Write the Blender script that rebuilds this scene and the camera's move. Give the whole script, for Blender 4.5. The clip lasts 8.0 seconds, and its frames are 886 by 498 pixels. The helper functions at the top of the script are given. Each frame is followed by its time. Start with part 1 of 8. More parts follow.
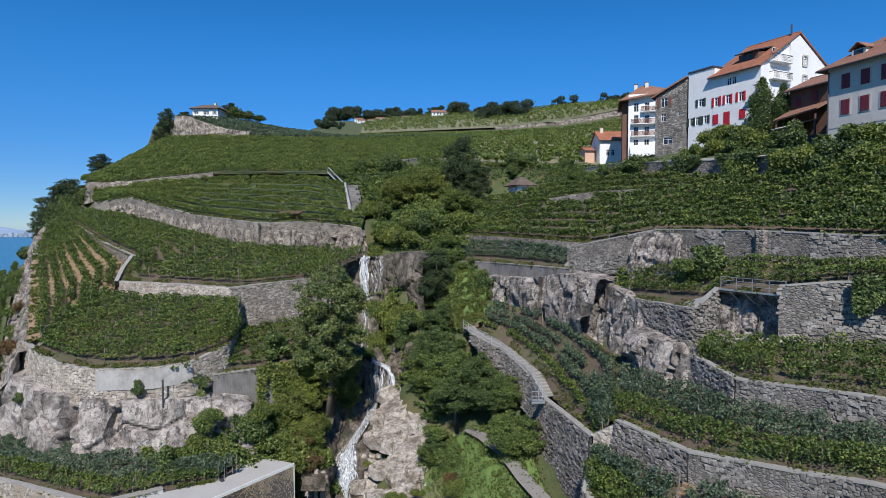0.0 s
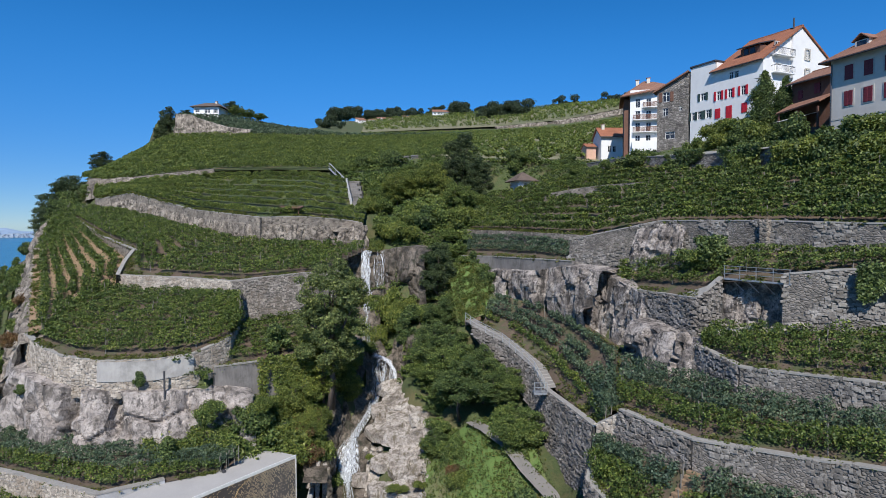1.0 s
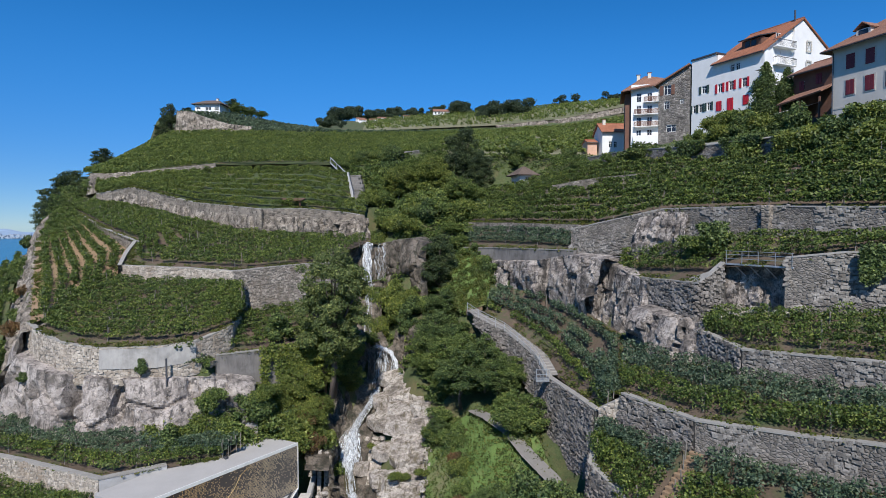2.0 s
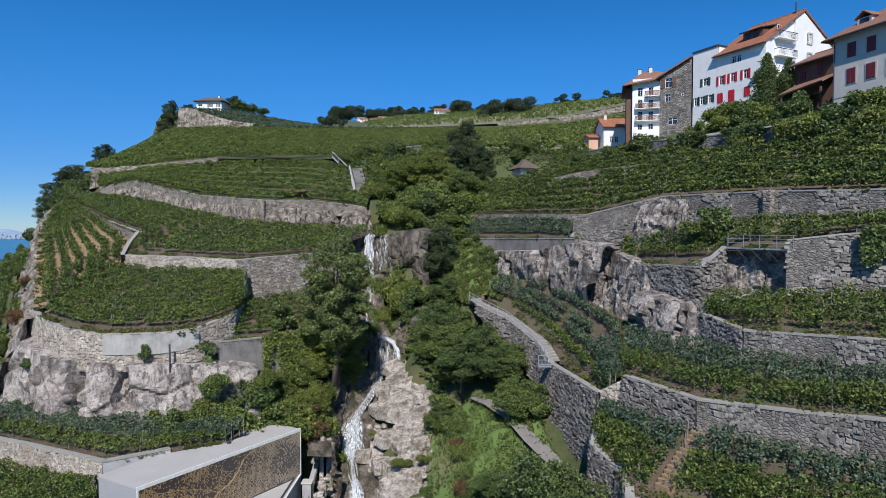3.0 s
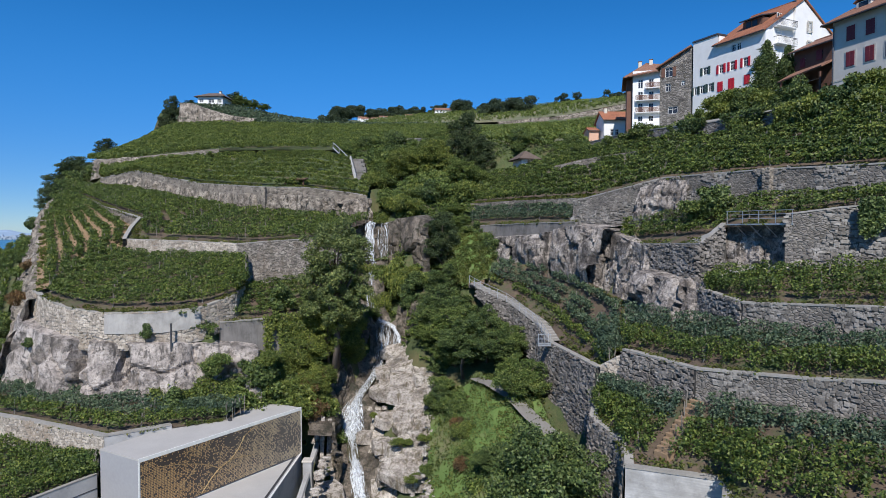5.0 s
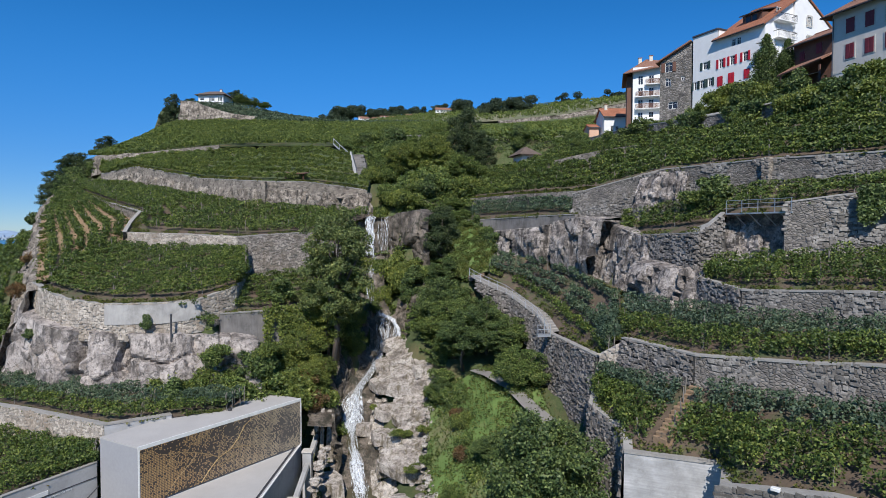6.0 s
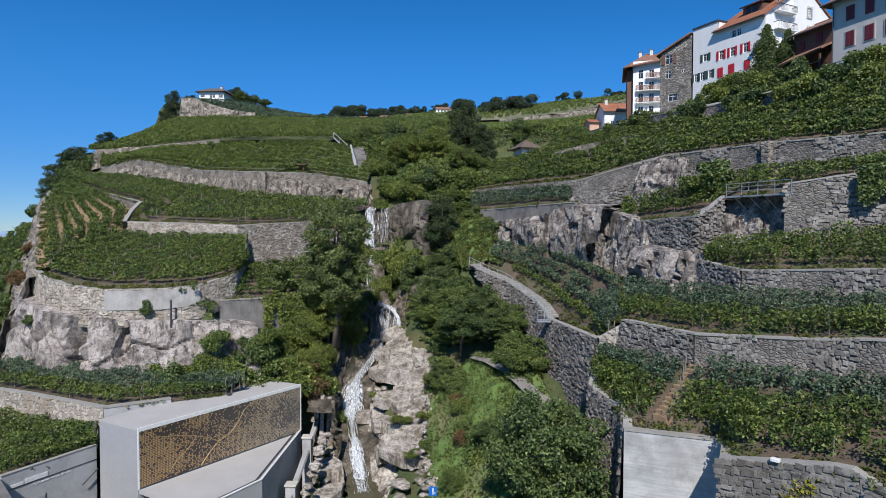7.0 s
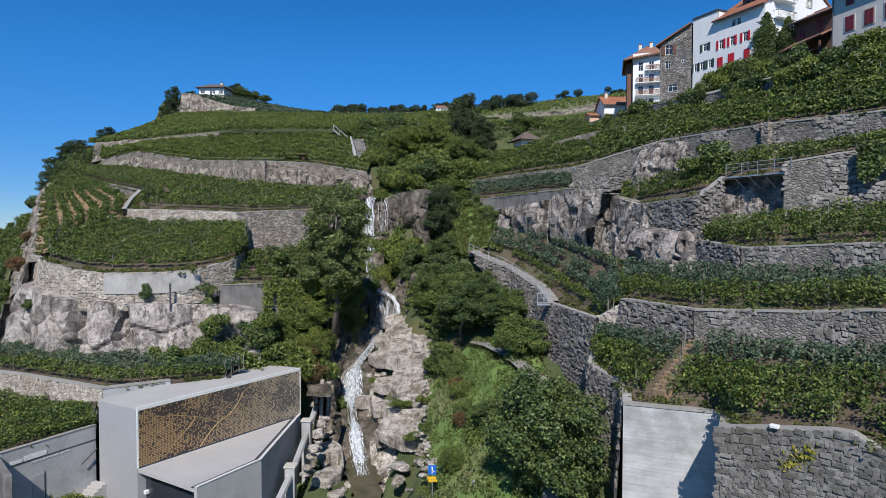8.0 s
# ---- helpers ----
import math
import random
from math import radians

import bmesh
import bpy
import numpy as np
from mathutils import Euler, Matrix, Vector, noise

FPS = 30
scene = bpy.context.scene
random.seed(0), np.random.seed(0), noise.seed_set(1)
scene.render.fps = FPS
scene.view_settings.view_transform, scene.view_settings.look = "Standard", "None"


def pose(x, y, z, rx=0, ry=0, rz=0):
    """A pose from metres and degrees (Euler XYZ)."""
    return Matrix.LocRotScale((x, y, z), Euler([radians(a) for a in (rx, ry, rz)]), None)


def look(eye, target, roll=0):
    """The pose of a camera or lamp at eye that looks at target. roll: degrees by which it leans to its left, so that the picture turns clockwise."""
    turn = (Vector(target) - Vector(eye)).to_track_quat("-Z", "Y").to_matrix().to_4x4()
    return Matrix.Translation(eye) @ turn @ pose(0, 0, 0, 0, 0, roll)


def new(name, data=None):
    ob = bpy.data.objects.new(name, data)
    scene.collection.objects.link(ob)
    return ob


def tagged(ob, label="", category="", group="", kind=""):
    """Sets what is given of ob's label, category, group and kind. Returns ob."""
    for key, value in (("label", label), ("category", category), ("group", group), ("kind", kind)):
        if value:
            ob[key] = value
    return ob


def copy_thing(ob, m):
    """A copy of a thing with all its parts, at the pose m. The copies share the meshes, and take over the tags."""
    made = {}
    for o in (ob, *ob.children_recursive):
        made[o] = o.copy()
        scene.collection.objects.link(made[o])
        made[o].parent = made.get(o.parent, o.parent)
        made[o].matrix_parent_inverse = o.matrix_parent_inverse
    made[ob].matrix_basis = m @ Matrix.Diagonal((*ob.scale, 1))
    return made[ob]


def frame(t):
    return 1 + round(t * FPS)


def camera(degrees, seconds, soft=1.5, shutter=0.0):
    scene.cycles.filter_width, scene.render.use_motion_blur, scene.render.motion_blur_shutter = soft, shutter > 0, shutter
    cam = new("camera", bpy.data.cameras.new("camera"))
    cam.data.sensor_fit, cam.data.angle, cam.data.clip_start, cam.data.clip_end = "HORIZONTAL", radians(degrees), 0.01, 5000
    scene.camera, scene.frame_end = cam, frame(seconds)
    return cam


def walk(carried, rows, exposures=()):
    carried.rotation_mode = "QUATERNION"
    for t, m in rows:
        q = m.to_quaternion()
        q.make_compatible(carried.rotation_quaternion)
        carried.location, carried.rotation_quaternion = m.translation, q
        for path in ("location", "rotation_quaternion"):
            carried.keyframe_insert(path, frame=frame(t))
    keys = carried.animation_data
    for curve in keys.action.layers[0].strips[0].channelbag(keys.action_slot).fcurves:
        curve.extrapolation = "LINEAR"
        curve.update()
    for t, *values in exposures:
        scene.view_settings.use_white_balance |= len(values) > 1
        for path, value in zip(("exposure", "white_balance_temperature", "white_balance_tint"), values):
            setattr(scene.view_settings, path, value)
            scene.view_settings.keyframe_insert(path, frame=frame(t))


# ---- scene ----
cam = camera(72.3, 8.0, soft=0.7)
METRES, EYE, TILT, LEAN, TURN = 10.5, 30.0, -2.2, 0.0, 0.0
ROWS = [
    (0.0, 0.0, 0.0, 0.0, 0.0, -0.0, 0.0),
    (0.5, -0.0063, 0.0109, -0.047, 0.06, 0.04, 0.01),
    (1.0, -0.0139, 0.0163, -0.0942, 0.07, 0.07, 0.03),
    (1.5, -0.0213, 0.017, -0.1588, 0.08, 0.12, 0.03),
    (3.0, -0.0422, -0.0068, -0.3657, 0.19, 0.24, -0.0),
    (3.5, -0.0478, -0.0171, -0.4361, 0.19, 0.27, -0.03),
    (4.0, -0.0474, -0.0216, -0.4907, 0.22, 0.32, -0.06),
    (4.5, -0.0457, -0.0271, -0.5408, 0.23, 0.36, -0.09),
    (6.0, -0.0314, -0.0346, -0.6759, 0.3, 0.47, -0.1),
    (6.5, -0.0302, -0.038, -0.756, 0.35, 0.52, -0.12),
    (7.0, -0.0262, -0.0316, -0.8258, 0.34, 0.58, -0.13),
    (7.5, -0.0201, -0.0265, -0.9095, 0.35, 0.61, -0.12),
    (8.0, -0.0177, -0.0262, -0.9911, 0.37, 0.62, -0.11),
]
walk(cam, [(t, pose(0, 0, EYE, TILT, LEAN, TURN) @ pose(METRES * x, METRES * y, METRES * z, 90 + pitch, roll, yaw)) for t, x, y, z, yaw, pitch, roll in ROWS])
# ---- world, sun ----
world = bpy.data.worlds.new("sky")
scene.world = world
world.use_nodes = True
wn = world.node_tree
sky = wn.nodes.new("ShaderNodeTexSky")
sky.sky_type, sky.sun_disc = "NISHITA", False
SUN_EL, SUN_X, SUN_Y = radians(44), -0.05, -0.9987
sky.sun_elevation, sky.sun_rotation = SUN_EL, math.atan2(SUN_X, SUN_Y)
sky.altitude, sky.air_density, sky.dust_density, sky.ozone_density = 2300, 0.82, 0.0, 4.8
deep = wn.nodes.new("ShaderNodeHueSaturation")
deep.inputs["Saturation"].default_value = 1.28
wn.links.new(sky.outputs[0], deep.inputs["Color"])
# summer haze takes some brightness from the lowest part of the sky
split = wn.nodes.new("ShaderNodeSeparateXYZ")
wn.links.new(wn.nodes.new("ShaderNodeTexCoord").outputs["Generated"], split.inputs[0])
veil = wn.nodes.new("ShaderNodeMapRange")
veil.interpolation_type = "SMOOTHSTEP"
veil.inputs["From Min"].default_value, veil.inputs["From Max"].default_value = -0.05, 0.3
wn.links.new(split.outputs["Z"], veil.inputs["Value"])
tint = wn.nodes.new("ShaderNodeValToRGB")
tint.color_ramp.elements[0].color, tint.color_ramp.elements[1].color = (0.36, 0.41, 0.5, 1), (1, 1, 1, 1)
wn.links.new(veil.outputs[0], tint.inputs[0])
dim = wn.nodes.new("ShaderNodeVectorMath")
dim.operation = "MULTIPLY"
wn.links.new(deep.outputs[0], dim.inputs[0])
wn.links.new(tint.outputs[0], dim.inputs[1])
wn.links.new(dim.outputs[0], wn.nodes["Background"].inputs[0])
wn.nodes["Background"].inputs[1].default_value = 0.14
sun = new("sun", bpy.data.lights.new("sun", "SUN"))
sun.data.energy, sun.data.angle, sun.data.color = 4.6, radians(0.5), (1.0, 0.955, 0.9)
sun.matrix_world = look((0, 0, 200), (-SUN_X * math.cos(SUN_EL), -SUN_Y * math.cos(SUN_EL), 200 - math.sin(SUN_EL)))
scene.view_settings.exposure = 0.15


# ---- materials ----
def material(name, rough=0.9, metal=0.0):
    """A node material and its tree, principled node and output."""
    m = bpy.data.materials.new(name)
    m.use_nodes = True
    b = m.node_tree.nodes["Principled BSDF"]
    b.inputs["Roughness"].default_value, b.inputs["Metallic"].default_value = rough, metal
    return m, m.node_tree, b


def ramp(nt, fac, stops):
    r = nt.nodes.new("ShaderNodeValToRGB")
    while len(r.color_ramp.elements) < len(stops):
        r.color_ramp.elements.new(0.5)
    for e, (p, c) in zip(r.color_ramp.elements, stops):
        e.position, e.color = p, (*c, 1)
    nt.links.new(fac, r.inputs[0])
    return r.outputs[0]


def noise_tex(nt, scale, detail=4, rough=0.6, coord="Object", stretch=None):
    c = nt.nodes.new("ShaderNodeNewGeometry").outputs["Position"] if coord == "World" else nt.nodes.new("ShaderNodeTexCoord").outputs[coord]
    if stretch:
        mp = nt.nodes.new("ShaderNodeMapping")
        mp.inputs["Scale"].default_value = stretch
        nt.links.new(c, mp.inputs[0])
        c = mp.outputs[0]
    n = nt.nodes.new("ShaderNodeTexNoise")
    n.inputs["Scale"].default_value, n.inputs["Detail"].default_value, n.inputs["Roughness"].default_value = scale, detail, rough
    nt.links.new(c, n.inputs[0])
    return n.outputs[0]


def mix(nt, fac, a, b, mode="MIX"):
    n = nt.nodes.new("ShaderNodeMix")
    n.data_type, n.blend_type = "RGBA", mode
    for value, slot in ((fac, 0), (a, 6), (b, 7)):
        if isinstance(value, (int, float)):
            n.inputs[slot].default_value = value
        elif isinstance(value, tuple):
            n.inputs[slot].default_value = (*value, 1)
        else:
            nt.links.new(value, n.inputs[slot])
    return n.outputs[2]


def bump(nt, b, height, strength=0.5, distance=0.05):
    n = nt.nodes.new("ShaderNodeBump")
    n.inputs["Strength"].default_value, n.inputs["Distance"].default_value = strength, distance
    nt.links.new(height, n.inputs["Height"])
    nt.links.new(n.outputs[0], b.inputs["Normal"])


def varied(name, dark, light, scale=0.6, fine=6.0, rough=0.9, bump_by=0.4, bump_m=0.05, stain=None, stretch=None):
    """A surface with a broad and a fine variation, and stains of another colour."""
    m, nt, b = material(name, rough)
    broad, small = noise_tex(nt, scale, 5, coord="World"), noise_tex(nt, fine, 5, 0.7, coord="World", stretch=stretch)
    c = mix(nt, 0.5, ramp(nt, broad, ((0.3, dark), (0.7, light))), ramp(nt, small, ((0.3, dark), (0.7, light))))
    if stain:
        spots = ramp(nt, noise_tex(nt, scale * 0.55, 6, 0.7, coord="World"), ((0.5, (0, 0, 0)), (0.68, (1, 1, 1))))
        c = mix(nt, spots, c, stain)
    nt.links.new(c, b.inputs["Base Color"])
    bump(nt, b, small, bump_by, bump_m)
    return m


def cliff(name, dark, mid, light, streak, rough_=0.9, fine=1.0):
    """Weathered rock: mottled in three tones, water streaks running down, and a net of fine cracks."""
    m, nt, b = material(name, rough_)
    tone = ramp(nt, noise_tex(nt, 0.55, 8, 0.68, "World"), ((0.36, dark), (0.47, mid), (0.58, light)))
    speck = ramp(nt, noise_tex(nt, 4, 8, 0.8, "World"), ((0.36, (0.4, 0.39, 0.38)), (0.5, (1.0, 1.0, 1.0)), (0.66, (1.3, 1.29, 1.27))))
    c = mix(nt, fine, tone, speck, "MULTIPLY")
    lichen = ramp(nt, noise_tex(nt, 1.6, 9, 0.78, "World"), ((0.53, (0, 0, 0)), (0.58, (0.75, 0.75, 0.75))))
    c = mix(nt, lichen, c, streak)
    runs = ramp(nt, noise_tex(nt, 1.0, 6, 0.7, "World", (1.3, 1.3, 0.16)), ((0.54, (0, 0, 0)), (0.62, (0.9, 0.9, 0.9))))
    c = mix(nt, runs, c, streak)
    pos = nt.nodes.new("ShaderNodeNewGeometry").outputs["Position"]
    warp = nt.nodes.new("ShaderNodeVectorMath")
    wob = nt.nodes.new("ShaderNodeTexNoise")
    wob.inputs["Scale"].default_value = 1.2
    nt.links.new(pos, wob.inputs[0])
    warp.operation = "ADD"
    nt.links.new(pos, warp.inputs[0])
    nt.links.new(wob.outputs["Color"], warp.inputs[1])
    crack = nt.nodes.new("ShaderNodeTexVoronoi")
    crack.feature = "DISTANCE_TO_EDGE"
    crack.inputs["Scale"].default_value = 0.55
    nt.links.new(warp.outputs[0], crack.inputs[0])
    line = ramp(nt, crack.outputs[0], ((0.0, (0, 0, 0)), (0.02, (1, 1, 1))))
    c = mix(nt, line, mix(nt, 0.12, c, streak), c)
    nt.links.new(c, b.inputs["Base Color"])
    bump(nt, b, mix(nt, 0.75, line, noise_tex(nt, 2.6, 8, 0.75, "World", (1, 1, 0.6))), 1.0, 0.1 + 0.25 * fine)
    return m


def masonry(name, joint, dark, light, size=0.45, flat=1.5, rough=0.92):
    """Rubble masonry: irregular stones with recessed joints, for walls seen from afar."""
    m, nt, b = material(name, rough)
    pos = nt.nodes.new("ShaderNodeNewGeometry").outputs["Position"]
    mp = nt.nodes.new("ShaderNodeMapping")
    mp.inputs["Scale"].default_value = (1 / size, 1 / size, flat / size)
    nt.links.new(pos, mp.inputs[0])
    cell, edge = nt.nodes.new("ShaderNodeTexVoronoi"), nt.nodes.new("ShaderNodeTexVoronoi")
    edge.feature = "DISTANCE_TO_EDGE"
    for v in (cell, edge):
        v.inputs["Scale"].default_value = 1.0
        nt.links.new(mp.outputs[0], v.inputs[0])
    tone = ramp(nt, cell.outputs["Color"], ((0.15, dark), (0.85, light)))
    stain = ramp(nt, noise_tex(nt, 0.35, 6, 0.65, "World"), ((0.35, (0.62, 0.6, 0.58)), (0.7, (1.25, 1.22, 1.18))))
    c = mix(nt, 1.0, mix(nt, ramp(nt, edge.outputs[0], ((0.02, (0, 0, 0)), (0.12, (1, 1, 1)))), joint, tone), stain, "MULTIPLY")
    nt.links.new(c, b.inputs["Base Color"])
    bump(nt, b, mix(nt, 0.35, ramp(nt, edge.outputs[0], ((0.0, (0, 0, 0)), (0.2, (1, 1, 1)))), noise_tex(nt, 9, 4, 0.6, "World")), 0.9, 0.12)
    return m


def leafage(name, a, b_, c_, trans=0.3, glow_rough=0.55):
    """Leaves: each leaf its own tone, larger patches of another, some light through the blade."""
    a, b_, c_ = [(0.96 * v[0], 0.89 * v[1], 1.1 * v[2]) for v in (a, b_, c_)]
    m, nt, b = material(name, glow_rough)
    geo = nt.nodes.new("ShaderNodeNewGeometry")
    tone = ramp(nt, geo.outputs["Random Per Island"], ((0.0, a), (0.6, b_), (1.0, c_)))
    patch = ramp(nt, noise_tex(nt, 0.25, 3, 0.6, "World"), ((0.3, (0.72, 0.78, 0.75)), (0.7, (1.22, 1.15, 0.95))))
    spray = ramp(nt, noise_tex(nt, 1.15, 3, 0.6, "World"), ((0.32, (0.66, 0.7, 0.72)), (0.68, (1.34, 1.28, 1.12))))
    col = mix(nt, 1.0, mix(nt, 1.0, tone, patch, "MULTIPLY"), spray, "MULTIPLY")
    nt.links.new(col, b.inputs["Base Color"])
    b.inputs["Specular IOR Level"].default_value = 0.35
    tr = nt.nodes.new("ShaderNodeBsdfTranslucent")
    nt.links.new(mix(nt, 1.0, col, (1.3, 1.25, 0.55), "MULTIPLY"), tr.inputs[0])
    ms = nt.nodes.new("ShaderNodeMixShader")
    ms.inputs[0].default_value = trans
    nt.links.new(b.outputs[0], ms.inputs[1])
    nt.links.new(tr.outputs[0], ms.inputs[2])
    nt.links.new(ms.outputs[0], nt.nodes["Material Output"].inputs[0])
    return m


def plain(name, colour, rough=0.7, metal=0.0, spread=0.12, scale=3.0):
    """A nearly plain surface with a slight unevenness of tone."""
    m, nt, b = material(name, rough, metal)
    lo, hi = tuple(v * (1 - spread) for v in colour), tuple(v * (1 + spread) for v in colour)
    nt.links.new(ramp(nt, noise_tex(nt, scale, 5, 0.65), ((0.3, lo), (0.7, hi))), b.inputs["Base Color"])
    return m


M_SOIL = varied("dry_soil", (0.062, 0.046, 0.033), (0.155, 0.112, 0.078), 0.7, 5, 0.95, 0.6, 0.06, stain=(0.06, 0.085, 0.03))
M_PATH = varied("red_earth", (0.2, 0.13, 0.075), (0.32, 0.225, 0.14), 0.6, 5, 0.95, 0.5, 0.05)
M_SCRUB = varied("scrub_ground", (0.035, 0.055, 0.018), (0.1, 0.125, 0.045), 0.3, 3, 0.95, 0.8, 0.15, stain=(0.13, 0.1, 0.05))
M_GRASS = varied("meadow_grass", (0.075, 0.135, 0.03), (0.16, 0.24, 0.06), 0.3, 6, 0.9, 0.6, 0.08, stain=(0.19, 0.18, 0.085))
M_TRAIL = varied("trail_gravel", (0.17, 0.16, 0.145), (0.28, 0.26, 0.235), 0.8, 10, 0.95, 0.4, 0.03)
M_WALL_PALE = masonry("pale_rubble", (0.26, 0.235, 0.2), (0.13, 0.115, 0.1), (0.36, 0.32, 0.27), 0.5)
M_WALL_GREY = masonry("grey_rubble", (0.14, 0.13, 0.12), (0.13, 0.125, 0.12), (0.34, 0.32, 0.3), 0.42)
M_COPE = varied("coping_stone", (0.22, 0.21, 0.19), (0.38, 0.36, 0.33), 1.2, 8, 0.9, 0.5, 0.02)
M_ROCK = cliff("cliff_rock", (0.1, 0.087, 0.078), (0.28, 0.245, 0.22), (0.47, 0.42, 0.38), (0.045, 0.04, 0.037))
M_ROCK_PALE = cliff("pale_rock", (0.17, 0.148, 0.13), (0.34, 0.3, 0.272), (0.5, 0.445, 0.405), (0.085, 0.075, 0.068), fine=0.6)
M_ROCK_TAN = cliff("tan_rock", (0.1, 0.086, 0.07), (0.24, 0.205, 0.168), (0.4, 0.35, 0.29), (0.05, 0.044, 0.036))
M_ROCK_WET = cliff("wet_rock", (0.05, 0.042, 0.034), (0.12, 0.098, 0.075), (0.22, 0.185, 0.15), (0.035, 0.036, 0.022), 0.55)
M_SLAB = cliff("pale_sandstone", (0.2, 0.175, 0.15), (0.42, 0.37, 0.325), (0.58, 0.53, 0.475), (0.15, 0.125, 0.08))
M_HILL = varied("dry_hillside", (0.12, 0.13, 0.06), (0.26, 0.235, 0.14), 0.03, 0.4, 0.95, 0.4, 0.2, stain=(0.07, 0.11, 0.035))
M_MORTAR = varied("mortar", (0.12, 0.11, 0.1), (0.22, 0.2, 0.18), 0.8, 8, 0.95, 0.5, 0.03)
# open joints of the left-facing walls, their shade darkened into the colour
M_JOINT_SHADED = varied("shaded_open_joints", (0.035, 0.033, 0.03), (0.09, 0.083, 0.075), 0.8, 8, 0.95, 0.6, 0.04)
M_MORTAR_DARK = varied("dark_mortar", (0.1, 0.093, 0.085), (0.19, 0.178, 0.165), 0.4, 6, 0.95, 0.5, 0.03, stain=(0.075, 0.07, 0.062), stretch=(1, 1, 0.5))
M_SMEARED = masonry("smeared_rubble", (0.19, 0.178, 0.163), (0.125, 0.117, 0.108), (0.3, 0.28, 0.255), 0.3, 1.6)
M_MORTAR_PALE = varied("pale_mortar", (0.26, 0.24, 0.21), (0.4, 0.37, 0.33), 0.8, 8, 0.95, 0.5, 0.03)


def foam(name, lo, hi, stretch):
    """White water broken into streaks, with gaps that let the rock through."""
    m, nt, b = material(name, 0.35)
    b.inputs["Base Color"].default_value = (0.74, 0.78, 0.82, 1)
    cut = ramp(nt, noise_tex(nt, 1.0, 6, 0.7, "World", stretch), ((lo, (0.03, 0.03, 0.03)), (hi, (0.95, 0.95, 0.95))))
    gap, ms = nt.nodes.new("ShaderNodeBsdfTransparent"), nt.nodes.new("ShaderNodeMixShader")
    nt.links.new(cut, ms.inputs[0])
    nt.links.new(gap.outputs[0], ms.inputs[1])
    nt.links.new(b.outputs[0], ms.inputs[2])
    nt.links.new(ms.outputs[0], nt.nodes["Material Output"].inputs[0])
    return m


M_FOAM = foam("white_water", 0.4, 0.62, (9, 9, 0.9))
M_VEIL = foam("falling_water", 0.44, 0.6, (5, 4, 0.5))
M_STREAM = varied("stream_water", (0.05, 0.05, 0.03), (0.13, 0.11, 0.07), 0.6, 4, 0.12, 0.35, 0.05)
M_LAKE = varied("lake_water", (0.02, 0.12, 0.2), (0.03, 0.16, 0.25), 0.002, 0.02, 0.25, 0.1, 0.5)
M_POST = plain("weathered_stake", (0.2, 0.18, 0.155), 0.8)
M_CONC = varied("concrete", (0.34, 0.34, 0.34), (0.47, 0.465, 0.46), 0.35, 5, 0.8, 0.15, 0.01, stain=(0.28, 0.275, 0.27))
M_BOARD = varied("board_marked_concrete", (0.27, 0.27, 0.27), (0.6, 0.595, 0.59), 0.5, 1.6, 0.8, 0.3, 0.015, stain=(0.27, 0.265, 0.255), stretch=(0.2, 0.2, 5))
M_RENDER_GREY = varied("grey_plaster", (0.11, 0.102, 0.096), (0.26, 0.245, 0.23), 0.6, 3, 0.9, 0.4, 0.03, stain=(0.085, 0.08, 0.07), stretch=(1.5, 1.5, 0.2))
M_PATCH = varied("plaster_patch", (0.26, 0.25, 0.24), (0.44, 0.425, 0.4), 0.5, 3, 0.9, 0.3, 0.02, stain=(0.2, 0.19, 0.17), stretch=(1, 1, 0.3))
M_VINE = leafage("vine_leaf", (0.024, 0.052, 0.011), (0.086, 0.146, 0.028), (0.21, 0.27, 0.066), 0.15)
M_VINE_NET = leafage("netted_vine_leaf", (0.028, 0.058, 0.034), (0.075, 0.132, 0.074), (0.175, 0.245, 0.145), 0.15)
M_TREE = leafage("tree_leaf", (0.035, 0.07, 0.016), (0.115, 0.185, 0.045), (0.26, 0.335, 0.095), 0.2)
# vine leaf for distant slopes, made paler to paint in the haze of distance
M_VINE_HAZED = leafage("hazed_vine_leaf", (0.05, 0.092, 0.018), (0.118, 0.178, 0.036), (0.215, 0.275, 0.062), 0.15)
M_WOOD_FAR = leafage("far_wood_leaf", (0.03, 0.055, 0.032), (0.05, 0.085, 0.045), (0.08, 0.12, 0.06), 0.2)
M_TREE_DARK = leafage("dark_tree_leaf", (0.03, 0.06, 0.02), (0.095, 0.158, 0.048), (0.21, 0.285, 0.09), 0.2)
M_TREE_DEEP = leafage("deep_green_leaf", (0.022, 0.045, 0.02), (0.06, 0.1, 0.04), (0.135, 0.185, 0.07), 0.15)
M_TREE_SAGE = leafage("sage_green_leaf", (0.055, 0.09, 0.03), (0.135, 0.195, 0.062), (0.26, 0.32, 0.11), 0.22)
M_TREE_PALE = leafage("pale_tree_leaf", (0.06, 0.1, 0.02), (0.15, 0.21, 0.044), (0.28, 0.335, 0.085), 0.22)
M_WEED = leafage("weed_leaf", (0.06, 0.09, 0.02), (0.11, 0.16, 0.035), (0.2, 0.2, 0.07), 0.35)
M_CREEPER = leafage("creeper_leaf", (0.2, 0.22, 0.03), (0.32, 0.33, 0.04), (0.4, 0.4, 0.06))
M_DRYLEAF = leafage("dry_leaf", (0.14, 0.08, 0.04), (0.2, 0.13, 0.06), (0.16, 0.15, 0.06))
M_WHITE = plain("white_plaster", (0.77, 0.77, 0.76), 0.85, spread=0.06, scale=0.6)
M_PLASTER = plain("cream_plaster", (0.62, 0.58, 0.5), 0.9, spread=0.1, scale=0.8)
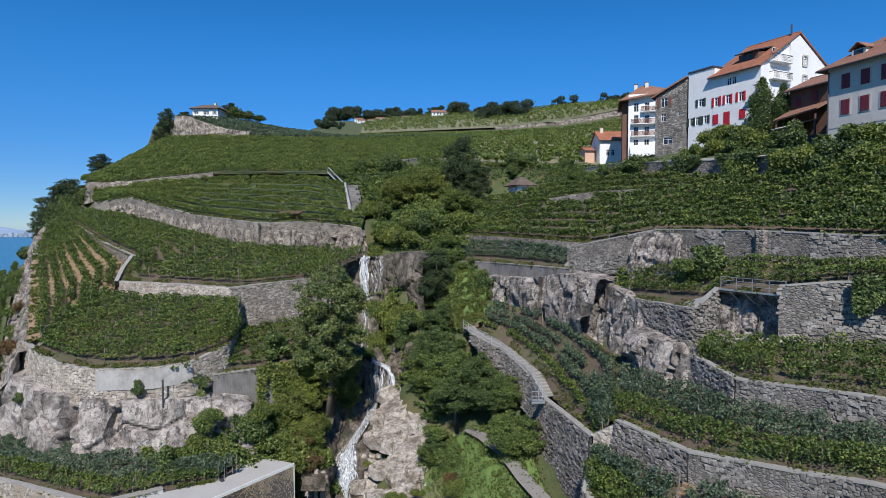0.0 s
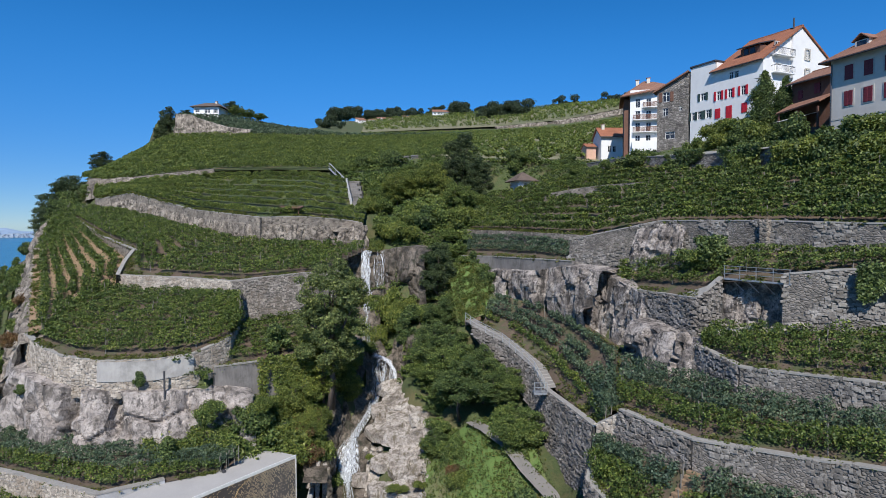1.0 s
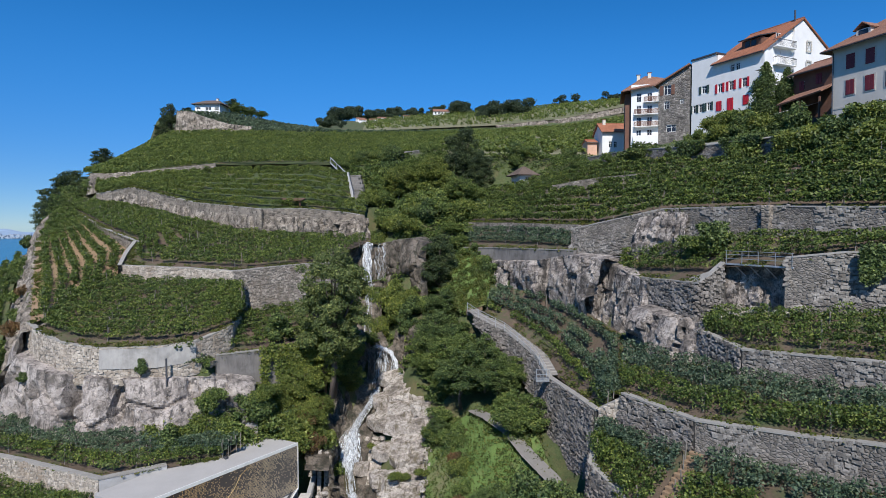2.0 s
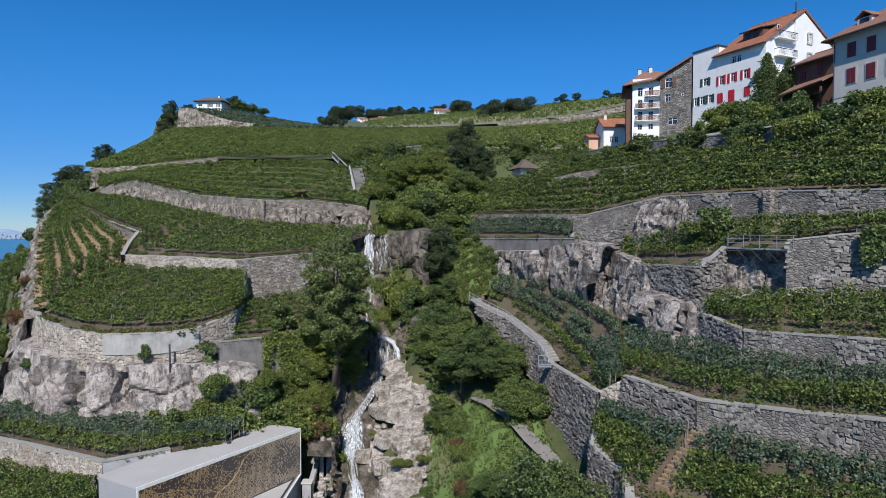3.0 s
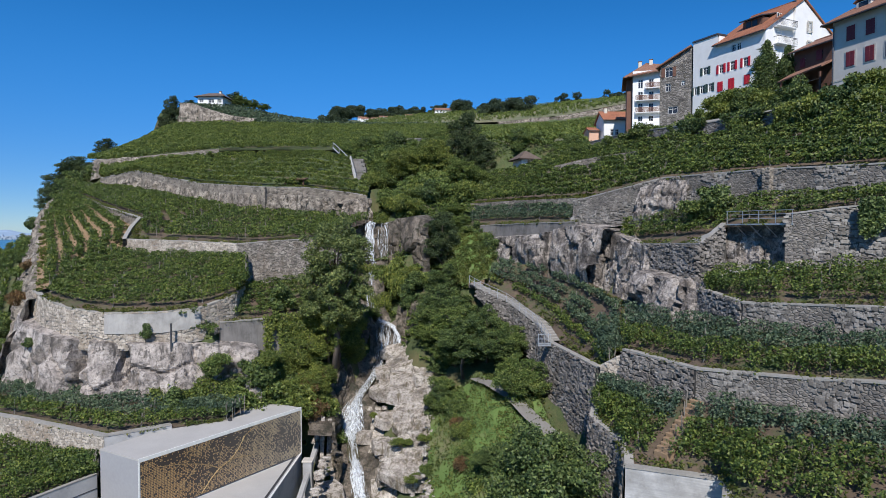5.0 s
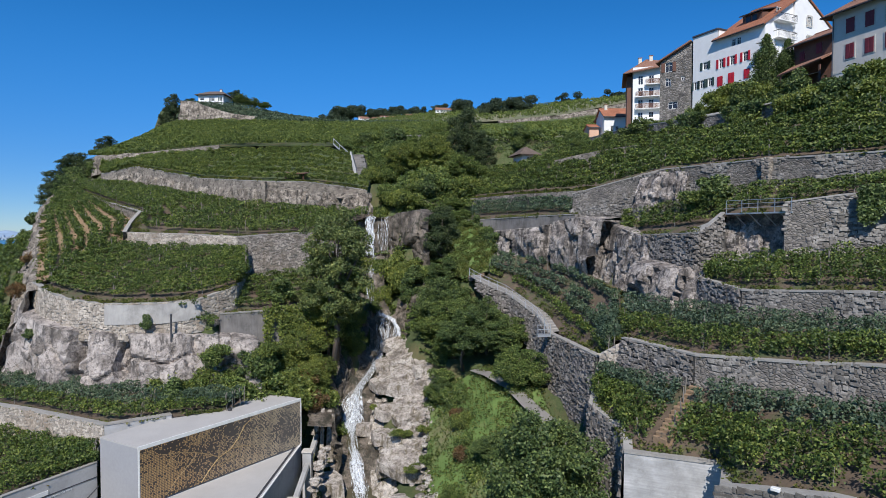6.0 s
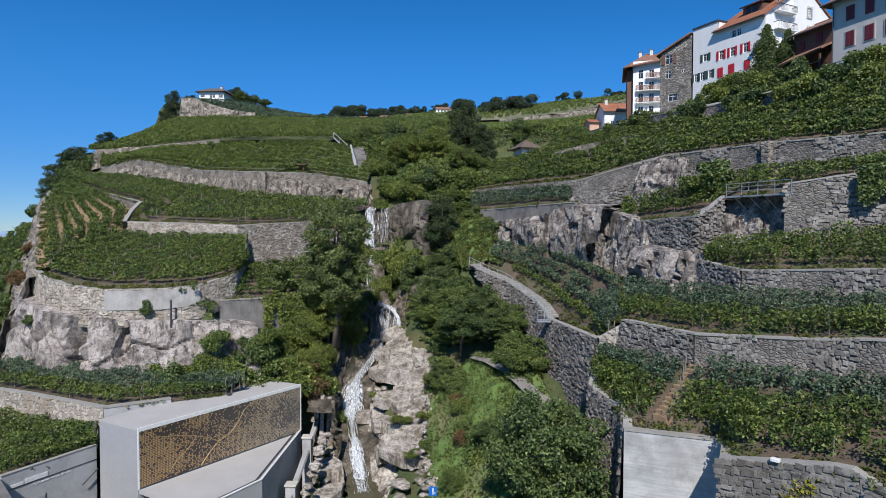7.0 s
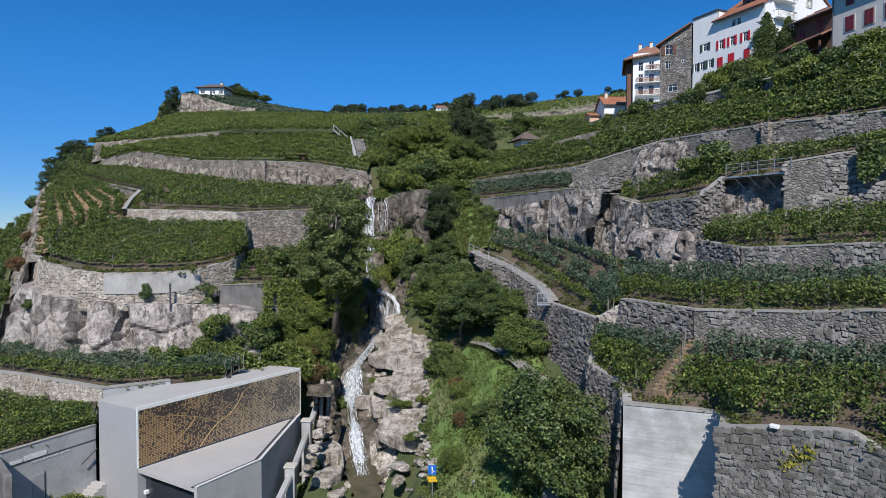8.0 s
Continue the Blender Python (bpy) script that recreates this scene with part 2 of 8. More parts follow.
M_PLASTER_GREY = plain("pale_grey_plaster", (0.55, 0.52, 0.48), 0.9, spread=0.1, scale=0.5)
M_BLUE = plain("sign_blue", (0.01, 0.12, 0.5), 0.4)
M_YELLOW = plain("sign_yellow", (0.7, 0.42, 0.02), 0.4)
M_PINK = plain("pink_plaster", (0.6, 0.38, 0.28), 0.9)
M_RED = plain("red_shutter_paint", (0.5, 0.015, 0.03), 0.55)
M_DARK_RED = plain("dark_red_shutter_paint", (0.16, 0.02, 0.03), 0.6)
M_GREEN = plain("dark_green_paint", (0.04, 0.07, 0.06), 0.6)
M_BROWN = varied("brown_boards", (0.09, 0.045, 0.03), (0.2, 0.1, 0.07), 0.8, 8, 0.85, 0.4, 0.02, stretch=(6, 6, 0.5))
M_FRAME = plain("window_frame", (0.7, 0.7, 0.68), 0.6)
M_GLASS = plain("window_glass", (0.03, 0.035, 0.045), 0.08)
M_STONE_TRIM = plain("stone_surround", (0.5, 0.47, 0.42), 0.85)
M_DARK_METAL = plain("dark_metal", (0.1, 0.1, 0.11), 0.5, 0.6)
M_STEEL = plain("galvanised_steel", (0.5, 0.51, 0.52), 0.45, 0.7)
# the blue haze over the lake is mixed into these two base colours
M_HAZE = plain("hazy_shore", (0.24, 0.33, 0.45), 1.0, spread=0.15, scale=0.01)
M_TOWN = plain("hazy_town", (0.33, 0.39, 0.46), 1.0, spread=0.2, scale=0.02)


def tiles(name, dark, light):
    """Clay roof tiles: fine courses along the slope, mottled."""
    m, nt, b = material(name, 0.85)
    wv = nt.nodes.new("ShaderNodeTexWave")
    wv.bands_direction = "Z"
    wv.inputs["Scale"].default_value, wv.inputs["Distortion"].default_value = 2.4, 0.6
    nt.links.new(nt.nodes.new("ShaderNodeTexCoord").outputs["Object"], wv.inputs[0])
    c = mix(nt, 0.5, ramp(nt, noise_tex(nt, 0.7, 5), ((0.3, dark), (0.7, light))), ramp(nt, noise_tex(nt, 7, 3, 0.7), ((0.3, dark), (0.7, light))))
    c = mix(nt, 1.0, c, ramp(nt, wv.outputs[1], ((0.0, (0.75, 0.75, 0.75)), (0.5, (1.1, 1.1, 1.1)))), "MULTIPLY")
    nt.links.new(c, b.inputs["Base Color"])
    bump(nt, b, wv.outputs[1], 0.6, 0.04)
    return m


M_TILE = tiles("brown_tiles", (0.17, 0.085, 0.06), (0.33, 0.17, 0.11))
M_TILE_ORANGE = tiles("orange_tiles", (0.2, 0.075, 0.04), (0.4, 0.16, 0.085))
M_TILE_DULL = tiles("dull_brown_tiles", (0.08, 0.058, 0.047), (0.18, 0.135, 0.105))
M_BARK = varied("bark", (0.07, 0.055, 0.045), (0.16, 0.13, 0.11), 2, 12, 0.95, 0.7, 0.03)


# ---- building helpers ----
def obj(name, bm, mat, parent=None, label="", smooth=False):
    me = bpy.data.meshes.new(name)
    bm.to_mesh(me)
    bm.free()
    return mesh_obj(name, me, mat, parent, label, smooth)


def mesh_obj(name, me, mat, parent=None, label="", smooth=False):
    for m in mat if isinstance(mat, (list, tuple)) else (mat,):
        me.materials.append(m)
    if smooth:
        me.shade_smooth()
    ob = new(name, me)
    if parent:
        ob.parent = parent
    if label:
        ob["label"] = label
    return ob


def part(name, bm, mat, parent, label="", smooth=False):
    return obj(name, bm, mat, parent, label, smooth)


def empty(name, place=(0, 0, 0), turn=0.0):
    ob = new(name)
    ob.matrix_world = pose(*place, 0, 0, turn)
    ob.empty_display_size = 0.3
    return ob


def box(bm, x0, x1, y0, y1, z0, z1, bevel=0.0, m=None):
    r = bmesh.ops.create_cube(bm, size=1, matrix=Matrix.Translation(((x0 + x1) / 2, (y0 + y1) / 2, (z0 + z1) / 2)) @ Matrix.Diagonal((x1 - x0, y1 - y0, z1 - z0, 1)))
    if bevel:
        es = list({e for v in r["verts"] for e in v.link_edges})
        r = bmesh.ops.bevel(bm, geom=es, offset=bevel, segments=1, affect="EDGES")
    if m is not None:
        bmesh.ops.transform(bm, matrix=m, verts=r["verts"])
    return bm


def boxed(*a, **k):
    return box(bmesh.new(), *a, **k)


def prism(bm, ring, z0, z1):
    """An upright prism over a plan ring (counter-clockwise); z1 may be one height or one for each corner."""
    tops = z1 if isinstance(z1, (list, tuple)) else [z1] * len(ring)
    lo = [bm.verts.new((x, y, z0)) for x, y in ring]
    hi = [bm.verts.new((x, y, z)) for (x, y), z in zip(ring, tops)]
    n = len(ring)
    for i in range(n):
        bm.faces.new((lo[i], lo[(i + 1) % n], hi[(i + 1) % n], hi[i]))
    bm.faces.new(hi)
    bm.faces.new(lo[::-1])
    return bm


def tube(bm, pts, radii, sides=6):
    """A tapered tube along points."""
    rings = []
    for i, p in enumerate(pts):
        d = Vector(pts[min(i + 1, len(pts) - 1)]) - Vector(pts[max(i - 1, 0)])
        q = d.to_track_quat("Z", "Y")
        rings.append([bm.verts.new(Vector(p) + q @ Vector((radii[i] * math.cos(a), radii[i] * math.sin(a), 0))) for a in [2 * math.pi * k / sides for k in range(sides)]])
    for a, b in zip(rings, rings[1:]):
        for k in range(sides):
            bm.faces.new((a[k], a[(k + 1) % sides], b[(k + 1) % sides], b[k]))
    bm.faces.new(rings[0][::-1])
    bm.faces.new(rings[-1])
    return bm


def resample(line, n):
    """n places at even steps along a line of corners."""
    p = np.array(line, float)
    s = np.concatenate(([0], np.cumsum(np.linalg.norm(np.diff(p[:, :2], axis=0), axis=1))))
    t = np.linspace(0, s[-1], n)
    return np.stack([np.interp(t, s, p[:, k]) for k in range(p.shape[1])], 1)


def length(line):
    p = np.array(line, float)
    return float(np.linalg.norm(np.diff(p[:, :2], axis=0), axis=1).sum())


def rough(x, y, size, seed=0.0):
    return noise.fractal((x / size, y / size, seed), 0.9, 2.1, 4)


def grid_mesh(name, g):
    """A mesh over an (n, m, 3) field of places."""
    n, m, _ = g.shape
    i = np.arange((n - 1) * (m - 1))
    a = (i // (m - 1)) * m + i % (m - 1)
    f = np.stack([a, a + m, a + m + 1, a + 1], 1)
    me = bpy.data.meshes.new(name)
    me.from_pydata(g.reshape(-1, 3).tolist(), [], f.tolist())
    me.update()
    return me


OPEN = np.array([-6.0, 10.0, 60.0])  # a place in the open mouth of the valley: walls and rocks face towards it
SAMPLES = []                       # places of the terraces and guides, from which the ground under them is laid


def ruled(front, back, nu, nv):
    a, b = resample(front, nu), resample(back, nu)
    v = np.linspace(0, 1, nv)[None, :, None]
    return a[:, None, :] * (1 - v) + b[:, None, :] * v


def terrace(name, front, back, mat, label, lumps=0.12, category="terrace"):
    """The earth of a terrace between its front and back line."""
    w = (length(front) + length(back)) / 2
    d = float(np.linalg.norm(resample(front, 9) - resample(back, 9), axis=1).mean())
    nu, nv = max(6, min(90, int(w / 0.7))), max(4, min(60, int(d / 0.7)))
    g = ruled(front, back, nu, nv)
    SAMPLES.append(ruled(front, back, max(4, int(w / 2.5)), max(3, int(d / 2.5))).reshape(-1, 3))
    for i in range(nu):
        for j in range(nv):
            g[i, j, 2] += lumps * rough(g[i, j, 0], g[i, j, 1], 1.7) * (0 if j in (0, nv - 1) else 1)
    me = grid_mesh(name, g)
    if Vector(me.polygons[0].normal).z < 0:
        me.flip_normals()
    return tagged(mesh_obj(name, me, mat, smooth=True), label, category, kind="structure")


WALLS = {}


def wall(name, line, drop, mat, label, thick=0.5, cope=True, lean=0.06, proud=0.06):
    """A retaining wall under a line of top corners (x, y, z), drop metres high; a coping on top."""
    n = max(4, int(length(line) / 0.8))
    p = resample(line, n)
    d = np.gradient(p[:, :2], axis=0)
    d /= np.linalg.norm(d, axis=1)[:, None]
    out = np.stack([d[:, 1], -d[:, 0]], 1)
    if (out * (OPEN[:2] - p[:, :2])).sum() < 0:
        out = -out
    drops = np.interp(np.linspace(0, 1, n), np.linspace(0, 1, len(drop)), drop) if isinstance(drop, (list, tuple)) else np.full(n, drop)
    WALLS[name] = (p, out, drops, lean)
    rows = max(3, int(drops.max() / 0.7))
    sect = []
    for k in range(rows + 1):
        z = p[:, 2] - drops * k / rows
        bulge = np.array([0.07 * rough(x * 3 + y, zz * 2, 2.2, 3.0) for (x, y), zz in zip(p[:, :2], z)]) if 0 < k else 0 * z
        o = (drops * k / rows) * lean + bulge
        sect.append(np.stack([p[:, 0] + out[:, 0] * o, p[:, 1] + out[:, 1] * o, z], 1))
    back = p[:, :2] - out * thick
    sect = [np.stack([back[:, 0], back[:, 1], p[:, 2] - drops], 1), np.stack([back[:, 0], back[:, 1], p[:, 2]], 1)] + sect
    g = np.stack(sect, 1)
    me = grid_mesh(name, g)
    bm = bmesh.new()
    bm.from_mesh(me)
    bmesh.ops.holes_fill(bm, edges=[e for e in bm.edges if e.is_boundary], sides=0)
    bmesh.ops.recalc_face_normals(bm, faces=bm.faces)
    ob = tagged(obj(name, bm, mat), label, "stone wall", kind="structure")
    if cope:
        o1, o2 = p[:, :2] + out * proud, p[:, :2] - out * (thick + 0.04)
        jit = np.array([0.03 * rough(x * 2, y * 2, 1.0, 8) for x, y in p[:, :2]])
        zt, zb = p[:, 2] + 0.09 + jit, p[:, 2] - 0.04
        g = np.stack([np.stack([o2[:, 0], o2[:, 1], zb], 1), np.stack([o2[:, 0], o2[:, 1], zt], 1), np.stack([o1[:, 0], o1[:, 1], zt], 1), np.stack([o1[:, 0], o1[:, 1], zb], 1), np.stack([o2[:, 0], o2[:, 1], zb], 1)], 1)
        bm = bmesh.new()
        bm.from_mesh(grid_mesh("coping", g))
        bmesh.ops.holes_fill(bm, edges=[e for e in bm.edges if e.is_boundary], sides=0)
        bmesh.ops.recalc_face_normals(bm, faces=bm.faces)
        part("coping", bm, M_COPE, ob, "pale weathered coping slabs")
    return ob


def leaf_mesh(name, centres, size, up=0.5, spread=0.35, rng=None, outward=None):
    """Many small pointed leaf blades at the given places; they face up and outward a little."""
    rng = rng or np.random.default_rng(3)
    n = len(centres)
    nrm = rng.normal(size=(n, 3)) * 0.75 + np.array([0, 0, up])
    if outward is not None:
        nrm += outward
    nrm /= np.linalg.norm(nrm, axis=1)[:, None]
    a = np.cross(nrm, rng.normal(size=(n, 3)))
    a /= np.linalg.norm(a, axis=1)[:, None]
    b = np.cross(nrm, a)
    s = size * (1 - spread + 2 * spread * rng.random(n))[:, None]
    q = np.stack([centres - a * s * 0.5 - b * s * 0.46, centres - a * s * 0.5 + b * s * 0.46, centres + a * s * 0.6], 1)
    me = bpy.data.meshes.new(name)
    me.vertices.add(3 * n)
    me.vertices.foreach_set("co", q.astype(np.float32).ravel())
    me.loops.add(3 * n)
    me.loops.foreach_set("vertex_index", np.arange(3 * n, dtype=np.int32))
    me.polygons.add(n)
    me.polygons.foreach_set("loop_start", np.arange(0, 3 * n, 3, dtype=np.int32))
    me.update(calc_edges=True)
    return me


# ---- terraces of the left-hand slope: front line, back line ----
MID_WALL = [(-20.5, 81.6, 22.6), (-26.9, 76.7, 22.1), (-34, 78.5, 22.4), (-42.9, 80.2, 22.6)]
UP_WALL = [(-13.5, 100.5, 29.6), (-16.4, 100.4, 30.1), (-22.5, 95.5, 30.6), (-27.9, 92.1, 30.4), (-43, 104, 31.9), (-61.8, 119.8, 35.6), (-73, 127, 34.7)]
LOW_WALL = [(-24.8, 73, 17.4), (-24.2, 67.5, 16.5), (-26.4, 63.8, 15.6), (-30, 61.9, 15.35), (-35.4, 61.4, 15.3), (-40, 62.4, 15.7), (-44, 64.7, 16.5), (-47, 67.5, 17)]
VALLEY_WALL = [(-25.6, 54.6, 5.95), (-29.9, 51.2, 6.04), (-39.5, 54.75, 6.36), (-50, 58.7, 6.4)]
T_VALLEY_LOW = ([(-30.1, 50, 2.9), (-33.3, 43.4, 2.7), (-52, 35, 2.5)], [(-30.4, 51.0, 3.6), (-39.5, 54.6, 3.7), (-58, 61, 3.7)])
T_VALLEY = ([(-22, 56.8, 5.6), (-25.6, 54.6, 5.7), (-30, 51.3, 5.8), (-39.5, 54.8, 6.1), (-56, 61, 6.1)], [(-20, 59, 6.2), (-25, 59.8, 6.4), (-30, 60, 6.6), (-38, 61.5, 6.8), (-54, 70, 7)])
T_FAN = (LOW_WALL[:-1], [(-25.6, 76.3, 20), (-27.5, 77, 20.1), (-30, 77.8, 20.2), (-34, 78.8, 20.3), (-38, 79.6, 20.4), (-42.9, 80.4, 20.6), (-46, 79.5, 20.4)])
T_NOOK = ([(-25, 65.4, 13.6), (-20.5, 68.6, 13.4), (-14.5, 73, 13.6)], [(-25.3, 74, 16.6), (-22.5, 79, 17), (-17, 83, 17.3)])
T_ROWS = ([(-46, 66.5, 16.8), (-55, 80.5, 20.2), (-67, 99, 25.2), (-81, 126, 31)], [(-43.5, 79.5, 20.9), (-46.5, 88, 24.6), (-56, 98.7, 26.9), (-78.6, 127, 31.2)])
T_MIDDLE = ([(-18, 83.4, 22.5), (-20.5, 81.7, 22.5), (-27, 77, 22), (-34, 78.7, 22.3), (-42.9, 80.5, 22.6), (-45.2, 88, 25.4), (-56, 99, 27.4), (-78.6, 127, 31.6)], [(-12, 98, 25.6), (-16.3, 99, 26), (-22.3, 95, 26.2), (-27.9, 91.6, 26.5), (-43, 103.6, 28.5), (-61.8, 119.4, 31.6), (-73, 126.7, 32.5), (-80, 130, 33)])
T_UPPER = (UP_WALL, [(-14, 121, 37), (-19.5, 122, 37.8), (-26, 126, 39.5), (-36, 130.5, 40), (-50, 132, 39.8), (-64, 131.5, 38.6), (-75, 131.5, 37)])
T_SLOPE = ([(-5, 151, 46.2), (-13.6, 143.5, 44.6), (-19, 135, 42), (-24, 130, 41), (-36, 131, 41.3), (-50, 132.5, 41.2), (-72.6, 132, 38.6), (-84, 142, 40)], [(10, 222, 61.6), (-10, 216, 60.4), (-28, 210, 59.2), (-45, 207, 58.8), (-60, 206, 59), (-78, 209, 60), (-96, 212, 60), (-108, 198, 48)])
T_CREST = ([(-95, 213.2, 61.5), (-78, 210, 60.6), (-60, 207, 59.8), (-28, 211, 60), (10, 223, 62.2)], [(-96, 222, 69.5), (-78, 226, 69.2), (-60, 235, 66.6), (-35, 246, 64.6), (10, 262, 66)])
# ---- terraces of the right-hand slope ----
ROAD_WALL = [(22, 22.5, 9.6), (19.4, 26.8, 9.75), (18.7, 27.8, 10.25), (16.5, 30, 9.65), (14.5, 31.9, 9.1)]
SPUR_WALL = [(28, 30.4, 15.4), (24.5, 34.3, 15.15), (22.2, 36.8, 14.72), (17.1, 41.6, 14.22), (14, 48.6, 14.2)]
LEDGE_WALL = [(32, 34, 19), (27.4, 38.8, 18.95), (22, 45.1, 18.46), (21.3, 51, 18.9)]
SHELF_WALL = [(36, 41, 25.9), (30.1, 45.8, 25.73), (26.7, 48, 25.2)]
CORNER_WALL = [(24.2, 53, 24.5), (21.8, 52.4, 22.74), (18.6, 65.4, 22.4)]
HIGH_WALL = [(40, 40, 29.3), (33.5, 48.1, 29.2), (29, 55, 29.5), (23.2, 65.4, 29.6), (15, 73, 27.4)]
NET_WALL = [(15, 71.7, 24.9), (11, 79, 24.8), (7.1, 87.4, 24.67), (2.6, 93.4, 24.5)]
T_FOOT = ([(22, 22.4, 9.3), (18.7, 27.7, 9.7), (15.1, 32.3, 8.9), (17.0, 36.8, 8.3), (11.7, 39.5, 8.2), (11.8, 43, 8.9), (11.4, 46.3, 9.4)], [(29, 29.6, 12.9), (24.6, 33.6, 12.6), (22.2, 36.1, 12.4), (17, 41, 12.1), (14.5, 46.5, 11.4), (12.8, 49.6, 11)])
T_SPUR = ([(28, 30.5, 15.1), (24.5, 34.4, 14.9), (22.2, 36.9, 14.5), (17.2, 41.7, 14), (14.1, 48.6, 14)], [(32, 33.7, 16.6), (27.2, 38.4, 16.5), (21.8, 44.9, 16.3), (21, 50.5, 16.1), (17, 57, 16)])
T_LEDGE = ([(32, 34.1, 18.7), (27.5, 38.9, 18.7), (22.1, 45.2, 18.3), (21.4, 51, 18.6)], [(36, 40, 21.4), (30, 45, 21.2), (26.3, 47.6, 20.6), (23.4, 52.3, 19.8)])
T_SHELF = ([(36, 41.1, 25.6), (30.2, 46, 25.5), (26.8, 48.2, 24.4), (24.2, 53.1, 24.2), (21.9, 52.6, 22.5), (18.7, 65.4, 22.2)], [(40, 40.6, 26.9), (33.3, 48.5, 26.9), (28.8, 55, 26.8), (26, 60, 26), (23, 65, 25.2), (20, 68, 24.3)])
T_NET = ([(15, 71.8, 24.7), (11, 79, 24.6), (7.1, 87.5, 24.5), (3, 93, 24.3)], [(17.5, 74, 26.2), (14, 82, 27), (10, 92, 27.3), (5, 99, 27.2)])
T_VINEYARD = ([(40, 40, 29), (33.5, 48.2, 29), (29, 55.2, 29.3), (23.3, 65.6, 29.3), (17.5, 73.5, 27.8), (10, 90, 28.2), (3.5, 105, 28.4)], [(47, 47, 35), (42, 58, 35.4), (41, 66, 36), (38, 80, 36.4), (34.5, 90, 38), (31, 106, 39.4), (23, 121, 38.6), (7, 130, 35.4)])
T_GARDEN = ([(47, 47.4, 37), (42.3, 58, 37.3), (41.3, 66, 38), (38.4, 80.3, 38.6), (34.8, 90.4, 39.4), (32, 106, 41), (27, 128, 41.6)], [(60, 52, 40), (56, 62, 40.5), (56, 75, 42.5), (56, 92, 46), (52, 105, 46.3), (48, 120, 45), (42, 145, 44.6)])
T_GULLY = ([(4.3, 75, 16.7), (7.9, 71.5, 15.3), (10.8, 66, 13.5), (11.2, 61.2, 12.4), (12.9, 50.6, 12.1)], [(7.5, 80.5, 19.8), (12, 76, 19.2), (15.5, 69, 18.2), (17.8, 60, 16.8), (14, 49.6, 14)])
EDGE_FRONT, EDGE_BACK = [(-58, 61, 3), (-68, 75, 7), (-84, 97, 11), (-98, 120, 14)], [(-51, 67.5, 9.6), (-59.4, 81, 13.8), (-70.8, 99, 18.2), (-81.6, 118, 22.6)]
LAWN_L, LAWN_M, LAWN_R = [(-2, 67.5, 3.6), (-2.2, 58, 0.6), (-1.6, 50, -1), (-1, 38, -2.6)], [(3.2, 66.5, 7.6), (4.2, 60, 6.6), (4.5, 53, 4.2), (4, 46, 1.5), (3, 38, -1.6)], [(8.6, 64.5, 8.4), (8.7, 57, 7.5), (9.3, 50, 5.6), (9.5, 44, 2.4), (9.5, 36, -1)]
T_FAR = ([(-6, 152, 46.6), (6, 147, 45), (22, 138, 43.4), (42, 150, 45.2), (70, 156, 55)], [(-50, 366, 84), (29, 357, 84), (70, 354, 86), (104, 349, 90.5), (150, 340, 94)])
T_FAR_TOP = ([(-50, 370, 86), (29, 364, 88.4), (70, 362, 92.2), (105, 357, 98.2), (150, 349, 104)], [(-90, 700, 150), (-10, 600, 139), (60, 540, 131), (100, 500, 128), (200, 460, 128)])

for name, lines, mat, label in (
    ("terrace_valley_low", T_VALLEY_LOW, M_SOIL, "brown earth terrace beside the grey lettered wall"),
    ("terrace_valley", T_VALLEY, M_SOIL, "brown earth terrace under the pale rock face"),
    ("terrace_fan", T_FAN, M_SOIL, "sloping brown earth behind the curved rubble wall"),
    ("terrace_nook", T_NOOK, M_SOIL, "small earth terrace beside the leafy gully"),
    ("terrace_rows", T_ROWS, M_PATH, "reddish earth slope with open vine rows"),
    ("terrace_middle", T_MIDDLE, M_SOIL, "brown earth terrace above the middle wall"),
    ("terrace_upper", T_UPPER, M_SCRUB, "steep earth terrace above the long high wall"),
    ("terrace_slope", T_SLOPE, M_SCRUB, "broad vineyard slope rising to the crest"),
    ("terrace_crest", T_CREST, M_SOIL, "vineyard earth below the house on the crest"),
    ("terrace_foot", T_FOOT, M_SOIL, "brown earth terrace above the concrete wall"),
    ("terrace_spur", T_SPUR, M_SOIL, "earth terrace above the grey rubble wall"),
    ("terrace_ledge", T_LEDGE, M_SOIL, "narrow earth terrace on a mortared wall"),
    ("terrace_shelf", T_SHELF, M_SOIL, "earth shelf beside the metal footbridge"),
    ("terrace_net", T_NET, M_SOIL, "earth shelf with netted vines over the rock"),
    ("terrace_vineyard", T_VINEYARD, M_SOIL, "broad vineyard earth below the village houses"),
    ("terrace_garden", T_GARDEN, M_SCRUB, "overgrown garden slope under the village houses"),
    ("terrace_gully", T_GULLY, M_SOIL, "brown earth slope between curved path and rock"),
    ("terrace_edge", (EDGE_FRONT, EDGE_BACK), M_SCRUB, "reddish terraced earth below the rock edge"),
    ("terrace_gap", ([(17.9, 61, 16.8), (13.9, 49.7, 13.8)], [(17.6, 56, 15.9), (14.5, 48.8, 13.9)]), M_SOIL, "narrow strip of earth between plots"),
    ("lawn_top", ([(1.6, 76.4, 16.8), (5.4, 77, 17.9)], [(0.4, 92, 23.2), (6.4, 89, 23.6)]), M_GRASS, "bright green grass beside the stone steps"),
    ("lawn_bank", (LAWN_L, LAWN_M), M_GRASS, "sloping green grass bank beside the stream"),
    ("lawn", (LAWN_M, LAWN_R), M_GRASS, "green grass strip below the dark rubble wall"),
    ("terrace_far", T_FAR, M_HILL, "distant green hillside with vineyard walls"),
    ("terrace_far_top", T_FAR_TOP, M_HILL, "distant slope below the wooded skyline"),
):
    terrace(name, *lines, mat, label)

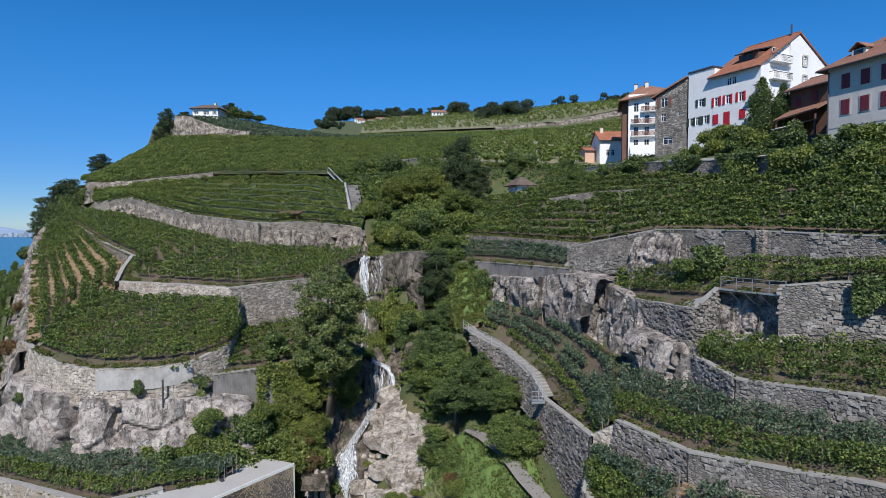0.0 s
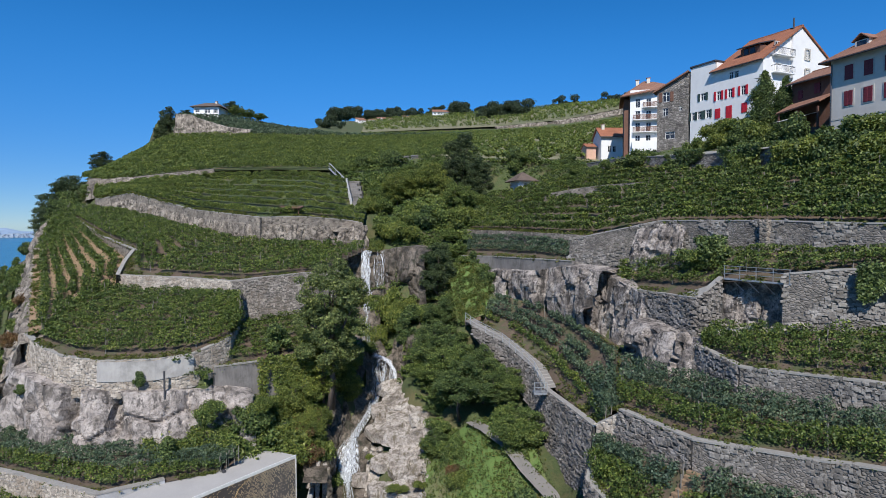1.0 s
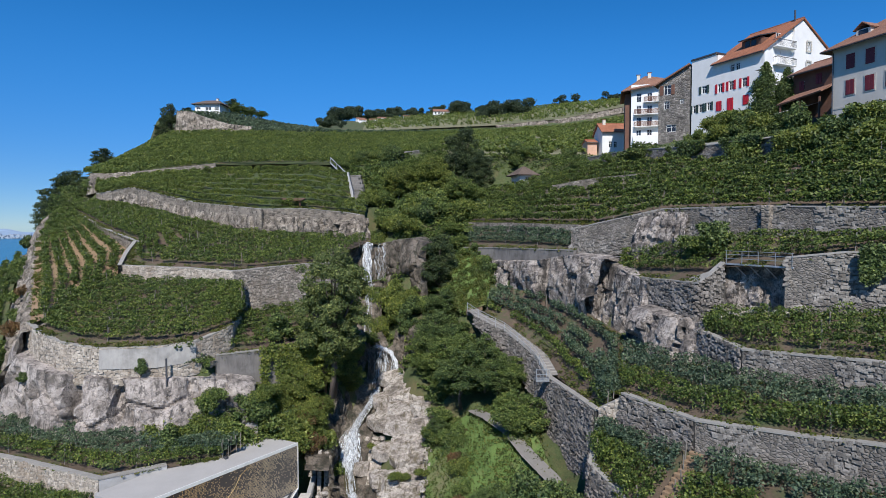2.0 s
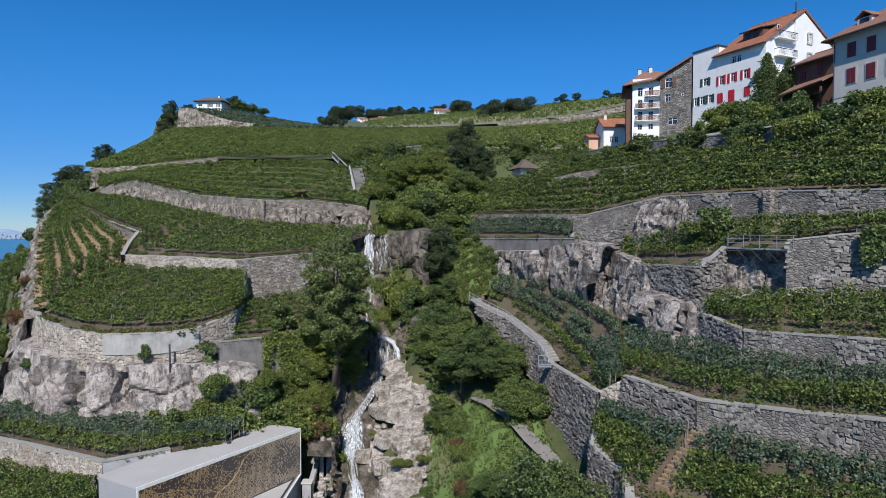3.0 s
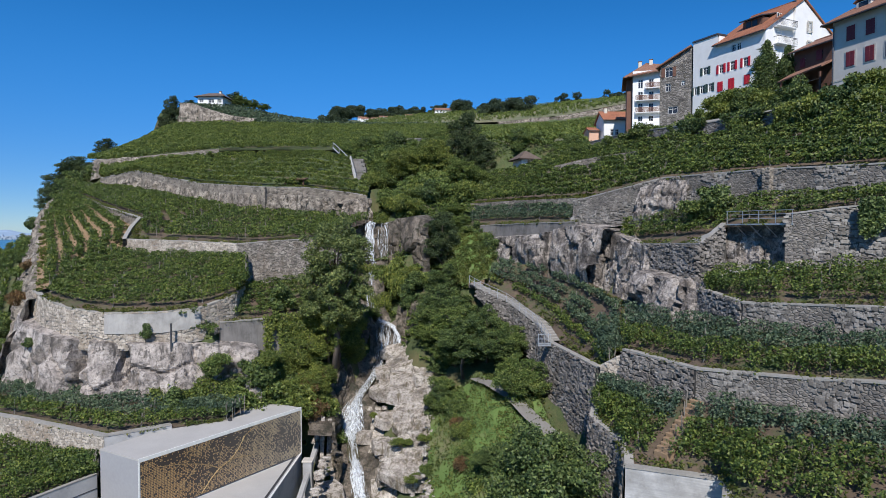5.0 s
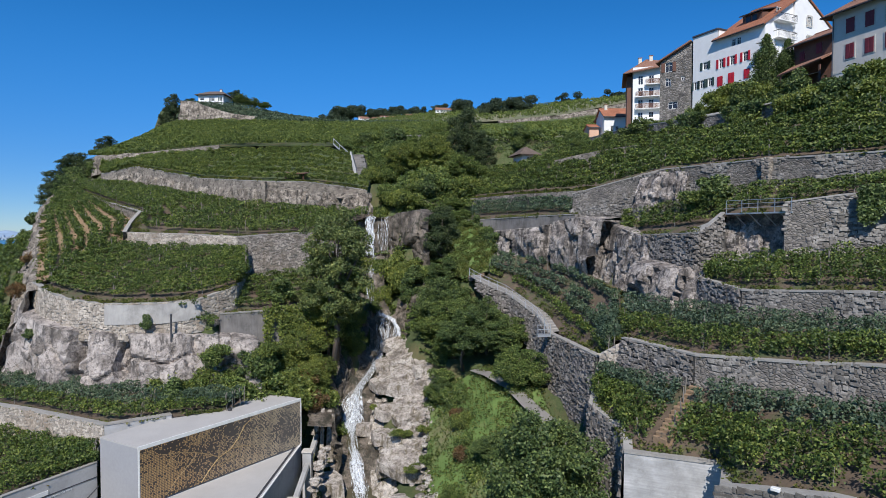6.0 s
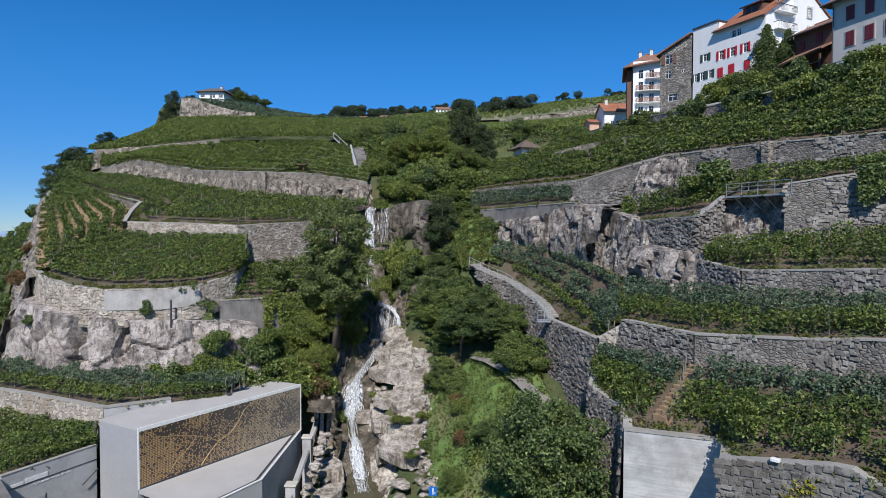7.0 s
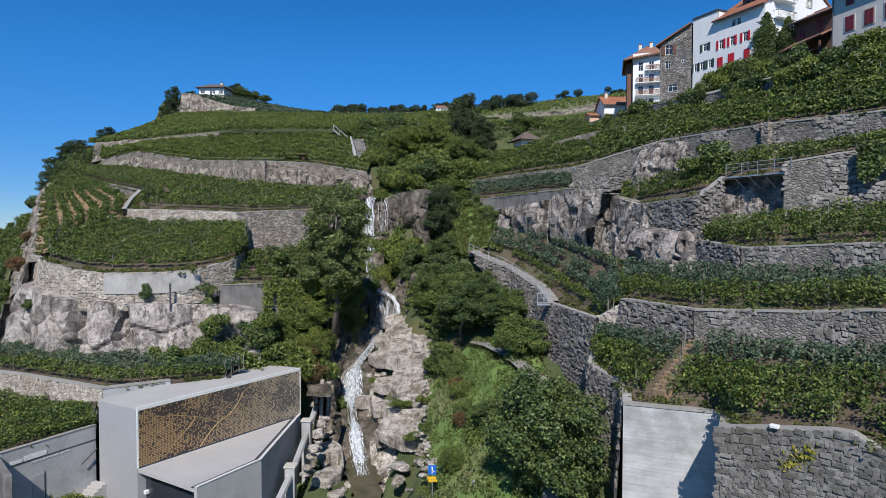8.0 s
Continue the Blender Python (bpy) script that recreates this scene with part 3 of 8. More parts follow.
# ---- the ground: one sheet under everything, down to the lake ----
STREAM = [(-12.6, 100, 25.3), (-12.5, 96.3, 25), (-11.6, 94.6, 19), (-11, 87, 14), (-8.8, 83, 11.4), (-8.2, 80.8, 7.6), (-10, 76, 4.7), (-11, 72.4, 3.4), (-11.6, 69.6, 0.2), (-10.6, 64.4, -1.2), (-9.2, 61.6, -3.8), (-8, 57, -4.6), (-6.5, 48, -6), (-5, 36, -8)]
GUIDES = [
    [(x, y, z - 0.6) for x, y, z in STREAM],
    [(-4.5, 71, 5), (-4.5, 66, 1.5), (-4.8, 60, -1.2), (-4.5, 52, -3)],
    [(0, 74, 9.5), (2, 70, 8.5), (5, 68, 9)],
    [(-0.5, 79, 15.5), (0, 85, 18.5), (0, 92, 22.5), (1, 98, 26)],
    [(-2.6, 78.5, 11), (-3, 84, 15), (-4, 90, 20), (-4, 95, 25)],
    [(-16, 68, 4.5), (-17, 74, 9), (-16, 80, 13.5), (-14, 88, 18), (-14.5, 93, 22)],
    [(-22.5, 64.2, 5.4), (-20.6, 66.6, 5.4), (-18, 68.4, 5.6)],
    [(-84.6, 124, 20), (-88.6, 132, 22)],
    [(-88, 139, 24), (-92, 150, 20), (-101, 170, 22), (-113, 196, 28)], [(-98, 140, 6), (-106, 160, 5), (-122, 200, 8)],
    [(-31, 42.6, -5.5), (-28, 46.8, -6), (-25.5, 43, -6)], [(-34, 40, -4), (-44, 34, -4.5)], [(-25.5, 48, -6), (-16.5, 61.5, -6)], [(-28, 50.4, -6), (-19.8, 63.6, -5)], [(-21.5, 46.5, -6), (-16.5, 52.5, -6), (-15.6, 60, -5)],
    [(2, 72.6, 9.6), (6, 69, 9.2), (8.4, 65, 8.8)], [(-48, 62.5, 6.4), (-56, 70, 7.5), (-62, 80, 9)],
    [(-13.5, 60, -3), (-14, 64, -1.5), (-13.5, 50, -5), (-20, 42, -5), (-30, 40, -4.5), (-45, 32, -5)],
    [(9, 47, 3), (10.3, 42, 1), (10.2, 38.2, -1), (12, 36.6, -2.5), (13.6, 34.4, -3), (13.6, 31, -3), (15, 29, -3.5), (17.6, 26, -4), (21, 20.5, -4)],
    [(11.4, 37.6, -3.2), (13, 36.9, -3.2), (14.6, 36.2, -3.2), (16.0, 35.5, -3.2), (15.4, 33.8, -3.2), (14.4, 34.6, -3.2)],
    [(-106, 208, 46), (-108, 222, 49), (-112, 240, 45), (-112, 270, 43), (-100, 300, 47)],
    [(-10, 104, 28), (-6, 112, 32), (0, 120, 34), (-8, 124, 37), (0, 135, 40)],
    [(-97, 132, 14), (-122, 170, 4), (-142, 205, 5)],
    [(-64, 58, 1), (-82, 80, 3), (-104, 112, 6), (-130, 160, 6), (-170, 230, 6)],
    [(-80, 50, -20), (-120, 90, -25), (-160, 150, -25), (-220, 260, -25)],
    [(-140, 40, -55), (-200, 140, -55), (-300, 300, -58), (-500, 700, -58)],
    [(-60, 20, -30), (-90, -40, -60)],
    [(-30, 10, -8), (0, 5, -8), (40, 0, -6), (60, 20, 12), (70, 45, 36)],
    [(80, 80, 46), (90, 140, 55), (140, 240, 80), (200, 330, 105)],
    [(-60, 300, 66), (-140, 300, 40), (-130, 420, 64), (-160, 600, 110), (-200, 800, 130)],
    [(-80, 850, 160), (60, 800, 150), (220, 700, 150), (400, 700, 160)],
]
for line in GUIDES:
    SAMPLES.append(resample(line, max(3, int(length(line) / (2.5 if length(line) < 90 else 12)))))
PTS = np.concatenate(SAMPLES)


def ground_height(x, y):
    """Height of the ground under a place, from the terraces and guides round it."""
    d2 = (PTS[:, 0] - x) ** 2 + (PTS[:, 1] - y) ** 2
    near = np.argpartition(d2, 10)[:10]
    w = 1 / (d2[near] + 0.3) ** 2
    z = float((w * PTS[near, 2]).sum() / w.sum())
    close = d2 < 2.9 ** 2
    if close.any():
        z = min(z, float(PTS[close, 2].min()))
    return z


gx = np.concatenate([np.linspace(-900, -140, 20), np.linspace(-130, -66, 22), np.arange(-64, 60, 1.6), np.linspace(62, 120, 16), np.linspace(135, 900, 18)])
gy = np.concatenate([np.linspace(-300, 0, 12), np.arange(8, 132, 1.6), np.linspace(135, 260, 36), np.linspace(275, 1200, 30)])
field = np.zeros((len(gx), len(gy), 3))
for i, x in enumerate(gx):
    for j, y in enumerate(gy):
        field[i, j] = (x, y, ground_height(x, y) - 0.5 + 0.35 * rough(x, y, 3.5))
me = grid_mesh("ground", field)
if me.polygons[0].normal.z < 0:
    me.flip_normals()
tagged(mesh_obj("ground", me, M_SCRUB, smooth=True), "rough scrub-covered hillside falling to the lake", "ground", kind="structure")

# ---- walls ----
wall("wall_middle", [(-14.6, 86.4, 22.8)] + MID_WALL[:2], (5.4, 5.4), M_MORTAR, "grey rubble retaining wall with a sharp corner")
wall("wall_middle_low", MID_WALL[1:], (3.5, 2.6), M_MORTAR_PALE, "low pale rubble wall along the vine terrace")
wall("wall_upper", UP_WALL, (4.6, 4.6, 4.2), M_WALL_PALE, "long high pale rubble wall over bare rock", proud=0.02)
wall("wall_curved", LOW_WALL, (2.2, 3.4, 3.8, 4.2, 8), M_MORTAR_PALE, "curved pale rubble wall with plaster patches")
wall("wall_valley", VALLEY_WALL[1:], 2.6, M_MORTAR_PALE, "pale rubble wall with flat coping")
wall("wall_parapet", VALLEY_WALL[:2], 2.4, M_CONC, "smooth concrete parapet wall")
wall("wall_nook", [(-14.5, 72.8, 13.7), (-20.5, 68.7, 13.7), (-25, 65.2, 13.8)], 4.8, M_RENDER_GREY, "grey plastered wall beside the gully")
wall("wall_steps", [(-45, 88, 25.6), (-56, 99, 27.5), (-78.6, 127, 31.7)], 1.6, M_WALL_PALE, "low pale wall climbing between vine plots", 0.4)
wall("wall_step_side", [(-43.0, 80.0, 22.7), (-44.2, 84, 24.2), (-45, 88, 25.6)], (2.4, 2.2), M_WALL_PALE, "pale rubble wall beside earth steps", 0.4)
wall("wall_road", ROAD_WALL, 14, M_MORTAR_DARK, "tall dark rubble wall with yellow creeper")
wall("wall_spur", SPUR_WALL[:4], (3, 3, 2.8), M_SMEARED, "grey mortared rubble wall below the netted vines")
wall("wall_spur_end", SPUR_WALL[3:], (2.8, 3), M_JOINT_SHADED, "rubble wall with painted shade at the spur's end")
wall("wall_ledge", LEDGE_WALL[:3], 2.8, M_SMEARED, "mortared grey wall under a vine ledge")
wall("wall_ledge_end", LEDGE_WALL[2:], 2.8, M_JOINT_SHADED, "rubble end of the ledge wall with painted shade")
wall("wall_shelf", SHELF_WALL, (5, 5), M_SMEARED, "pale rubble wall beside the footbridge")
wall("wall_corner", CORNER_WALL, (4.4, 3.8, 4.5), M_JOINT_SHADED, "rubble wall corner on rough rock")
wall("wall_high", HIGH_WALL, (3, 3, 3.5, 4.5, 3.6), M_SMEARED, "long pale rubble wall below the big vineyard")
wall("wall_net", NET_WALL, (6.2, 6.2), M_RENDER_GREY, "low plastered wall above the rock face")
wall("wall_path", [(12.3, 50, 12.4), (11.4, 55, 12.4), (10.1, 60.9, 12.5), (9.6, 65.5, 13.6), (7, 70.6, 15.4), (3.4, 73.8, 16.8)], (7, 6.5, 4, 1.2), M_JOINT_SHADED, "tall rubble wall with painted shade carrying the curved path")
wall("wall_gully", [(11.5, 39.2, 8.4), (12.1, 41.5, 8.9), (10.8, 46.1, 9.5), (12, 49.4, 10.4)], (9, 7, 6), M_JOINT_SHADED, "rubble wall with painted shade at the vineyard's end")
# front-facing end: sunlight put into the colour by paler mortar and stones
wall("wall_end", [(14.2, 48.7, 13.9), (12.5, 49.8, 12.6)], 4.5, M_MORTAR_PALE, "end of the rubble wall with sunlight painted as pale stone")
wall("wall_return", [(14.62, 32.0, 9.1), (16.75, 36.3, 8.7)], 13, M_CONC, "short concrete return wall", lean=0.0)
wall("wall_concrete", [(16.84, 36.41, 8.5), (11.38, 38.83, 8.4)], 13, M_BOARD, "smooth board-marked concrete wall", lean=0.0)
wall("wall_garden", [(47, 47.2, 37.2), (42.2, 58, 37.5), (41.2, 66, 38.1), (38.3, 80.2, 38.7), (34.7, 90.2, 39.4), (31.8, 105.8, 41.0), (26.8, 128, 41.7)], 3.2, M_WALL_GREY, "grey garden wall half hidden by shrubs")
far_a, far_b = resample(T_FAR[0], 40), resample(T_FAR[1], 40)
for v, u0, u1 in ((0.3, 13, 25), (0.55, 14, 22), (0.8, 10, 20)):
    wall("wall_far_line", [tuple(q) for q in (far_a * (1 - v) + far_b * v)[u0:u1:3] + np.array([0, 0, 0.5])], 1.5, M_WALL_GREY, "distant thin pale vineyard wall", 0.5)
wall("wall_plot", [(31, 80, 35.3), (27, 86, 35.2), (23.6, 91.6, 35.2), (21, 95, 35.0), (17.4, 99.8, 34.5)], 1.5, M_WALL_PALE, "low pale wall across the large vineyard", 0.4, cope=False)
wall("wall_edge", [(17.2, 73.2, 27.9), (9.8, 89.6, 28.3), (3.4, 104.6, 28.5)], 3.2, M_WALL_PALE, "low pale wall above the netted vines", cope=False)
wall("wall_slope_line", [(-50, 132.3, 41.6), (-62, 132.2, 40.4), (-72.6, 131.8, 39.2)], 1.1, M_WALL_PALE, "thin pale wall between vine plots", 0.4, cope=False)
wall("wall_slope_line", [(-45.6, 184, 54.6), (-54, 185, 54.4), (-62.6, 186, 54.1)], 1.0, M_WALL_PALE, "thin pale wall between vine plots", 0.4, cope=False)
wall("wall_slope", [(-6.4, 149.8, 46.5), (-13.5, 143.2, 45.1), (-19, 134.8, 42.7)], (3, 3.4), M_RENDER_GREY, "grey plastered wall below the upper vines")
wall("wall_plaster", [(-26.5, 63.6, 15.5), (-30, 61.7, 15.25), (-35.4, 61.2, 15.2)], 2.0, M_PATCH, "pale plaster patch on the curved wall", 0.25, cope=False)


# ---- rock ----
def relief(p, block, seed):
    """Relief of a broken rock face: tilted facets of large and small blocks, open joints and a few deep hollows."""
    q = Vector((p[0] / block + seed, p[1] / block, p[2] / (block * 1.35)))
    w = q + 0.22 * noise.noise_vector(q * 1.4)
    d, c = noise.voronoi(w)
    facet = 0.75 * noise.noise(c[0] * 9.7) + 1.1 * noise.noise_vector(c[0] * 5.3).dot(w - c[0])
    w2 = w * 2.9 + Vector((11, 3, 7))
    d2, c2 = noise.voronoi(w2)
    facet += 0.22 * noise.noise(c2[0] * 9.1) + 0.32 * noise.noise_vector(c2[0] * 4.7).dot(w2 - c2[0])
    seam = max(0.0, 0.08 - (d[1] - d[0])) / 0.08
    seam2 = max(0.0, 0.06 - (d2[1] - d2[0])) / 0.06
    hollow = min(0.25, max(0.0, noise.noise(Vector((q.x * 1.4, q.y * 1.4, q.z * 0.6 + 31))) - 0.2))
    return facet - 0.5 * seam - 0.1 * seam2 - 3.6 * hollow + 0.12 * noise.fractal(q * 4.2, 0.7, 2.2, 5)


def rock_face(name, top, bottom, label, amp=1.0, block=2.6, seed=0.0, mat=None, step=0.24, out=0.6, clefts=()):
    """A broken rock face between a top and a bottom line; clefts are deep upright gaps (x, y, half width, depth)."""
    w, h = max(length(top), length(bottom)), float(np.linalg.norm(resample(top, 9) - resample(bottom, 9), axis=1).mean())
    nu, nv = int(w / step) + 2, int(h / step) + 3
    g = ruled(top, bottom, nu, nv)
    n = np.cross(np.gradient(g, axis=0), np.gradient(g, axis=1))
    n /= np.linalg.norm(n, axis=2)[:, :, None] + 1e-9
    if (n * (OPEN - g)).sum() < 0:
        n = -n
    base = g.copy()
    for i in range(nu):
        for j in range(nv):
            k = math.sin(math.pi * min(1, j / (nv - 1) * 0.9 + 0.1)) * 0.7 + 0.3
            push = (amp * relief(base[i, j], block, seed) + out) * k
            for cx, cy, half, deep in clefts:
                f = math.hypot(base[i, j, 0] - cx, base[i, j, 1] - cy) / (half * (0.8 + 0.5 * noise.noise((base[i, j, 2] * 0.5, cx, 0))))
                push -= deep * max(0.0, min(1.0, (1.2 - f) / 0.4)) * k
            g[i, j] += n[i, j] * push
    lip = g[:, :1].copy()
    lip[:, 0, :2] -= n[:, 0, :2] * 2.5
    lip[:, 0, 2] += 0.25
    g = np.concatenate([lip, g], 1)
    me = grid_mesh(name, g)
    ob = tagged(mesh_obj(name, me, mat or M_ROCK), label, "rock", kind="structure")
    me.shade_smooth()
    me.set_sharp_from_angle(angle=radians(24))
    return ob


def boulder_mesh(seed, flat=0.7, parts=3):
    bm = bmesh.new()
    bmesh.ops.create_icosphere(bm, subdivisions=parts, radius=1)
    rng = np.random.default_rng(seed)
    planes = [(Vector(rng.normal(size=3)).normalized(), 0.62 + 0.3 * rng.random()) for _ in range(11)]
    for v in bm.verts:
        for nrm, d in planes:
            over = v.co.dot(nrm) - d
            if over > 0:
                v.co -= nrm * over * 0.92
        v.co *= 1 + 0.06 * noise.fractal(v.co * 2.5 + Vector((seed, 0, 0)), 0.8, 2, 3)
        v.co.z *= flat
    me = bpy.data.meshes.new("boulder")
    bm.to_mesh(me)
    bm.free()
    return me


def slab_mesh(seed):
    """A broken plate of bedded sandstone: a flat top, split sides and worn arrises."""
    r = np.random.default_rng(seed)
    bm = bmesh.new()
    for k in range(6):
        a = 6.283 * (k + 0.45 * (r.random() - 0.5)) / 6
        d = 0.75 + 0.4 * r.random()
        for z, f in ((-0.9, 1.05), (0.3, 0.92 + 0.06 * r.random())):
            bm.verts.new((d * f * math.cos(a), d * f * math.sin(a), z))
    bmesh.ops.convex_hull(bm, input=bm.verts[:])
    bmesh.ops.bevel(bm, geom=bm.edges[:], offset=0.035, segments=1, affect="EDGES")
    me = bpy.data.meshes.new("slab")
    bm.to_mesh(me)
    bm.free()
    me.materials.append(M_SLAB)
    return me


SLABS = [slab_mesh(k) for k in range(7)]
BOULDERS = [boulder_mesh(s, f) for s, f in ((1, 0.6), (2, 0.75), (3, 0.5), (4, 0.85), (5, 0.65))]
for me in BOULDERS:
    me.materials.append(M_SLAB)


def boulder(i, x, y, z, sx, sy, sz, turn=0, tip=0, label="pale angular sandstone boulder beside the stream", group="boulders in the stream bed"):
    kinds = SLABS if "slab" in label else BOULDERS
    ob = new("boulder", kinds[i % len(kinds)])
    ob.matrix_world = pose(x, y, z, tip, 0, turn) @ Matrix.Diagonal((sx, sy, sz, 1))
    return tagged(ob, label, "rock", group)


rock_face("rock_pale", [(-20.5, 64.6, 10.8), (-25.5, 62.8, 12), (-30, 61.1, 12.2), (-35, 60.5, 12.4), (-41, 61.2, 12.8), (-46.8, 65.2, 13.8), (-49.4, 68.4, 14.6)],
          [(-19.5, 62, 5), (-25, 60.4, 5.2), (-30, 59.3, 5.6), (-35, 58.8, 6), (-41, 59.6, 5.6), (-48, 63.4, 5.4), (-52, 67.5, 6)], "pale undercut rock face below the curved wall", 1.2, 5.4, 1.0, M_ROCK_PALE, clefts=((-37.8, 60.4, 1.1, 2.2), (-43.2, 61.4, 0.8, 1.6), (-33.2, 60.2, 0.7, 1.4), (-22.4, 62.0, 1.6, 1.2)), out=0.3, step=0.22)
rock_face("rock_long_wall", [(x, y - 0.1, z - 1.3) for x, y, z in UP_WALL], [(x, y - 0.7, z - 4.8) for x, y, z in UP_WALL], "tan rubble and bare rock below the long wall", 0.55, 2.2, 61.0, M_ROCK_TAN, out=0.25)
rock_face("rock_dark_ledge", [(16.9, 65, 24.2), (14, 70.8, 24.4), (10.4, 77.8, 23.2), (6.8, 86, 22.8), (4, 91, 22.4)],
          [(15.7, 66.5, 17.1), (13.2, 72.2, 18), (10, 78, 18.8), (6.6, 84, 19.4), (3, 90, 20)], "dark overhanging rock face with pale streaks", 1.5, 4.0, 4.0, M_ROCK, clefts=((12.3, 74.2, 1.1, 2.6), (8.6, 81.4, 0.6, 1.4)))
rock_face("rock_under_corner", [(21.9, 51.2, 19.4), (19.8, 54, 19.6), (18.7, 59, 19.8)],
          [(21, 50, 15.4), (18.9, 53, 15), (17.9, 57.5, 15.4)], "rough rock carrying the wall corner", 1.1, 2.6, 7.0, M_ROCK)
rock_face("rock_gap", [(19.6, 59.5, 22.2), (18.9, 63, 22.8), (17.6, 67.6, 24), (15.4, 70.6, 24)], [(18.6, 59, 14.6), (18.0, 62.6, 15), (16.4, 67.4, 15.6), (14.4, 70, 16)], "dark streaked rock in a narrow gap", 0.7, 2.0, 71.0, M_ROCK, out=0.0)
rock_face("rock_recess", [(28.6, 49.2, 25), (26.6, 53, 24.6), (25.2, 54.4, 24.4)], [(27.6, 48, 19.6), (25.6, 51.6, 19.4), (24, 53, 19.4)], "dark rock recess under the footbridge", 0.8, 1.6, 11.0, M_ROCK)
rock_face("rock_by_high_wall", [(25, 62.6, 29), (23, 65.2, 29.2), (21.4, 67.2, 28.6)], [(24.4, 61.6, 25), (22.2, 64.4, 24.6), (20.4, 66.6, 24)], "dark rock set into the high wall", 0.8, 1.5, 13.0, M_ROCK)
rock_face("rock_waterfall", [(-2.6, 88.6, 25.2), (-5, 91, 26), (-8, 95.2, 25.6), (-9.4, 97.2, 25), (-12.6, 97.2, 24.6), (-15.4, 97, 25.4), (-18, 96, 27)],
          [(-2.4, 87, 17.4), (-5, 89.8, 17.6), (-8.4, 94, 17.8), (-9.6, 95.6, 18), (-12.4, 95.4, 18), (-15.6, 95, 18.4), (-18.6, 94, 20)], "dark wet rock face behind the waterfall", 0.7, 2.8, 16.0, M_ROCK_WET)
rock_face("rock_gorge", [(0.6, 74.5, 12.5), (-2, 77.6, 13), (-4.4, 81.6, 13.6), (-6.6, 85, 15)], [(-0.4, 73.4, 6.2), (-3, 76.8, 6.6), (-5.6, 80.6, 7.4), (-7.2, 83.4, 10)], "brown wet cliff beside the small falls", 0.7, 2.0, 21.0, M_ROCK_WET)
rock_face("rock_left_bank", [(-12.4, 62, 2.4), (-13.4, 67, 3.6), (-14.6, 72, 5.5), (-14, 78, 9), (-12, 84, 14)], [(-11.8, 61.5, -3.4), (-12.8, 66.6, -1), (-13, 71.6, 2), (-12, 77, 5), (-10.4, 82.6, 11)], "dark mossy rock bank of the stream", 0.7, 1.8, 25.0, M_ROCK_WET)
rock_face("rock_slab_bank", [(-2.2, 60, 0.6), (-2.4, 65, 3), (-3.2, 70, 6), (-3.6, 75.4, 8), (-6, 79.6, 8.6)], [(-7.6, 58.6, -5), (-8.8, 64, -1.6), (-9.4, 70, 1.4), (-8.8, 75, 4.6), (-7.6, 79.4, 7.6)], "rough pale rock under the sandstone slabs", 0.45, 2.4, 30.0, M_SLAB, step=0.3, out=-1.0)
rock_face("rock_crest", [(-66, 208, 62), (-76, 210.4, 63.6), (-86, 212.8, 66.8), (-89, 213, 68.2), (-94, 214, 68.6), (-95.6, 219, 67)], [(-66, 207, 60.2), (-76, 208.8, 60.2), (-86, 210.4, 59.6), (-89, 210.8, 59), (-94.6, 212, 57.5), (-97.6, 218, 56)], "pale cliff below the house on the crest", 0.6, 3.0, 34.0, M_ROCK_TAN, step=0.5, out=-0.1)
rock_face("rock_left_edge", [(-46.2, 65.6, 16.2), (-50, 72, 17.6), (-56, 82, 20.4), (-67, 99, 25.2), (-78, 118, 29.2), (-83, 128, 31)], [(-48.6, 63.8, 7), (-52.6, 70.6, 10.4), (-59, 81, 14.2), (-70.2, 99, 18.6), (-81, 118, 23), (-86.4, 128, 25)], "pale rock edge falling towards the lake", 1.2, 3.0, 38.0, M_ROCK_TAN, step=0.4, out=0.1)
rock_face("rock_middle_end", [(-13, 100.6, 29), (-15, 99.2, 29), (-17, 97, 28)], [(-12.4, 98.6, 24.4), (-15, 96.8, 24), (-18, 95, 24)], "rough rock end of the long wall", 0.7, 1.6, 41.0, M_ROCK_TAN)
rock_face("rock_cream", [(-62, 131.6, 39.6), (-70, 131.4, 39.4), (-76, 132.4, 39), (-79, 136, 39.6)], [(-62, 130.6, 37.4), (-70, 130, 36.4), (-77, 131, 34.6), (-81, 136, 34)], "cream rock step at the slope's left end", 0.5, 1.6, 44.0, M_ROCK_TAN)
rock_face("rock_far", [(118, 352, 100), (100, 355, 96.5), (70, 360, 91.6), (30, 362, 88)], [(117.5, 351, 97), (99.6, 354, 93), (70, 359, 88.4), (31, 361, 86)], "distant pale cliff band above vine terraces", 1.6, 5.0, 50.0, M_ROCK_TAN, step=0.8)
rock_face("rock_far", [(112, 344, 93), (96, 345, 88.6), (84, 346, 86)], [(112, 342, 89), (96, 343, 85.6), (84, 344, 84)], "broken pale outcrop beside the village", 2.4, 5.0, 55.0, M_ROCK, step=0.8)

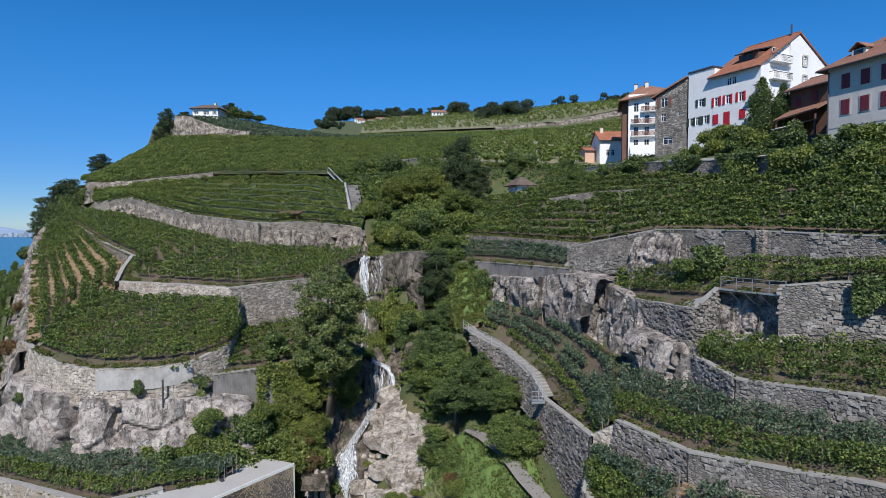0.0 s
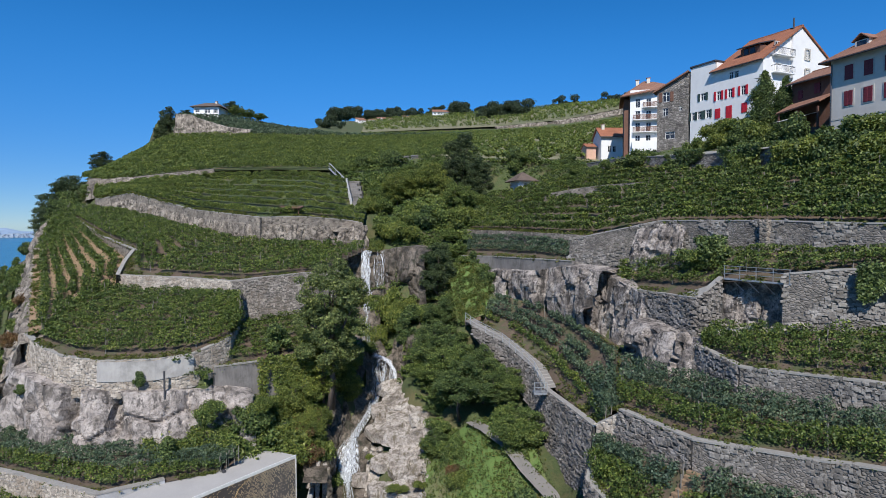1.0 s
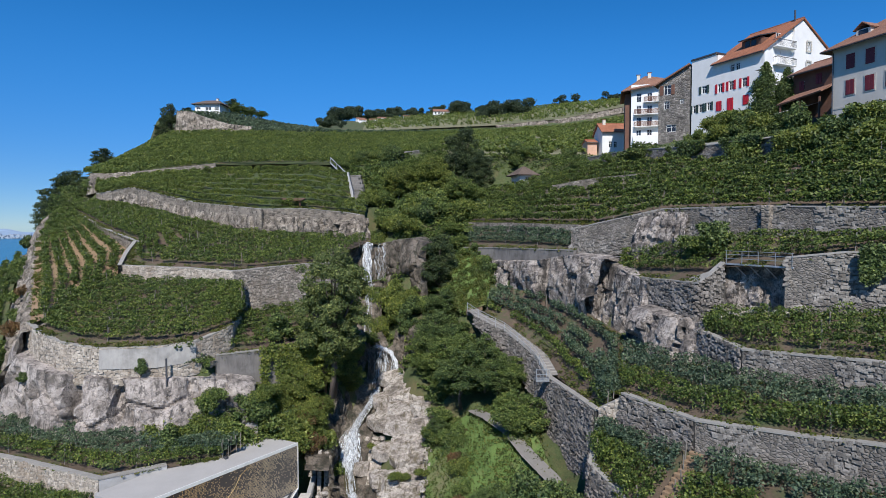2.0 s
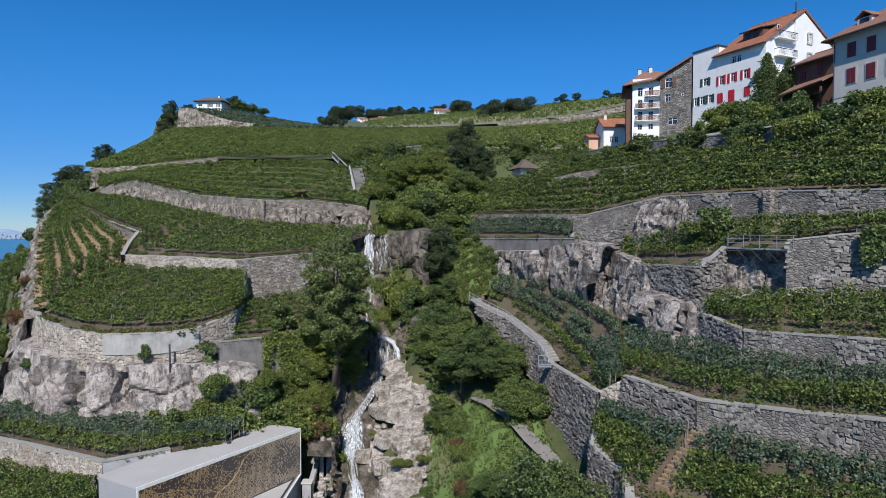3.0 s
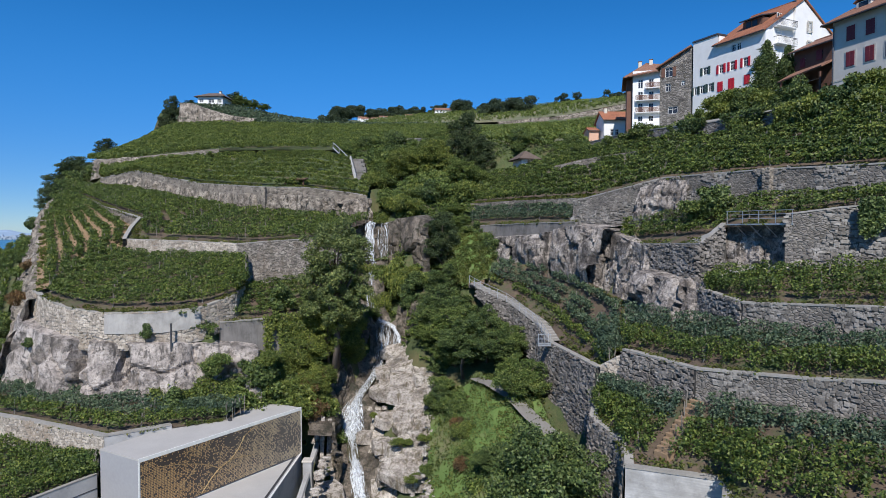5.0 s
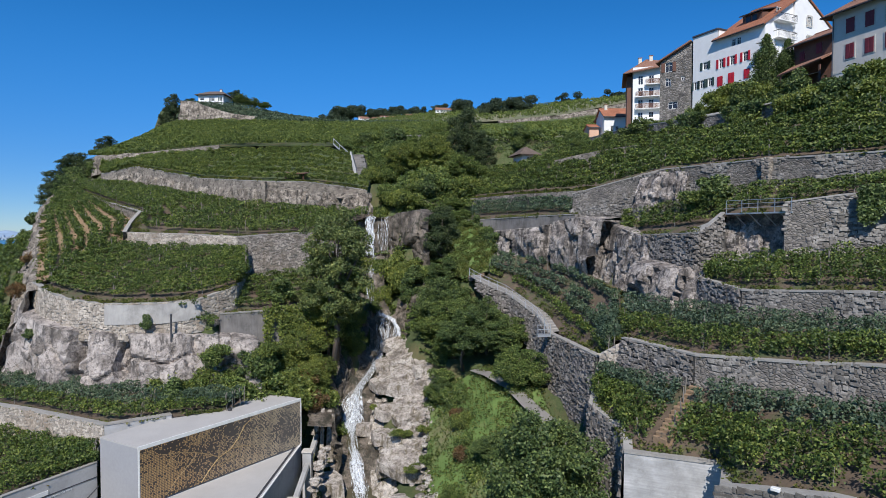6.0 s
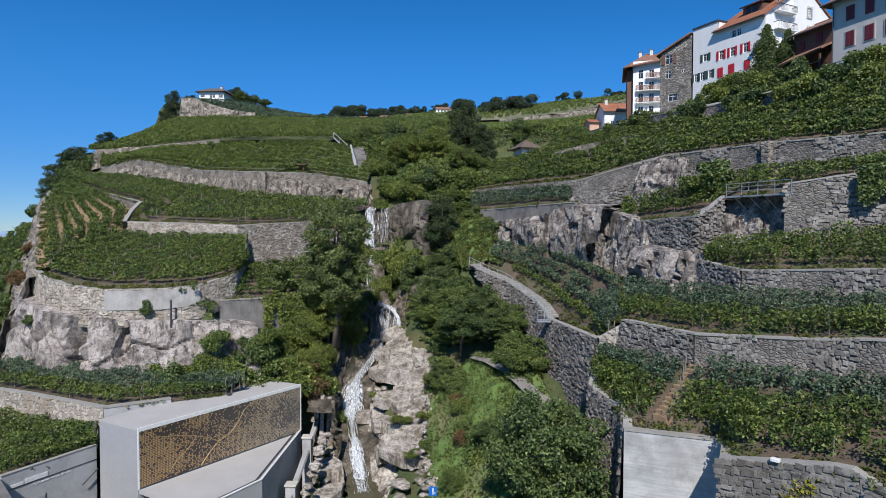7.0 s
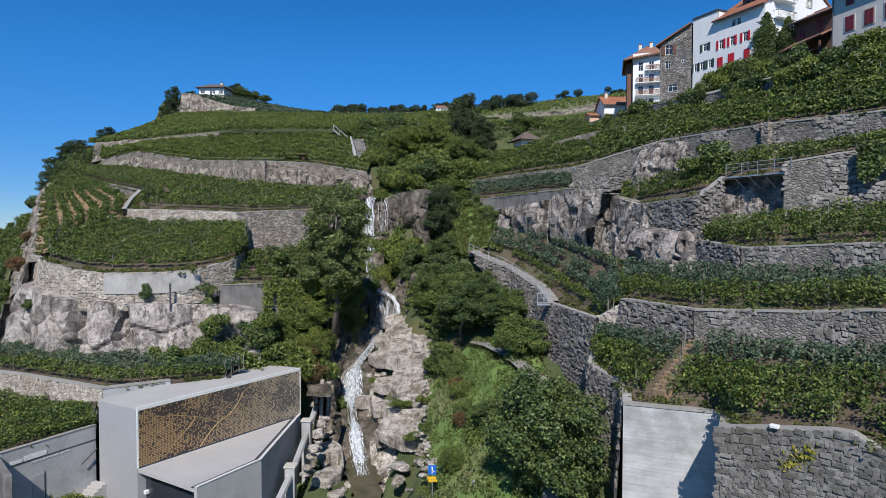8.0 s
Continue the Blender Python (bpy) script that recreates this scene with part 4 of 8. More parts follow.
for i, (x, y, z, sx, sy, sz, r, tip) in enumerate((
    (-4.6, 70.6, 5.2, 2.4, 2.6, 1.2, 20, 14), (-3.4, 67.6, 2.4, 1.8, 1.5, 1.2, 50, 8), (-6.6, 68.6, 2.6, 1.8, 1.3, 1.0, 10, 12), (-5.6, 64.6, 0.8, 1.9, 1.4, 1.1, 70, 10),
    (-3.4, 63.4, 1.0, 1.5, 1.2, 1.1, 30, 5), (-4.6, 61.4, -0.6, 1.4, 1.5, 1.3, 80, 10), (-6.6, 62.2, -1.6, 1.1, 1.0, 0.9, 15, 0), (-12.2, 60.4, -2.5, 1.5, 1.7, 1.2, 35, 5),
    (-11.6, 57.4, -3.7, 1.7, 1.1, 0.9, 60, 8), (-7.4, 73.4, 5.0, 1.5, 1.8, 1.1, 40, 16), (-5.6, 75.4, 6.6, 1.9, 1.7, 1.0, 15, 14), (-9.6, 68.2, 0.7, 0.8, 0.6, 1.1, 15, 0), (-3.0, 72.2, 6.8, 1.2, 1.7, 0.9, 0, 10))):
    boulder(i, x, y, z - 0.2, sx * 1.2, sy * 1.2, sz, r, tip, "broad pale sandstone slab beside the cascade", "sandstone slabs")
rng = np.random.default_rng(5)
for i in range(34):  # tilted plates, bedded close, stepping down along the cascade
    k = i / 33
    y = 78.5 - 19 * k
    x = -5.4 + 1.0 * k + 1.5 * rng.normal()
    z = float(np.interp(y, (58, 62, 66, 70, 75, 79), (-1.8, -0.4, 1.7, 4.1, 6.7, 8.2))) + 0.3 * (x + 5) * (1 if x < -5 else 0.3) + 0.45
    s = 1.1 + 1.3 * rng.random() ** 2
    ob = boulder(i, x, y, z, s * 1.3, s, 0.8 + 0.5 * rng.random(), 0, 0, "broad flat sandstone slab beside the cascade", "sandstone slabs")
    ob.matrix_world = pose(x, y, z, 16 + 7 * rng.normal(), -12 + 8 * rng.normal(), 0) @ pose(0, 0, 0, 0, 0, 360 * rng.random()) @ Matrix.Diagonal((s * 1.3, s, 0.7 + 0.5 * rng.random(), 1))
for i in range(130):
    k = rng.random()
    y = 52 + 22 * k
    side = rng.choice((-1, 1), p=(0.35, 0.65))
    x = float(np.interp(y, [p[1] for p in STREAM[::-1]], [p[0] for p in STREAM[::-1]])) + side * (1.0 + 3.0 * rng.random())
    s = 0.25 + 0.5 * rng.random() ** 2
    boulder(i, x, y, ground_height(x, y) - 0.15, s * 1.2, s, s * 0.9, 360 * rng.random(), 20 * rng.random(), "loose pale stone in the stream bed")

for i in range(60):
    y = 50 + 18 * rng.random()
    x = -2.1 + 0.7 * rng.normal()
    k = 0.2 + 0.4 * rng.random() ** 2
    boulder(i, x, y, float(np.interp(y, (50, 58, 67.5), (-1, 0.6, 3.6))) + 0.35 * (x + 2), k * 1.3, k, k * 0.7, 360 * rng.random(), 15 * rng.random(), "loose pale stone at the edge of the grass")

# ---- water ----
def water_line(name, line, width, mat, label):
    """A sheet of water running down a line."""
    n = max(4, int(length(line) / 0.3))
    p = resample(line, n)
    zs = p[:, 2]
    t = np.gradient(p[:, :2], axis=0)
    t /= np.linalg.norm(t, axis=1)[:, None] + 1e-9
    s = np.stack([-t[:, 1], t[:, 0]], 1)
    v = np.linspace(-1, 1, 9)
    g = np.zeros((n, 9, 3))
    for i in range(n):
        for j in range(9):
            w = width * (1 + 0.35 * rough(i * 0.5, v[j], 2, 5.0)) / 2
            g[i, j] = (p[i, 0] + s[i, 0] * v[j] * w, p[i, 1] + s[i, 1] * v[j] * w, zs[i] + 0.1 * rough(i * 0.6, v[j] * 2.5, 0.8, 2) - 0.18 * v[j] ** 2)
    ob = tagged(mesh_obj(name, grid_mesh(name, g), mat, smooth=True), label, "water", kind="structure")
    return ob


def torrent(name, line, widths, strands, label, seed=1, lift=0.12, fine=1.0):
    """White water along a line: many thin ribbons that start, swell and die out, densest in the middle."""
    rng = np.random.default_rng(seed)
    line = np.array(line, float)
    L = length(line)
    n = max(30, int(L / 0.1))
    p = resample(line, n)
    t = np.gradient(p, axis=0)
    t /= np.linalg.norm(t, axis=1)[:, None] + 1e-9
    flat = np.gradient(resample(line, 9)[:, :2], axis=0)
    flat = np.stack([np.interp(np.linspace(0, 8, n), range(9), flat[:, k]) for k in range(2)], 1)
    flat /= np.linalg.norm(flat, axis=1)[:, None] + 1e-9
    side = np.stack([-flat[:, 1], flat[:, 0], np.zeros(n)], 1)
    out = np.cross(side, t)
    out *= np.sign(out[:, 2:] + 1e-6)
    wide = np.interp(np.linspace(0, 1, n), np.linspace(0, 1, len(widths)), widths)
    bm = bmesh.new()
    for _ in range(strands):
        a = rng.uniform(-0.1, 0.95)
        e = min(1.0, a + (0.5 + 2.4 * rng.random() ** 1.6) / L)
        a = max(a, 0.0)
        if e - a < 0.02:
            continue
        u, up, w0, ph = np.clip(rng.normal() * 0.45, -1.05, 1.05), lift * (0.3 + rng.random()), fine * (0.02 + 0.075 * rng.random() ** 2.2), 50 * rng.random()
        prev, m = None, 8
        for k in range(m):
            f = k / (m - 1)
            i = min(n - 1, int((a + (e - a) * f) * (n - 1)))
            uu = u + 0.3 * noise.noise((p[i, 2] * 0.8, p[i, 1] * 0.5, ph)) + 0.22 * noise.noise((p[i, 1] * 0.6, p[i, 2] * 0.6, 3.0 * u + seed))
            c = p[i] + side[i] * uu * wide[i] / 2 + out[i] * (up * (0.6 + 0.6 * math.sin(3.1 * f)) - 0.25 * uu * uu * min(wide[i], 1.6) * 0.3)
            w = w0 * (0.12 + math.sin(math.pi * (0.06 + 0.9 * f)) ** 0.8) * (0.75 + 0.5 * rng.random())
            pair = [bm.verts.new(c - side[i] * w), bm.verts.new(c + side[i] * w + out[i] * 0.02)]
            if prev:
                bm.faces.new((prev[0], prev[1], pair[1], pair[0]))
            prev = pair
    return tagged(obj(name, bm, M_FOAM, smooth=True), label, "waterfall", kind="structure")


def veil(name, line, widths, label, seed=1.0, lift=0.1):
    """A thin sheet of falling water along a line, uneven across and along."""
    L = float(np.linalg.norm(np.diff(np.array(line, float), axis=0), axis=1).sum())
    n, m = max(12, int(L / 0.12)), max(8, int(max(widths) / 0.14))
    t = np.linspace(0, 1, n)
    f = np.array(line, float)
    at_ = np.concatenate(([0], np.cumsum(np.linalg.norm(np.diff(f, axis=0), axis=1)))) / L
    p = np.stack([np.interp(t, at_, f[:, k]) for k in range(3)], 1)
    wide = np.interp(t, np.linspace(0, 1, len(widths)), widths)
    g = np.zeros((n, m, 3))
    for i in range(n):
        for j in range(m):
            v = 2 * j / (m - 1) - 1
            x = p[i, 0] + v * wide[i] / 2 * (1 + 0.35 * noise.noise((v * 2, p[i, 2] * 0.7, seed)))
            bulge = lift + 0.22 * noise.fractal((x * 1.6, p[i, 2] * 0.45, seed), 0.8, 2, 4) - 0.3 * v * v
            g[i, j] = (x, p[i, 1] - bulge, p[i, 2] + 0.5 * bulge)
    me = grid_mesh(name, g)
    return tagged(mesh_obj(name, me, M_VEIL, smooth=True), label, "waterfall", kind="structure")


def bed(name, line, wide, label, seed):
    """Rough wet rock under running water."""
    line = np.array(line, float)
    lo = line + np.array([wide, 0.25, -0.1])
    hi = line - np.array([wide, -0.25, 0.1])
    nu, nv = int(length(line) / 0.22), int(wide * 2 / 0.22)
    g = ruled(hi, lo, nu, nv)
    for i in range(nu):
        for j in range(nv):
            v = 2 * j / (nv - 1) - 1
            g[i, j, 2] += 0.75 * v ** 4 - 0.3 + 0.55 * noise.fractal(Vector(g[i, j]) * 0.75 + Vector((seed, 0, 0)), 0.7, 2.1, 4) * (0.35 + abs(v))
            g[i, j, 1] += 0.3 * noise.noise(Vector(g[i, j]) * 1.1)
    me = grid_mesh(name, g)
    tagged(mesh_obj(name, me, M_ROCK_WET), label, "rock", kind="structure")


SPILL = [(-9.2, 82.8, 11.25), (-8.9, 82.0, 11.1), (-8.4, 81.2, 10.1), (-8.1, 80.7, 8.6), (-8.3, 80.3, 7.2), (-8.8, 79.7, 6.8), (-9.5, 77.6, 5.6), (-10.0, 76, 4.9), (-10.6, 74, 4.1), (-11.0, 72.4, 3.5), (-11.2, 71.7, 3.0), (-11.35, 70.8, 1.6), (-11.5, 69.8, 0.3),
         (-11.2, 68.4, -0.3), (-10.7, 66.2, -0.7), (-10.3, 64.4, -1.1), (-9.9, 63.2, -1.6), (-9.4, 61.8, -3.4), (-9.0, 60.6, -4.2), (-8.4, 58.4, -4.6)]
bed("stream_bed", SPILL, 2.4, "wet brown rock bed of the stream", 3.0)
for k, (a, b) in enumerate(((0, 2), (10, 14))):
    water_line("stream", STREAM[a:b], (4.6, 3.0)[k], M_STREAM, "shallow brown-green stream water")
water_line("stream", SPILL[5:10], 0.9, M_STREAM, "narrow dark stream between rocks")
water_line("stream", SPILL[12:16], 1.3, M_STREAM, "narrow dark stream between rocks")
veil("waterfall", [(-12.5, 96.4, 25.25), (-12.5, 95.7, 24.9), (-12.45, 95.1, 22.5), (-12.4, 94.7, 19)], (1.5, 1.4, 1.5), "white waterfall over the dark rock lip", 1.0)
torrent("waterfall", [(-12.5, 96.2, 25.25), (-12.5, 95.5, 24.7), (-12.4, 94.9, 22), (-12.3, 94.5, 19)], (1.5, 1.6, 1.9), 44, "white strands before the waterfall", 1, 0.2, 0.5)
torrent("waterfall", [(-10.1, 96.2, 25.1), (-10.1, 95.4, 24.3), (-10, 94.9, 22), (-10, 94.6, 19.4)], (3.0, 3.2, 3.2), 34, "thin strands of falling water", 2, 0.25, 0.4)
CASCADE = [(-11.6, 94.2, 18.8), (-11.4, 90, 17.6), (-11.3, 87.6, 16.6), (-11.1, 86, 14.6), (-10.9, 84.4, 12.6), (-9.6, 82.8, 11.3)]
bed("cascade_bed", CASCADE, 1.9, "dark wet rock steps under the cascade", 7.0)
torrent("waterfall", CASCADE, (1.4, 1.2, 2.0, 1.8, 1.2), 90, "broken white cascade behind leaves", 7, 0.35, 0.6)
ARC = [(-9.7, 82.2, 11.3), (-8.8, 81.5, 11.15), (-7.6, 81.0, 10.7), (-6.8, 80.7, 9.6), (-6.6, 80.3, 8.3), (-7.1, 79.8, 7.1), (-8.2, 79.2, 6.3)]
torrent("waterfall", ARC, (1.1, 1.0, 1.1, 1.3), 170, "small white fall curving over a ledge", 3, 0.3, 0.5)
torrent("waterfall", [(-8.5, 81.5, 11.0), (-8.4, 80.8, 9.6), (-8.5, 80.2, 7.6), (-8.8, 79.4, 6.6)], (2.2, 2.6, 2.2), 150, "thin white curtain below the curving fall", 8, 0.35, 0.4)
torrent("rapids", SPILL[5:10], (1.0, 0.8, 1.0), 220, "white rapids between dark rocks", 9, 0.3, 0.36)
torrent("waterfall", SPILL[9:14], (1.5, 2.4, 2.7, 1.5), 420, "broad white cascade over rock", 4, 0.3, 0.36)
veil("rapids", SPILL[5:11], (0.8, 0.9, 1.1), "white water racing down the rock", 2.0, 0.2)
veil("waterfall", SPILL[10:13], (1.7, 2.3, 2.2), "broad white water over rock", 3.0, 0.3)
veil("waterfall", SPILL[16:], (1.1, 1.6, 1.4), "white water between boulders", 5.0, 0.25)
torrent("rapids", SPILL[12:17], (1.1, 0.9, 1.0), 150, "white water running between falls", 10, 0.3, 0.36)
torrent("waterfall", SPILL[15:], (0.9, 1.5, 1.9, 1.5), 320, "lower white cascade between boulders", 5, 0.3, 0.36)
torrent("waterfall", [(-11.3, 88.6, 15.6), (-11.1, 87.4, 14.8), (-11, 85.6, 12.8)], (1.0, 1.2, 1.2), 36, "glimpse of white water behind leaves", 7, 0.3, 0.5)
bm = bmesh.new()
bmesh.ops.create_circle(bm, cap_ends=True, segments=48, radius=4600)
tagged(obj("lake", bm, M_LAKE), "wide blue lake below the slopes", "lake", kind="structure").location = (-600, 500, -45)

# ---- vines ----
bm = boxed(-0.035, 0.035, -0.035, 0.035, -0.2, 1.45, 0.01)
POST = bpy.data.meshes.new("post")
bm.to_mesh(POST)
bm.free()
POST.materials.append(M_POST)
vrng = np.random.default_rng(11)


def row_places(line, k, h, w, gap, low=0.34):
    """Leaf places of one vine row along a line."""
    L = length(line)
    n = int(L * k * 1.7)
    plant = vrng.random(int(L / 0.95) + 2)
    i = vrng.integers(0, len(plant), n)
    s = np.clip((i + 0.5 * plant[i]) * 0.95 + vrng.normal(size=n) * 0.27, 0, L)
    p = resample(line, 60)
    t = np.linspace(0, L, 60)
    c = np.stack([np.interp(s, t, p[:, q]) for q in range(3)], 1)
    d = np.gradient(p[:, :2], axis=0)
    d /= np.linalg.norm(d, axis=1)[:, None]
    side = np.stack([np.interp(s, t, -d[:, 1]), np.interp(s, t, d[:, 0])], 1)
    steps = max(60, int(L * 3))
    lush = np.array([noise.noise((x * 0.5, y * 0.5, 1.0)) + 0.6 * noise.noise((x * 1.7, y * 1.7, 4.0)) for x, y in resample(line, steps)[:, :2]])
    lush = np.interp(s, np.linspace(0, L, steps), lush)
    top = h * (0.82 + 0.22 * lush + 0.32 * plant[i])
    q = vrng.beta(1.6, 1.1, n)
    foot = low * h
    c[:, 2] += foot + (top - foot) * q
    off = vrng.normal(size=n) * w * (0.75 + 0.35 * lush) * (0.8 + 0.4 * plant[i])
    c[:, :2] += side * off[:, None]
    keep = lush > gap
    return c[keep], np.concatenate([side * np.sign(off)[:, None] * 0.5, np.zeros((n, 1))], 1)[keep]


def vines(lines, spacing, k, size, mats, things, label, group="", h=1.25, w=0.24, m0=0.7, m1=0.5, gap=-0.62, lane=None, skip=0, low=0.34):
    """Vine rows on a terrace, along its front: each row a thing with posts, or all in one where they are too many."""
    front, back = lines
    size *= 0.76
    n = 40
    a, b = resample(front, n), resample(back, n)
    depth = float(np.linalg.norm((a - b)[:, :2], axis=1).mean())
    v0, v1 = m0 / depth, 1 - m1 / depth
    count = max(1, int(depth * (v1 - v0) / spacing))
    every, outs = [], []
    for r in range(count):
        if skip and r % skip == skip - 1:  # a bare strip between plots
            continue
        v = v0 + (v1 - v0) * (r + 0.5) / count
        line = a * (1 - v) + b * v
        line[:, :2] += 0.12 * vrng.normal(size=2)
        c, o = row_places(line, k, h, w, gap, low)
        if lane:  # a bare lane crosses the rows
            a0, d0 = np.array(lane[0]), np.array(lane[1]) - np.array(lane[0])
            f = np.clip(((c[:, :2] - a0) @ d0) / (d0 @ d0), 0, 1)
            clear = np.linalg.norm(c[:, :2] - a0 - f[:, None] * d0, axis=1) > lane[2]
            c, o = c[clear], o[clear]
        if not things:
            every.append(c), outs.append(o)
            continue
        at = Vector(line[0])
        row = empty("vine_row", at)
        tagged(row, label, "grapevine", group or "vine rows on the terrace")
        mat = mats[0] if len(mats) == 1 or v < mats[2] else mats[1]
        mesh_obj("foliage", leaf_mesh("foliage", c - np.array(at), size, 0.6, 0.4, vrng, o), mat, row)
        m = max(2, int(length(line) / 5.5))
        for q in resample(line, m):
            ob = new("post", POST)
            ob.parent = row
            ob.matrix_basis = pose(q[0] - at.x, q[1] - at.y, q[2] - at.z, vrng.normal() * 3, vrng.normal() * 3, 0)
    if not things:
        c, o = np.concatenate(every), np.concatenate(outs)
        tagged(mesh_obj("vines", leaf_mesh("vines", c, size, 0.6, 0.4, vrng, o), mats[0]), label, "grapevine", kind="stuff")


def weeds(lines, k, leaf, label):
    """Low weeds along the bare margins and between the rows of terraces."""
    every = []
    for front, back in lines:
        a, b = resample(front, 60), resample(back, 60)
        d = float(np.linalg.norm((a - b)[:, :2], axis=1).mean())
        for off in (0.15, 0.4, 0.75, 0.45 * d, d - 0.3):
            c, _ = row_places(a * (1 - off / d) + b * off / d, k, 0.42, 0.22, -0.15)
            c[:, 2] -= 0.18
            every.append(c)
    c = np.concatenate(every)
    tagged(mesh_obj("weeds", leaf_mesh("weeds", c, leaf, 0.8, 0.5, vrng), M_WEED), label, "weeds", kind="stuff")


def tufts(lines, n, label):
    """Short grass tufts strewn over lawns."""
    every = []
    for front, back in lines:
        a, b = resample(front, 80), resample(back, 80)
        i, v = vrng.integers(0, 80, n), vrng.random((n, 1))
        c = a[i] * (1 - v) + b[i] * v + vrng.normal(size=(n, 3)) * np.array([0.35, 0.35, 0.0])
        keep = np.array([noise.noise((x * 0.8, y * 0.8, 5.0)) + 0.6 * noise.noise((x * 3, y * 3, 1.0)) > -0.25 for x, y in c[:, :2]])
        c[:, 2] += 0.06 + 0.16 * vrng.random(n)
        every.append(c[keep])
    tagged(mesh_obj("grass", leaf_mesh("grass", np.concatenate(every), 0.15, 0.3, 0.5, vrng), M_WEED), label, "grass", kind="stuff")


weeds((T_VALLEY, T_VALLEY_LOW, T_FAN, T_NOOK, T_MIDDLE, T_FOOT, T_SPUR, T_LEDGE, T_SHELF, T_GULLY, T_NET), 22, 0.16, "low green weeds along the vine rows")
weeds((T_VINEYARD, T_UPPER, T_ROWS), 14, 0.24, "low green weeds on the vineyard margins")
tufts(((LAWN_L, LAWN_M), (LAWN_M, LAWN_R), ([(1.6, 76.4, 16.8), (5.4, 77, 17.9)], [(0.4, 92, 23.2), (6.4, 89, 23.6)])), 16000, "short uneven meadow grass on the bank")
NET, GREEN = (M_VINE_NET,), (M_VINE,)
vines(T_VALLEY_LOW, 1.05, 90, 0.19, GREEN, True, "leafy green vine row beside the lettered wall")
vines(T_VALLEY, 1.0, 100, 0.19, (M_VINE, M_VINE_NET, 0.35), True, "dense blue-green netted vine row under the rock face")
vines(T_FAN, 1.0, 110, 0.2, GREEN, True, "dense green vine row behind the curved wall")
vines(T_NOOK, 1.1, 95, 0.2, GREEN, True, "green vine row on the small side terrace")
vines(T_ROWS, 1.25, 120, 0.25, GREEN, True, "green vine row with bare earth beside it", gap=-0.5, w=0.32)
vines((EDGE_FRONT, EDGE_BACK), 1.9, 90, 0.26, GREEN, True, "green vine row on the terraces above the lake", gap=-0.5, w=0.3)
vines(T_MIDDLE, 1.15, 75, 0.24, GREEN, True, "green vine row on the middle terrace")
vines(T_UPPER, 3.0, 150, 0.25, (M_VINE_HAZED,), False, "dense green vines on the upper slope", m0=-0.9, m1=-0.5, lane=((-17.9, 121.5), (-15.4, 106.5), 1.5))
vines(T_SLOPE, 2.6, 75, 0.34, (M_VINE_HAZED,), False, "green vines in rows below the crest", m0=-0.4, h=1.5, w=0.3, skip=4)
vines(T_CREST, 2.2, 22, 0.6, (M_VINE_NET,), False, "blue-green vines on the crest")
vines(T_FOOT, 0.95, 150, 0.2, (M_VINE, M_VINE_NET, 0.6), True, "tall leafy vine row above the concrete wall", m0=0.55, h=1.5, w=0.4, gap=-0.5, low=0.1, lane=((17.4, 41.6), (13.8, 39.4), 0.75))
vines(T_SPUR, 0.95, 140, 0.18, (M_VINE, M_VINE_NET, 0.5), True, "leafy vine row on the spur terrace", h=1.45, w=0.32, low=0.12)
vines(T_LEDGE, 0.9, 130, 0.18, GREEN, True, "dense green vine row on the ledge", m0=0.6, h=1.4, w=0.3, low=0.12)
vines(T_SHELF, 1.0, 100, 0.2, GREEN, True, "green vine row beside the footbridge")
vines(T_NET, 1.2, 80, 0.22, NET, True, "blue-green netted vine row above the rock")
vines(T_VINEYARD, 2.2, 120, 0.27, GREEN, True, "green vine row of the large vineyard", "vine rows of the large vineyard", h=1.4, m0=-0.5, m1=3.6)
vines(T_GULLY, 1.0, 110, 0.22, (M_VINE, M_VINE_NET, 0.25), True, "blue-green netted vine row below the rock", gap=-0.35, m0=0.4, w=0.32)


# ---- trees ----
def blobs(rng, n, centre, radii, size):
    """Clump centres and sizes of a crown."""
    p = rng.normal(size=(n, 3))
    p /= np.linalg.norm(p, axis=1)[:, None]
    p *= (rng.random(n) ** 0.45)[:, None] * np.array(radii)
    return p + np.array(centre), size * (0.45 + 0.95 * rng.random(n) ** 1.5)


def crown(rng, centres, sizes, n, leaf, mat, parent, up=0.55, name="crown", squash=0.7):
    n, leaf = int(n * 1.8), leaf * 0.74
    w = sizes ** 2 / (sizes ** 2).sum()
    i = rng.choice(len(centres), n, p=w)
    d = rng.normal(size=(n, 3))
    d /= np.linalg.norm(d, axis=1)[:, None]
    r = (0.4 + 0.6 * rng.random(n) ** 0.6 + 0.35 * rng.random(n) ** 6)[:, None] * sizes[i][:, None]
    places = centres[i] + d * r * np.array([1, 1, squash])
    return mesh_obj(name, leaf_mesh(name, places, leaf, up, 0.4, rng, d * 0.5), mat, parent)


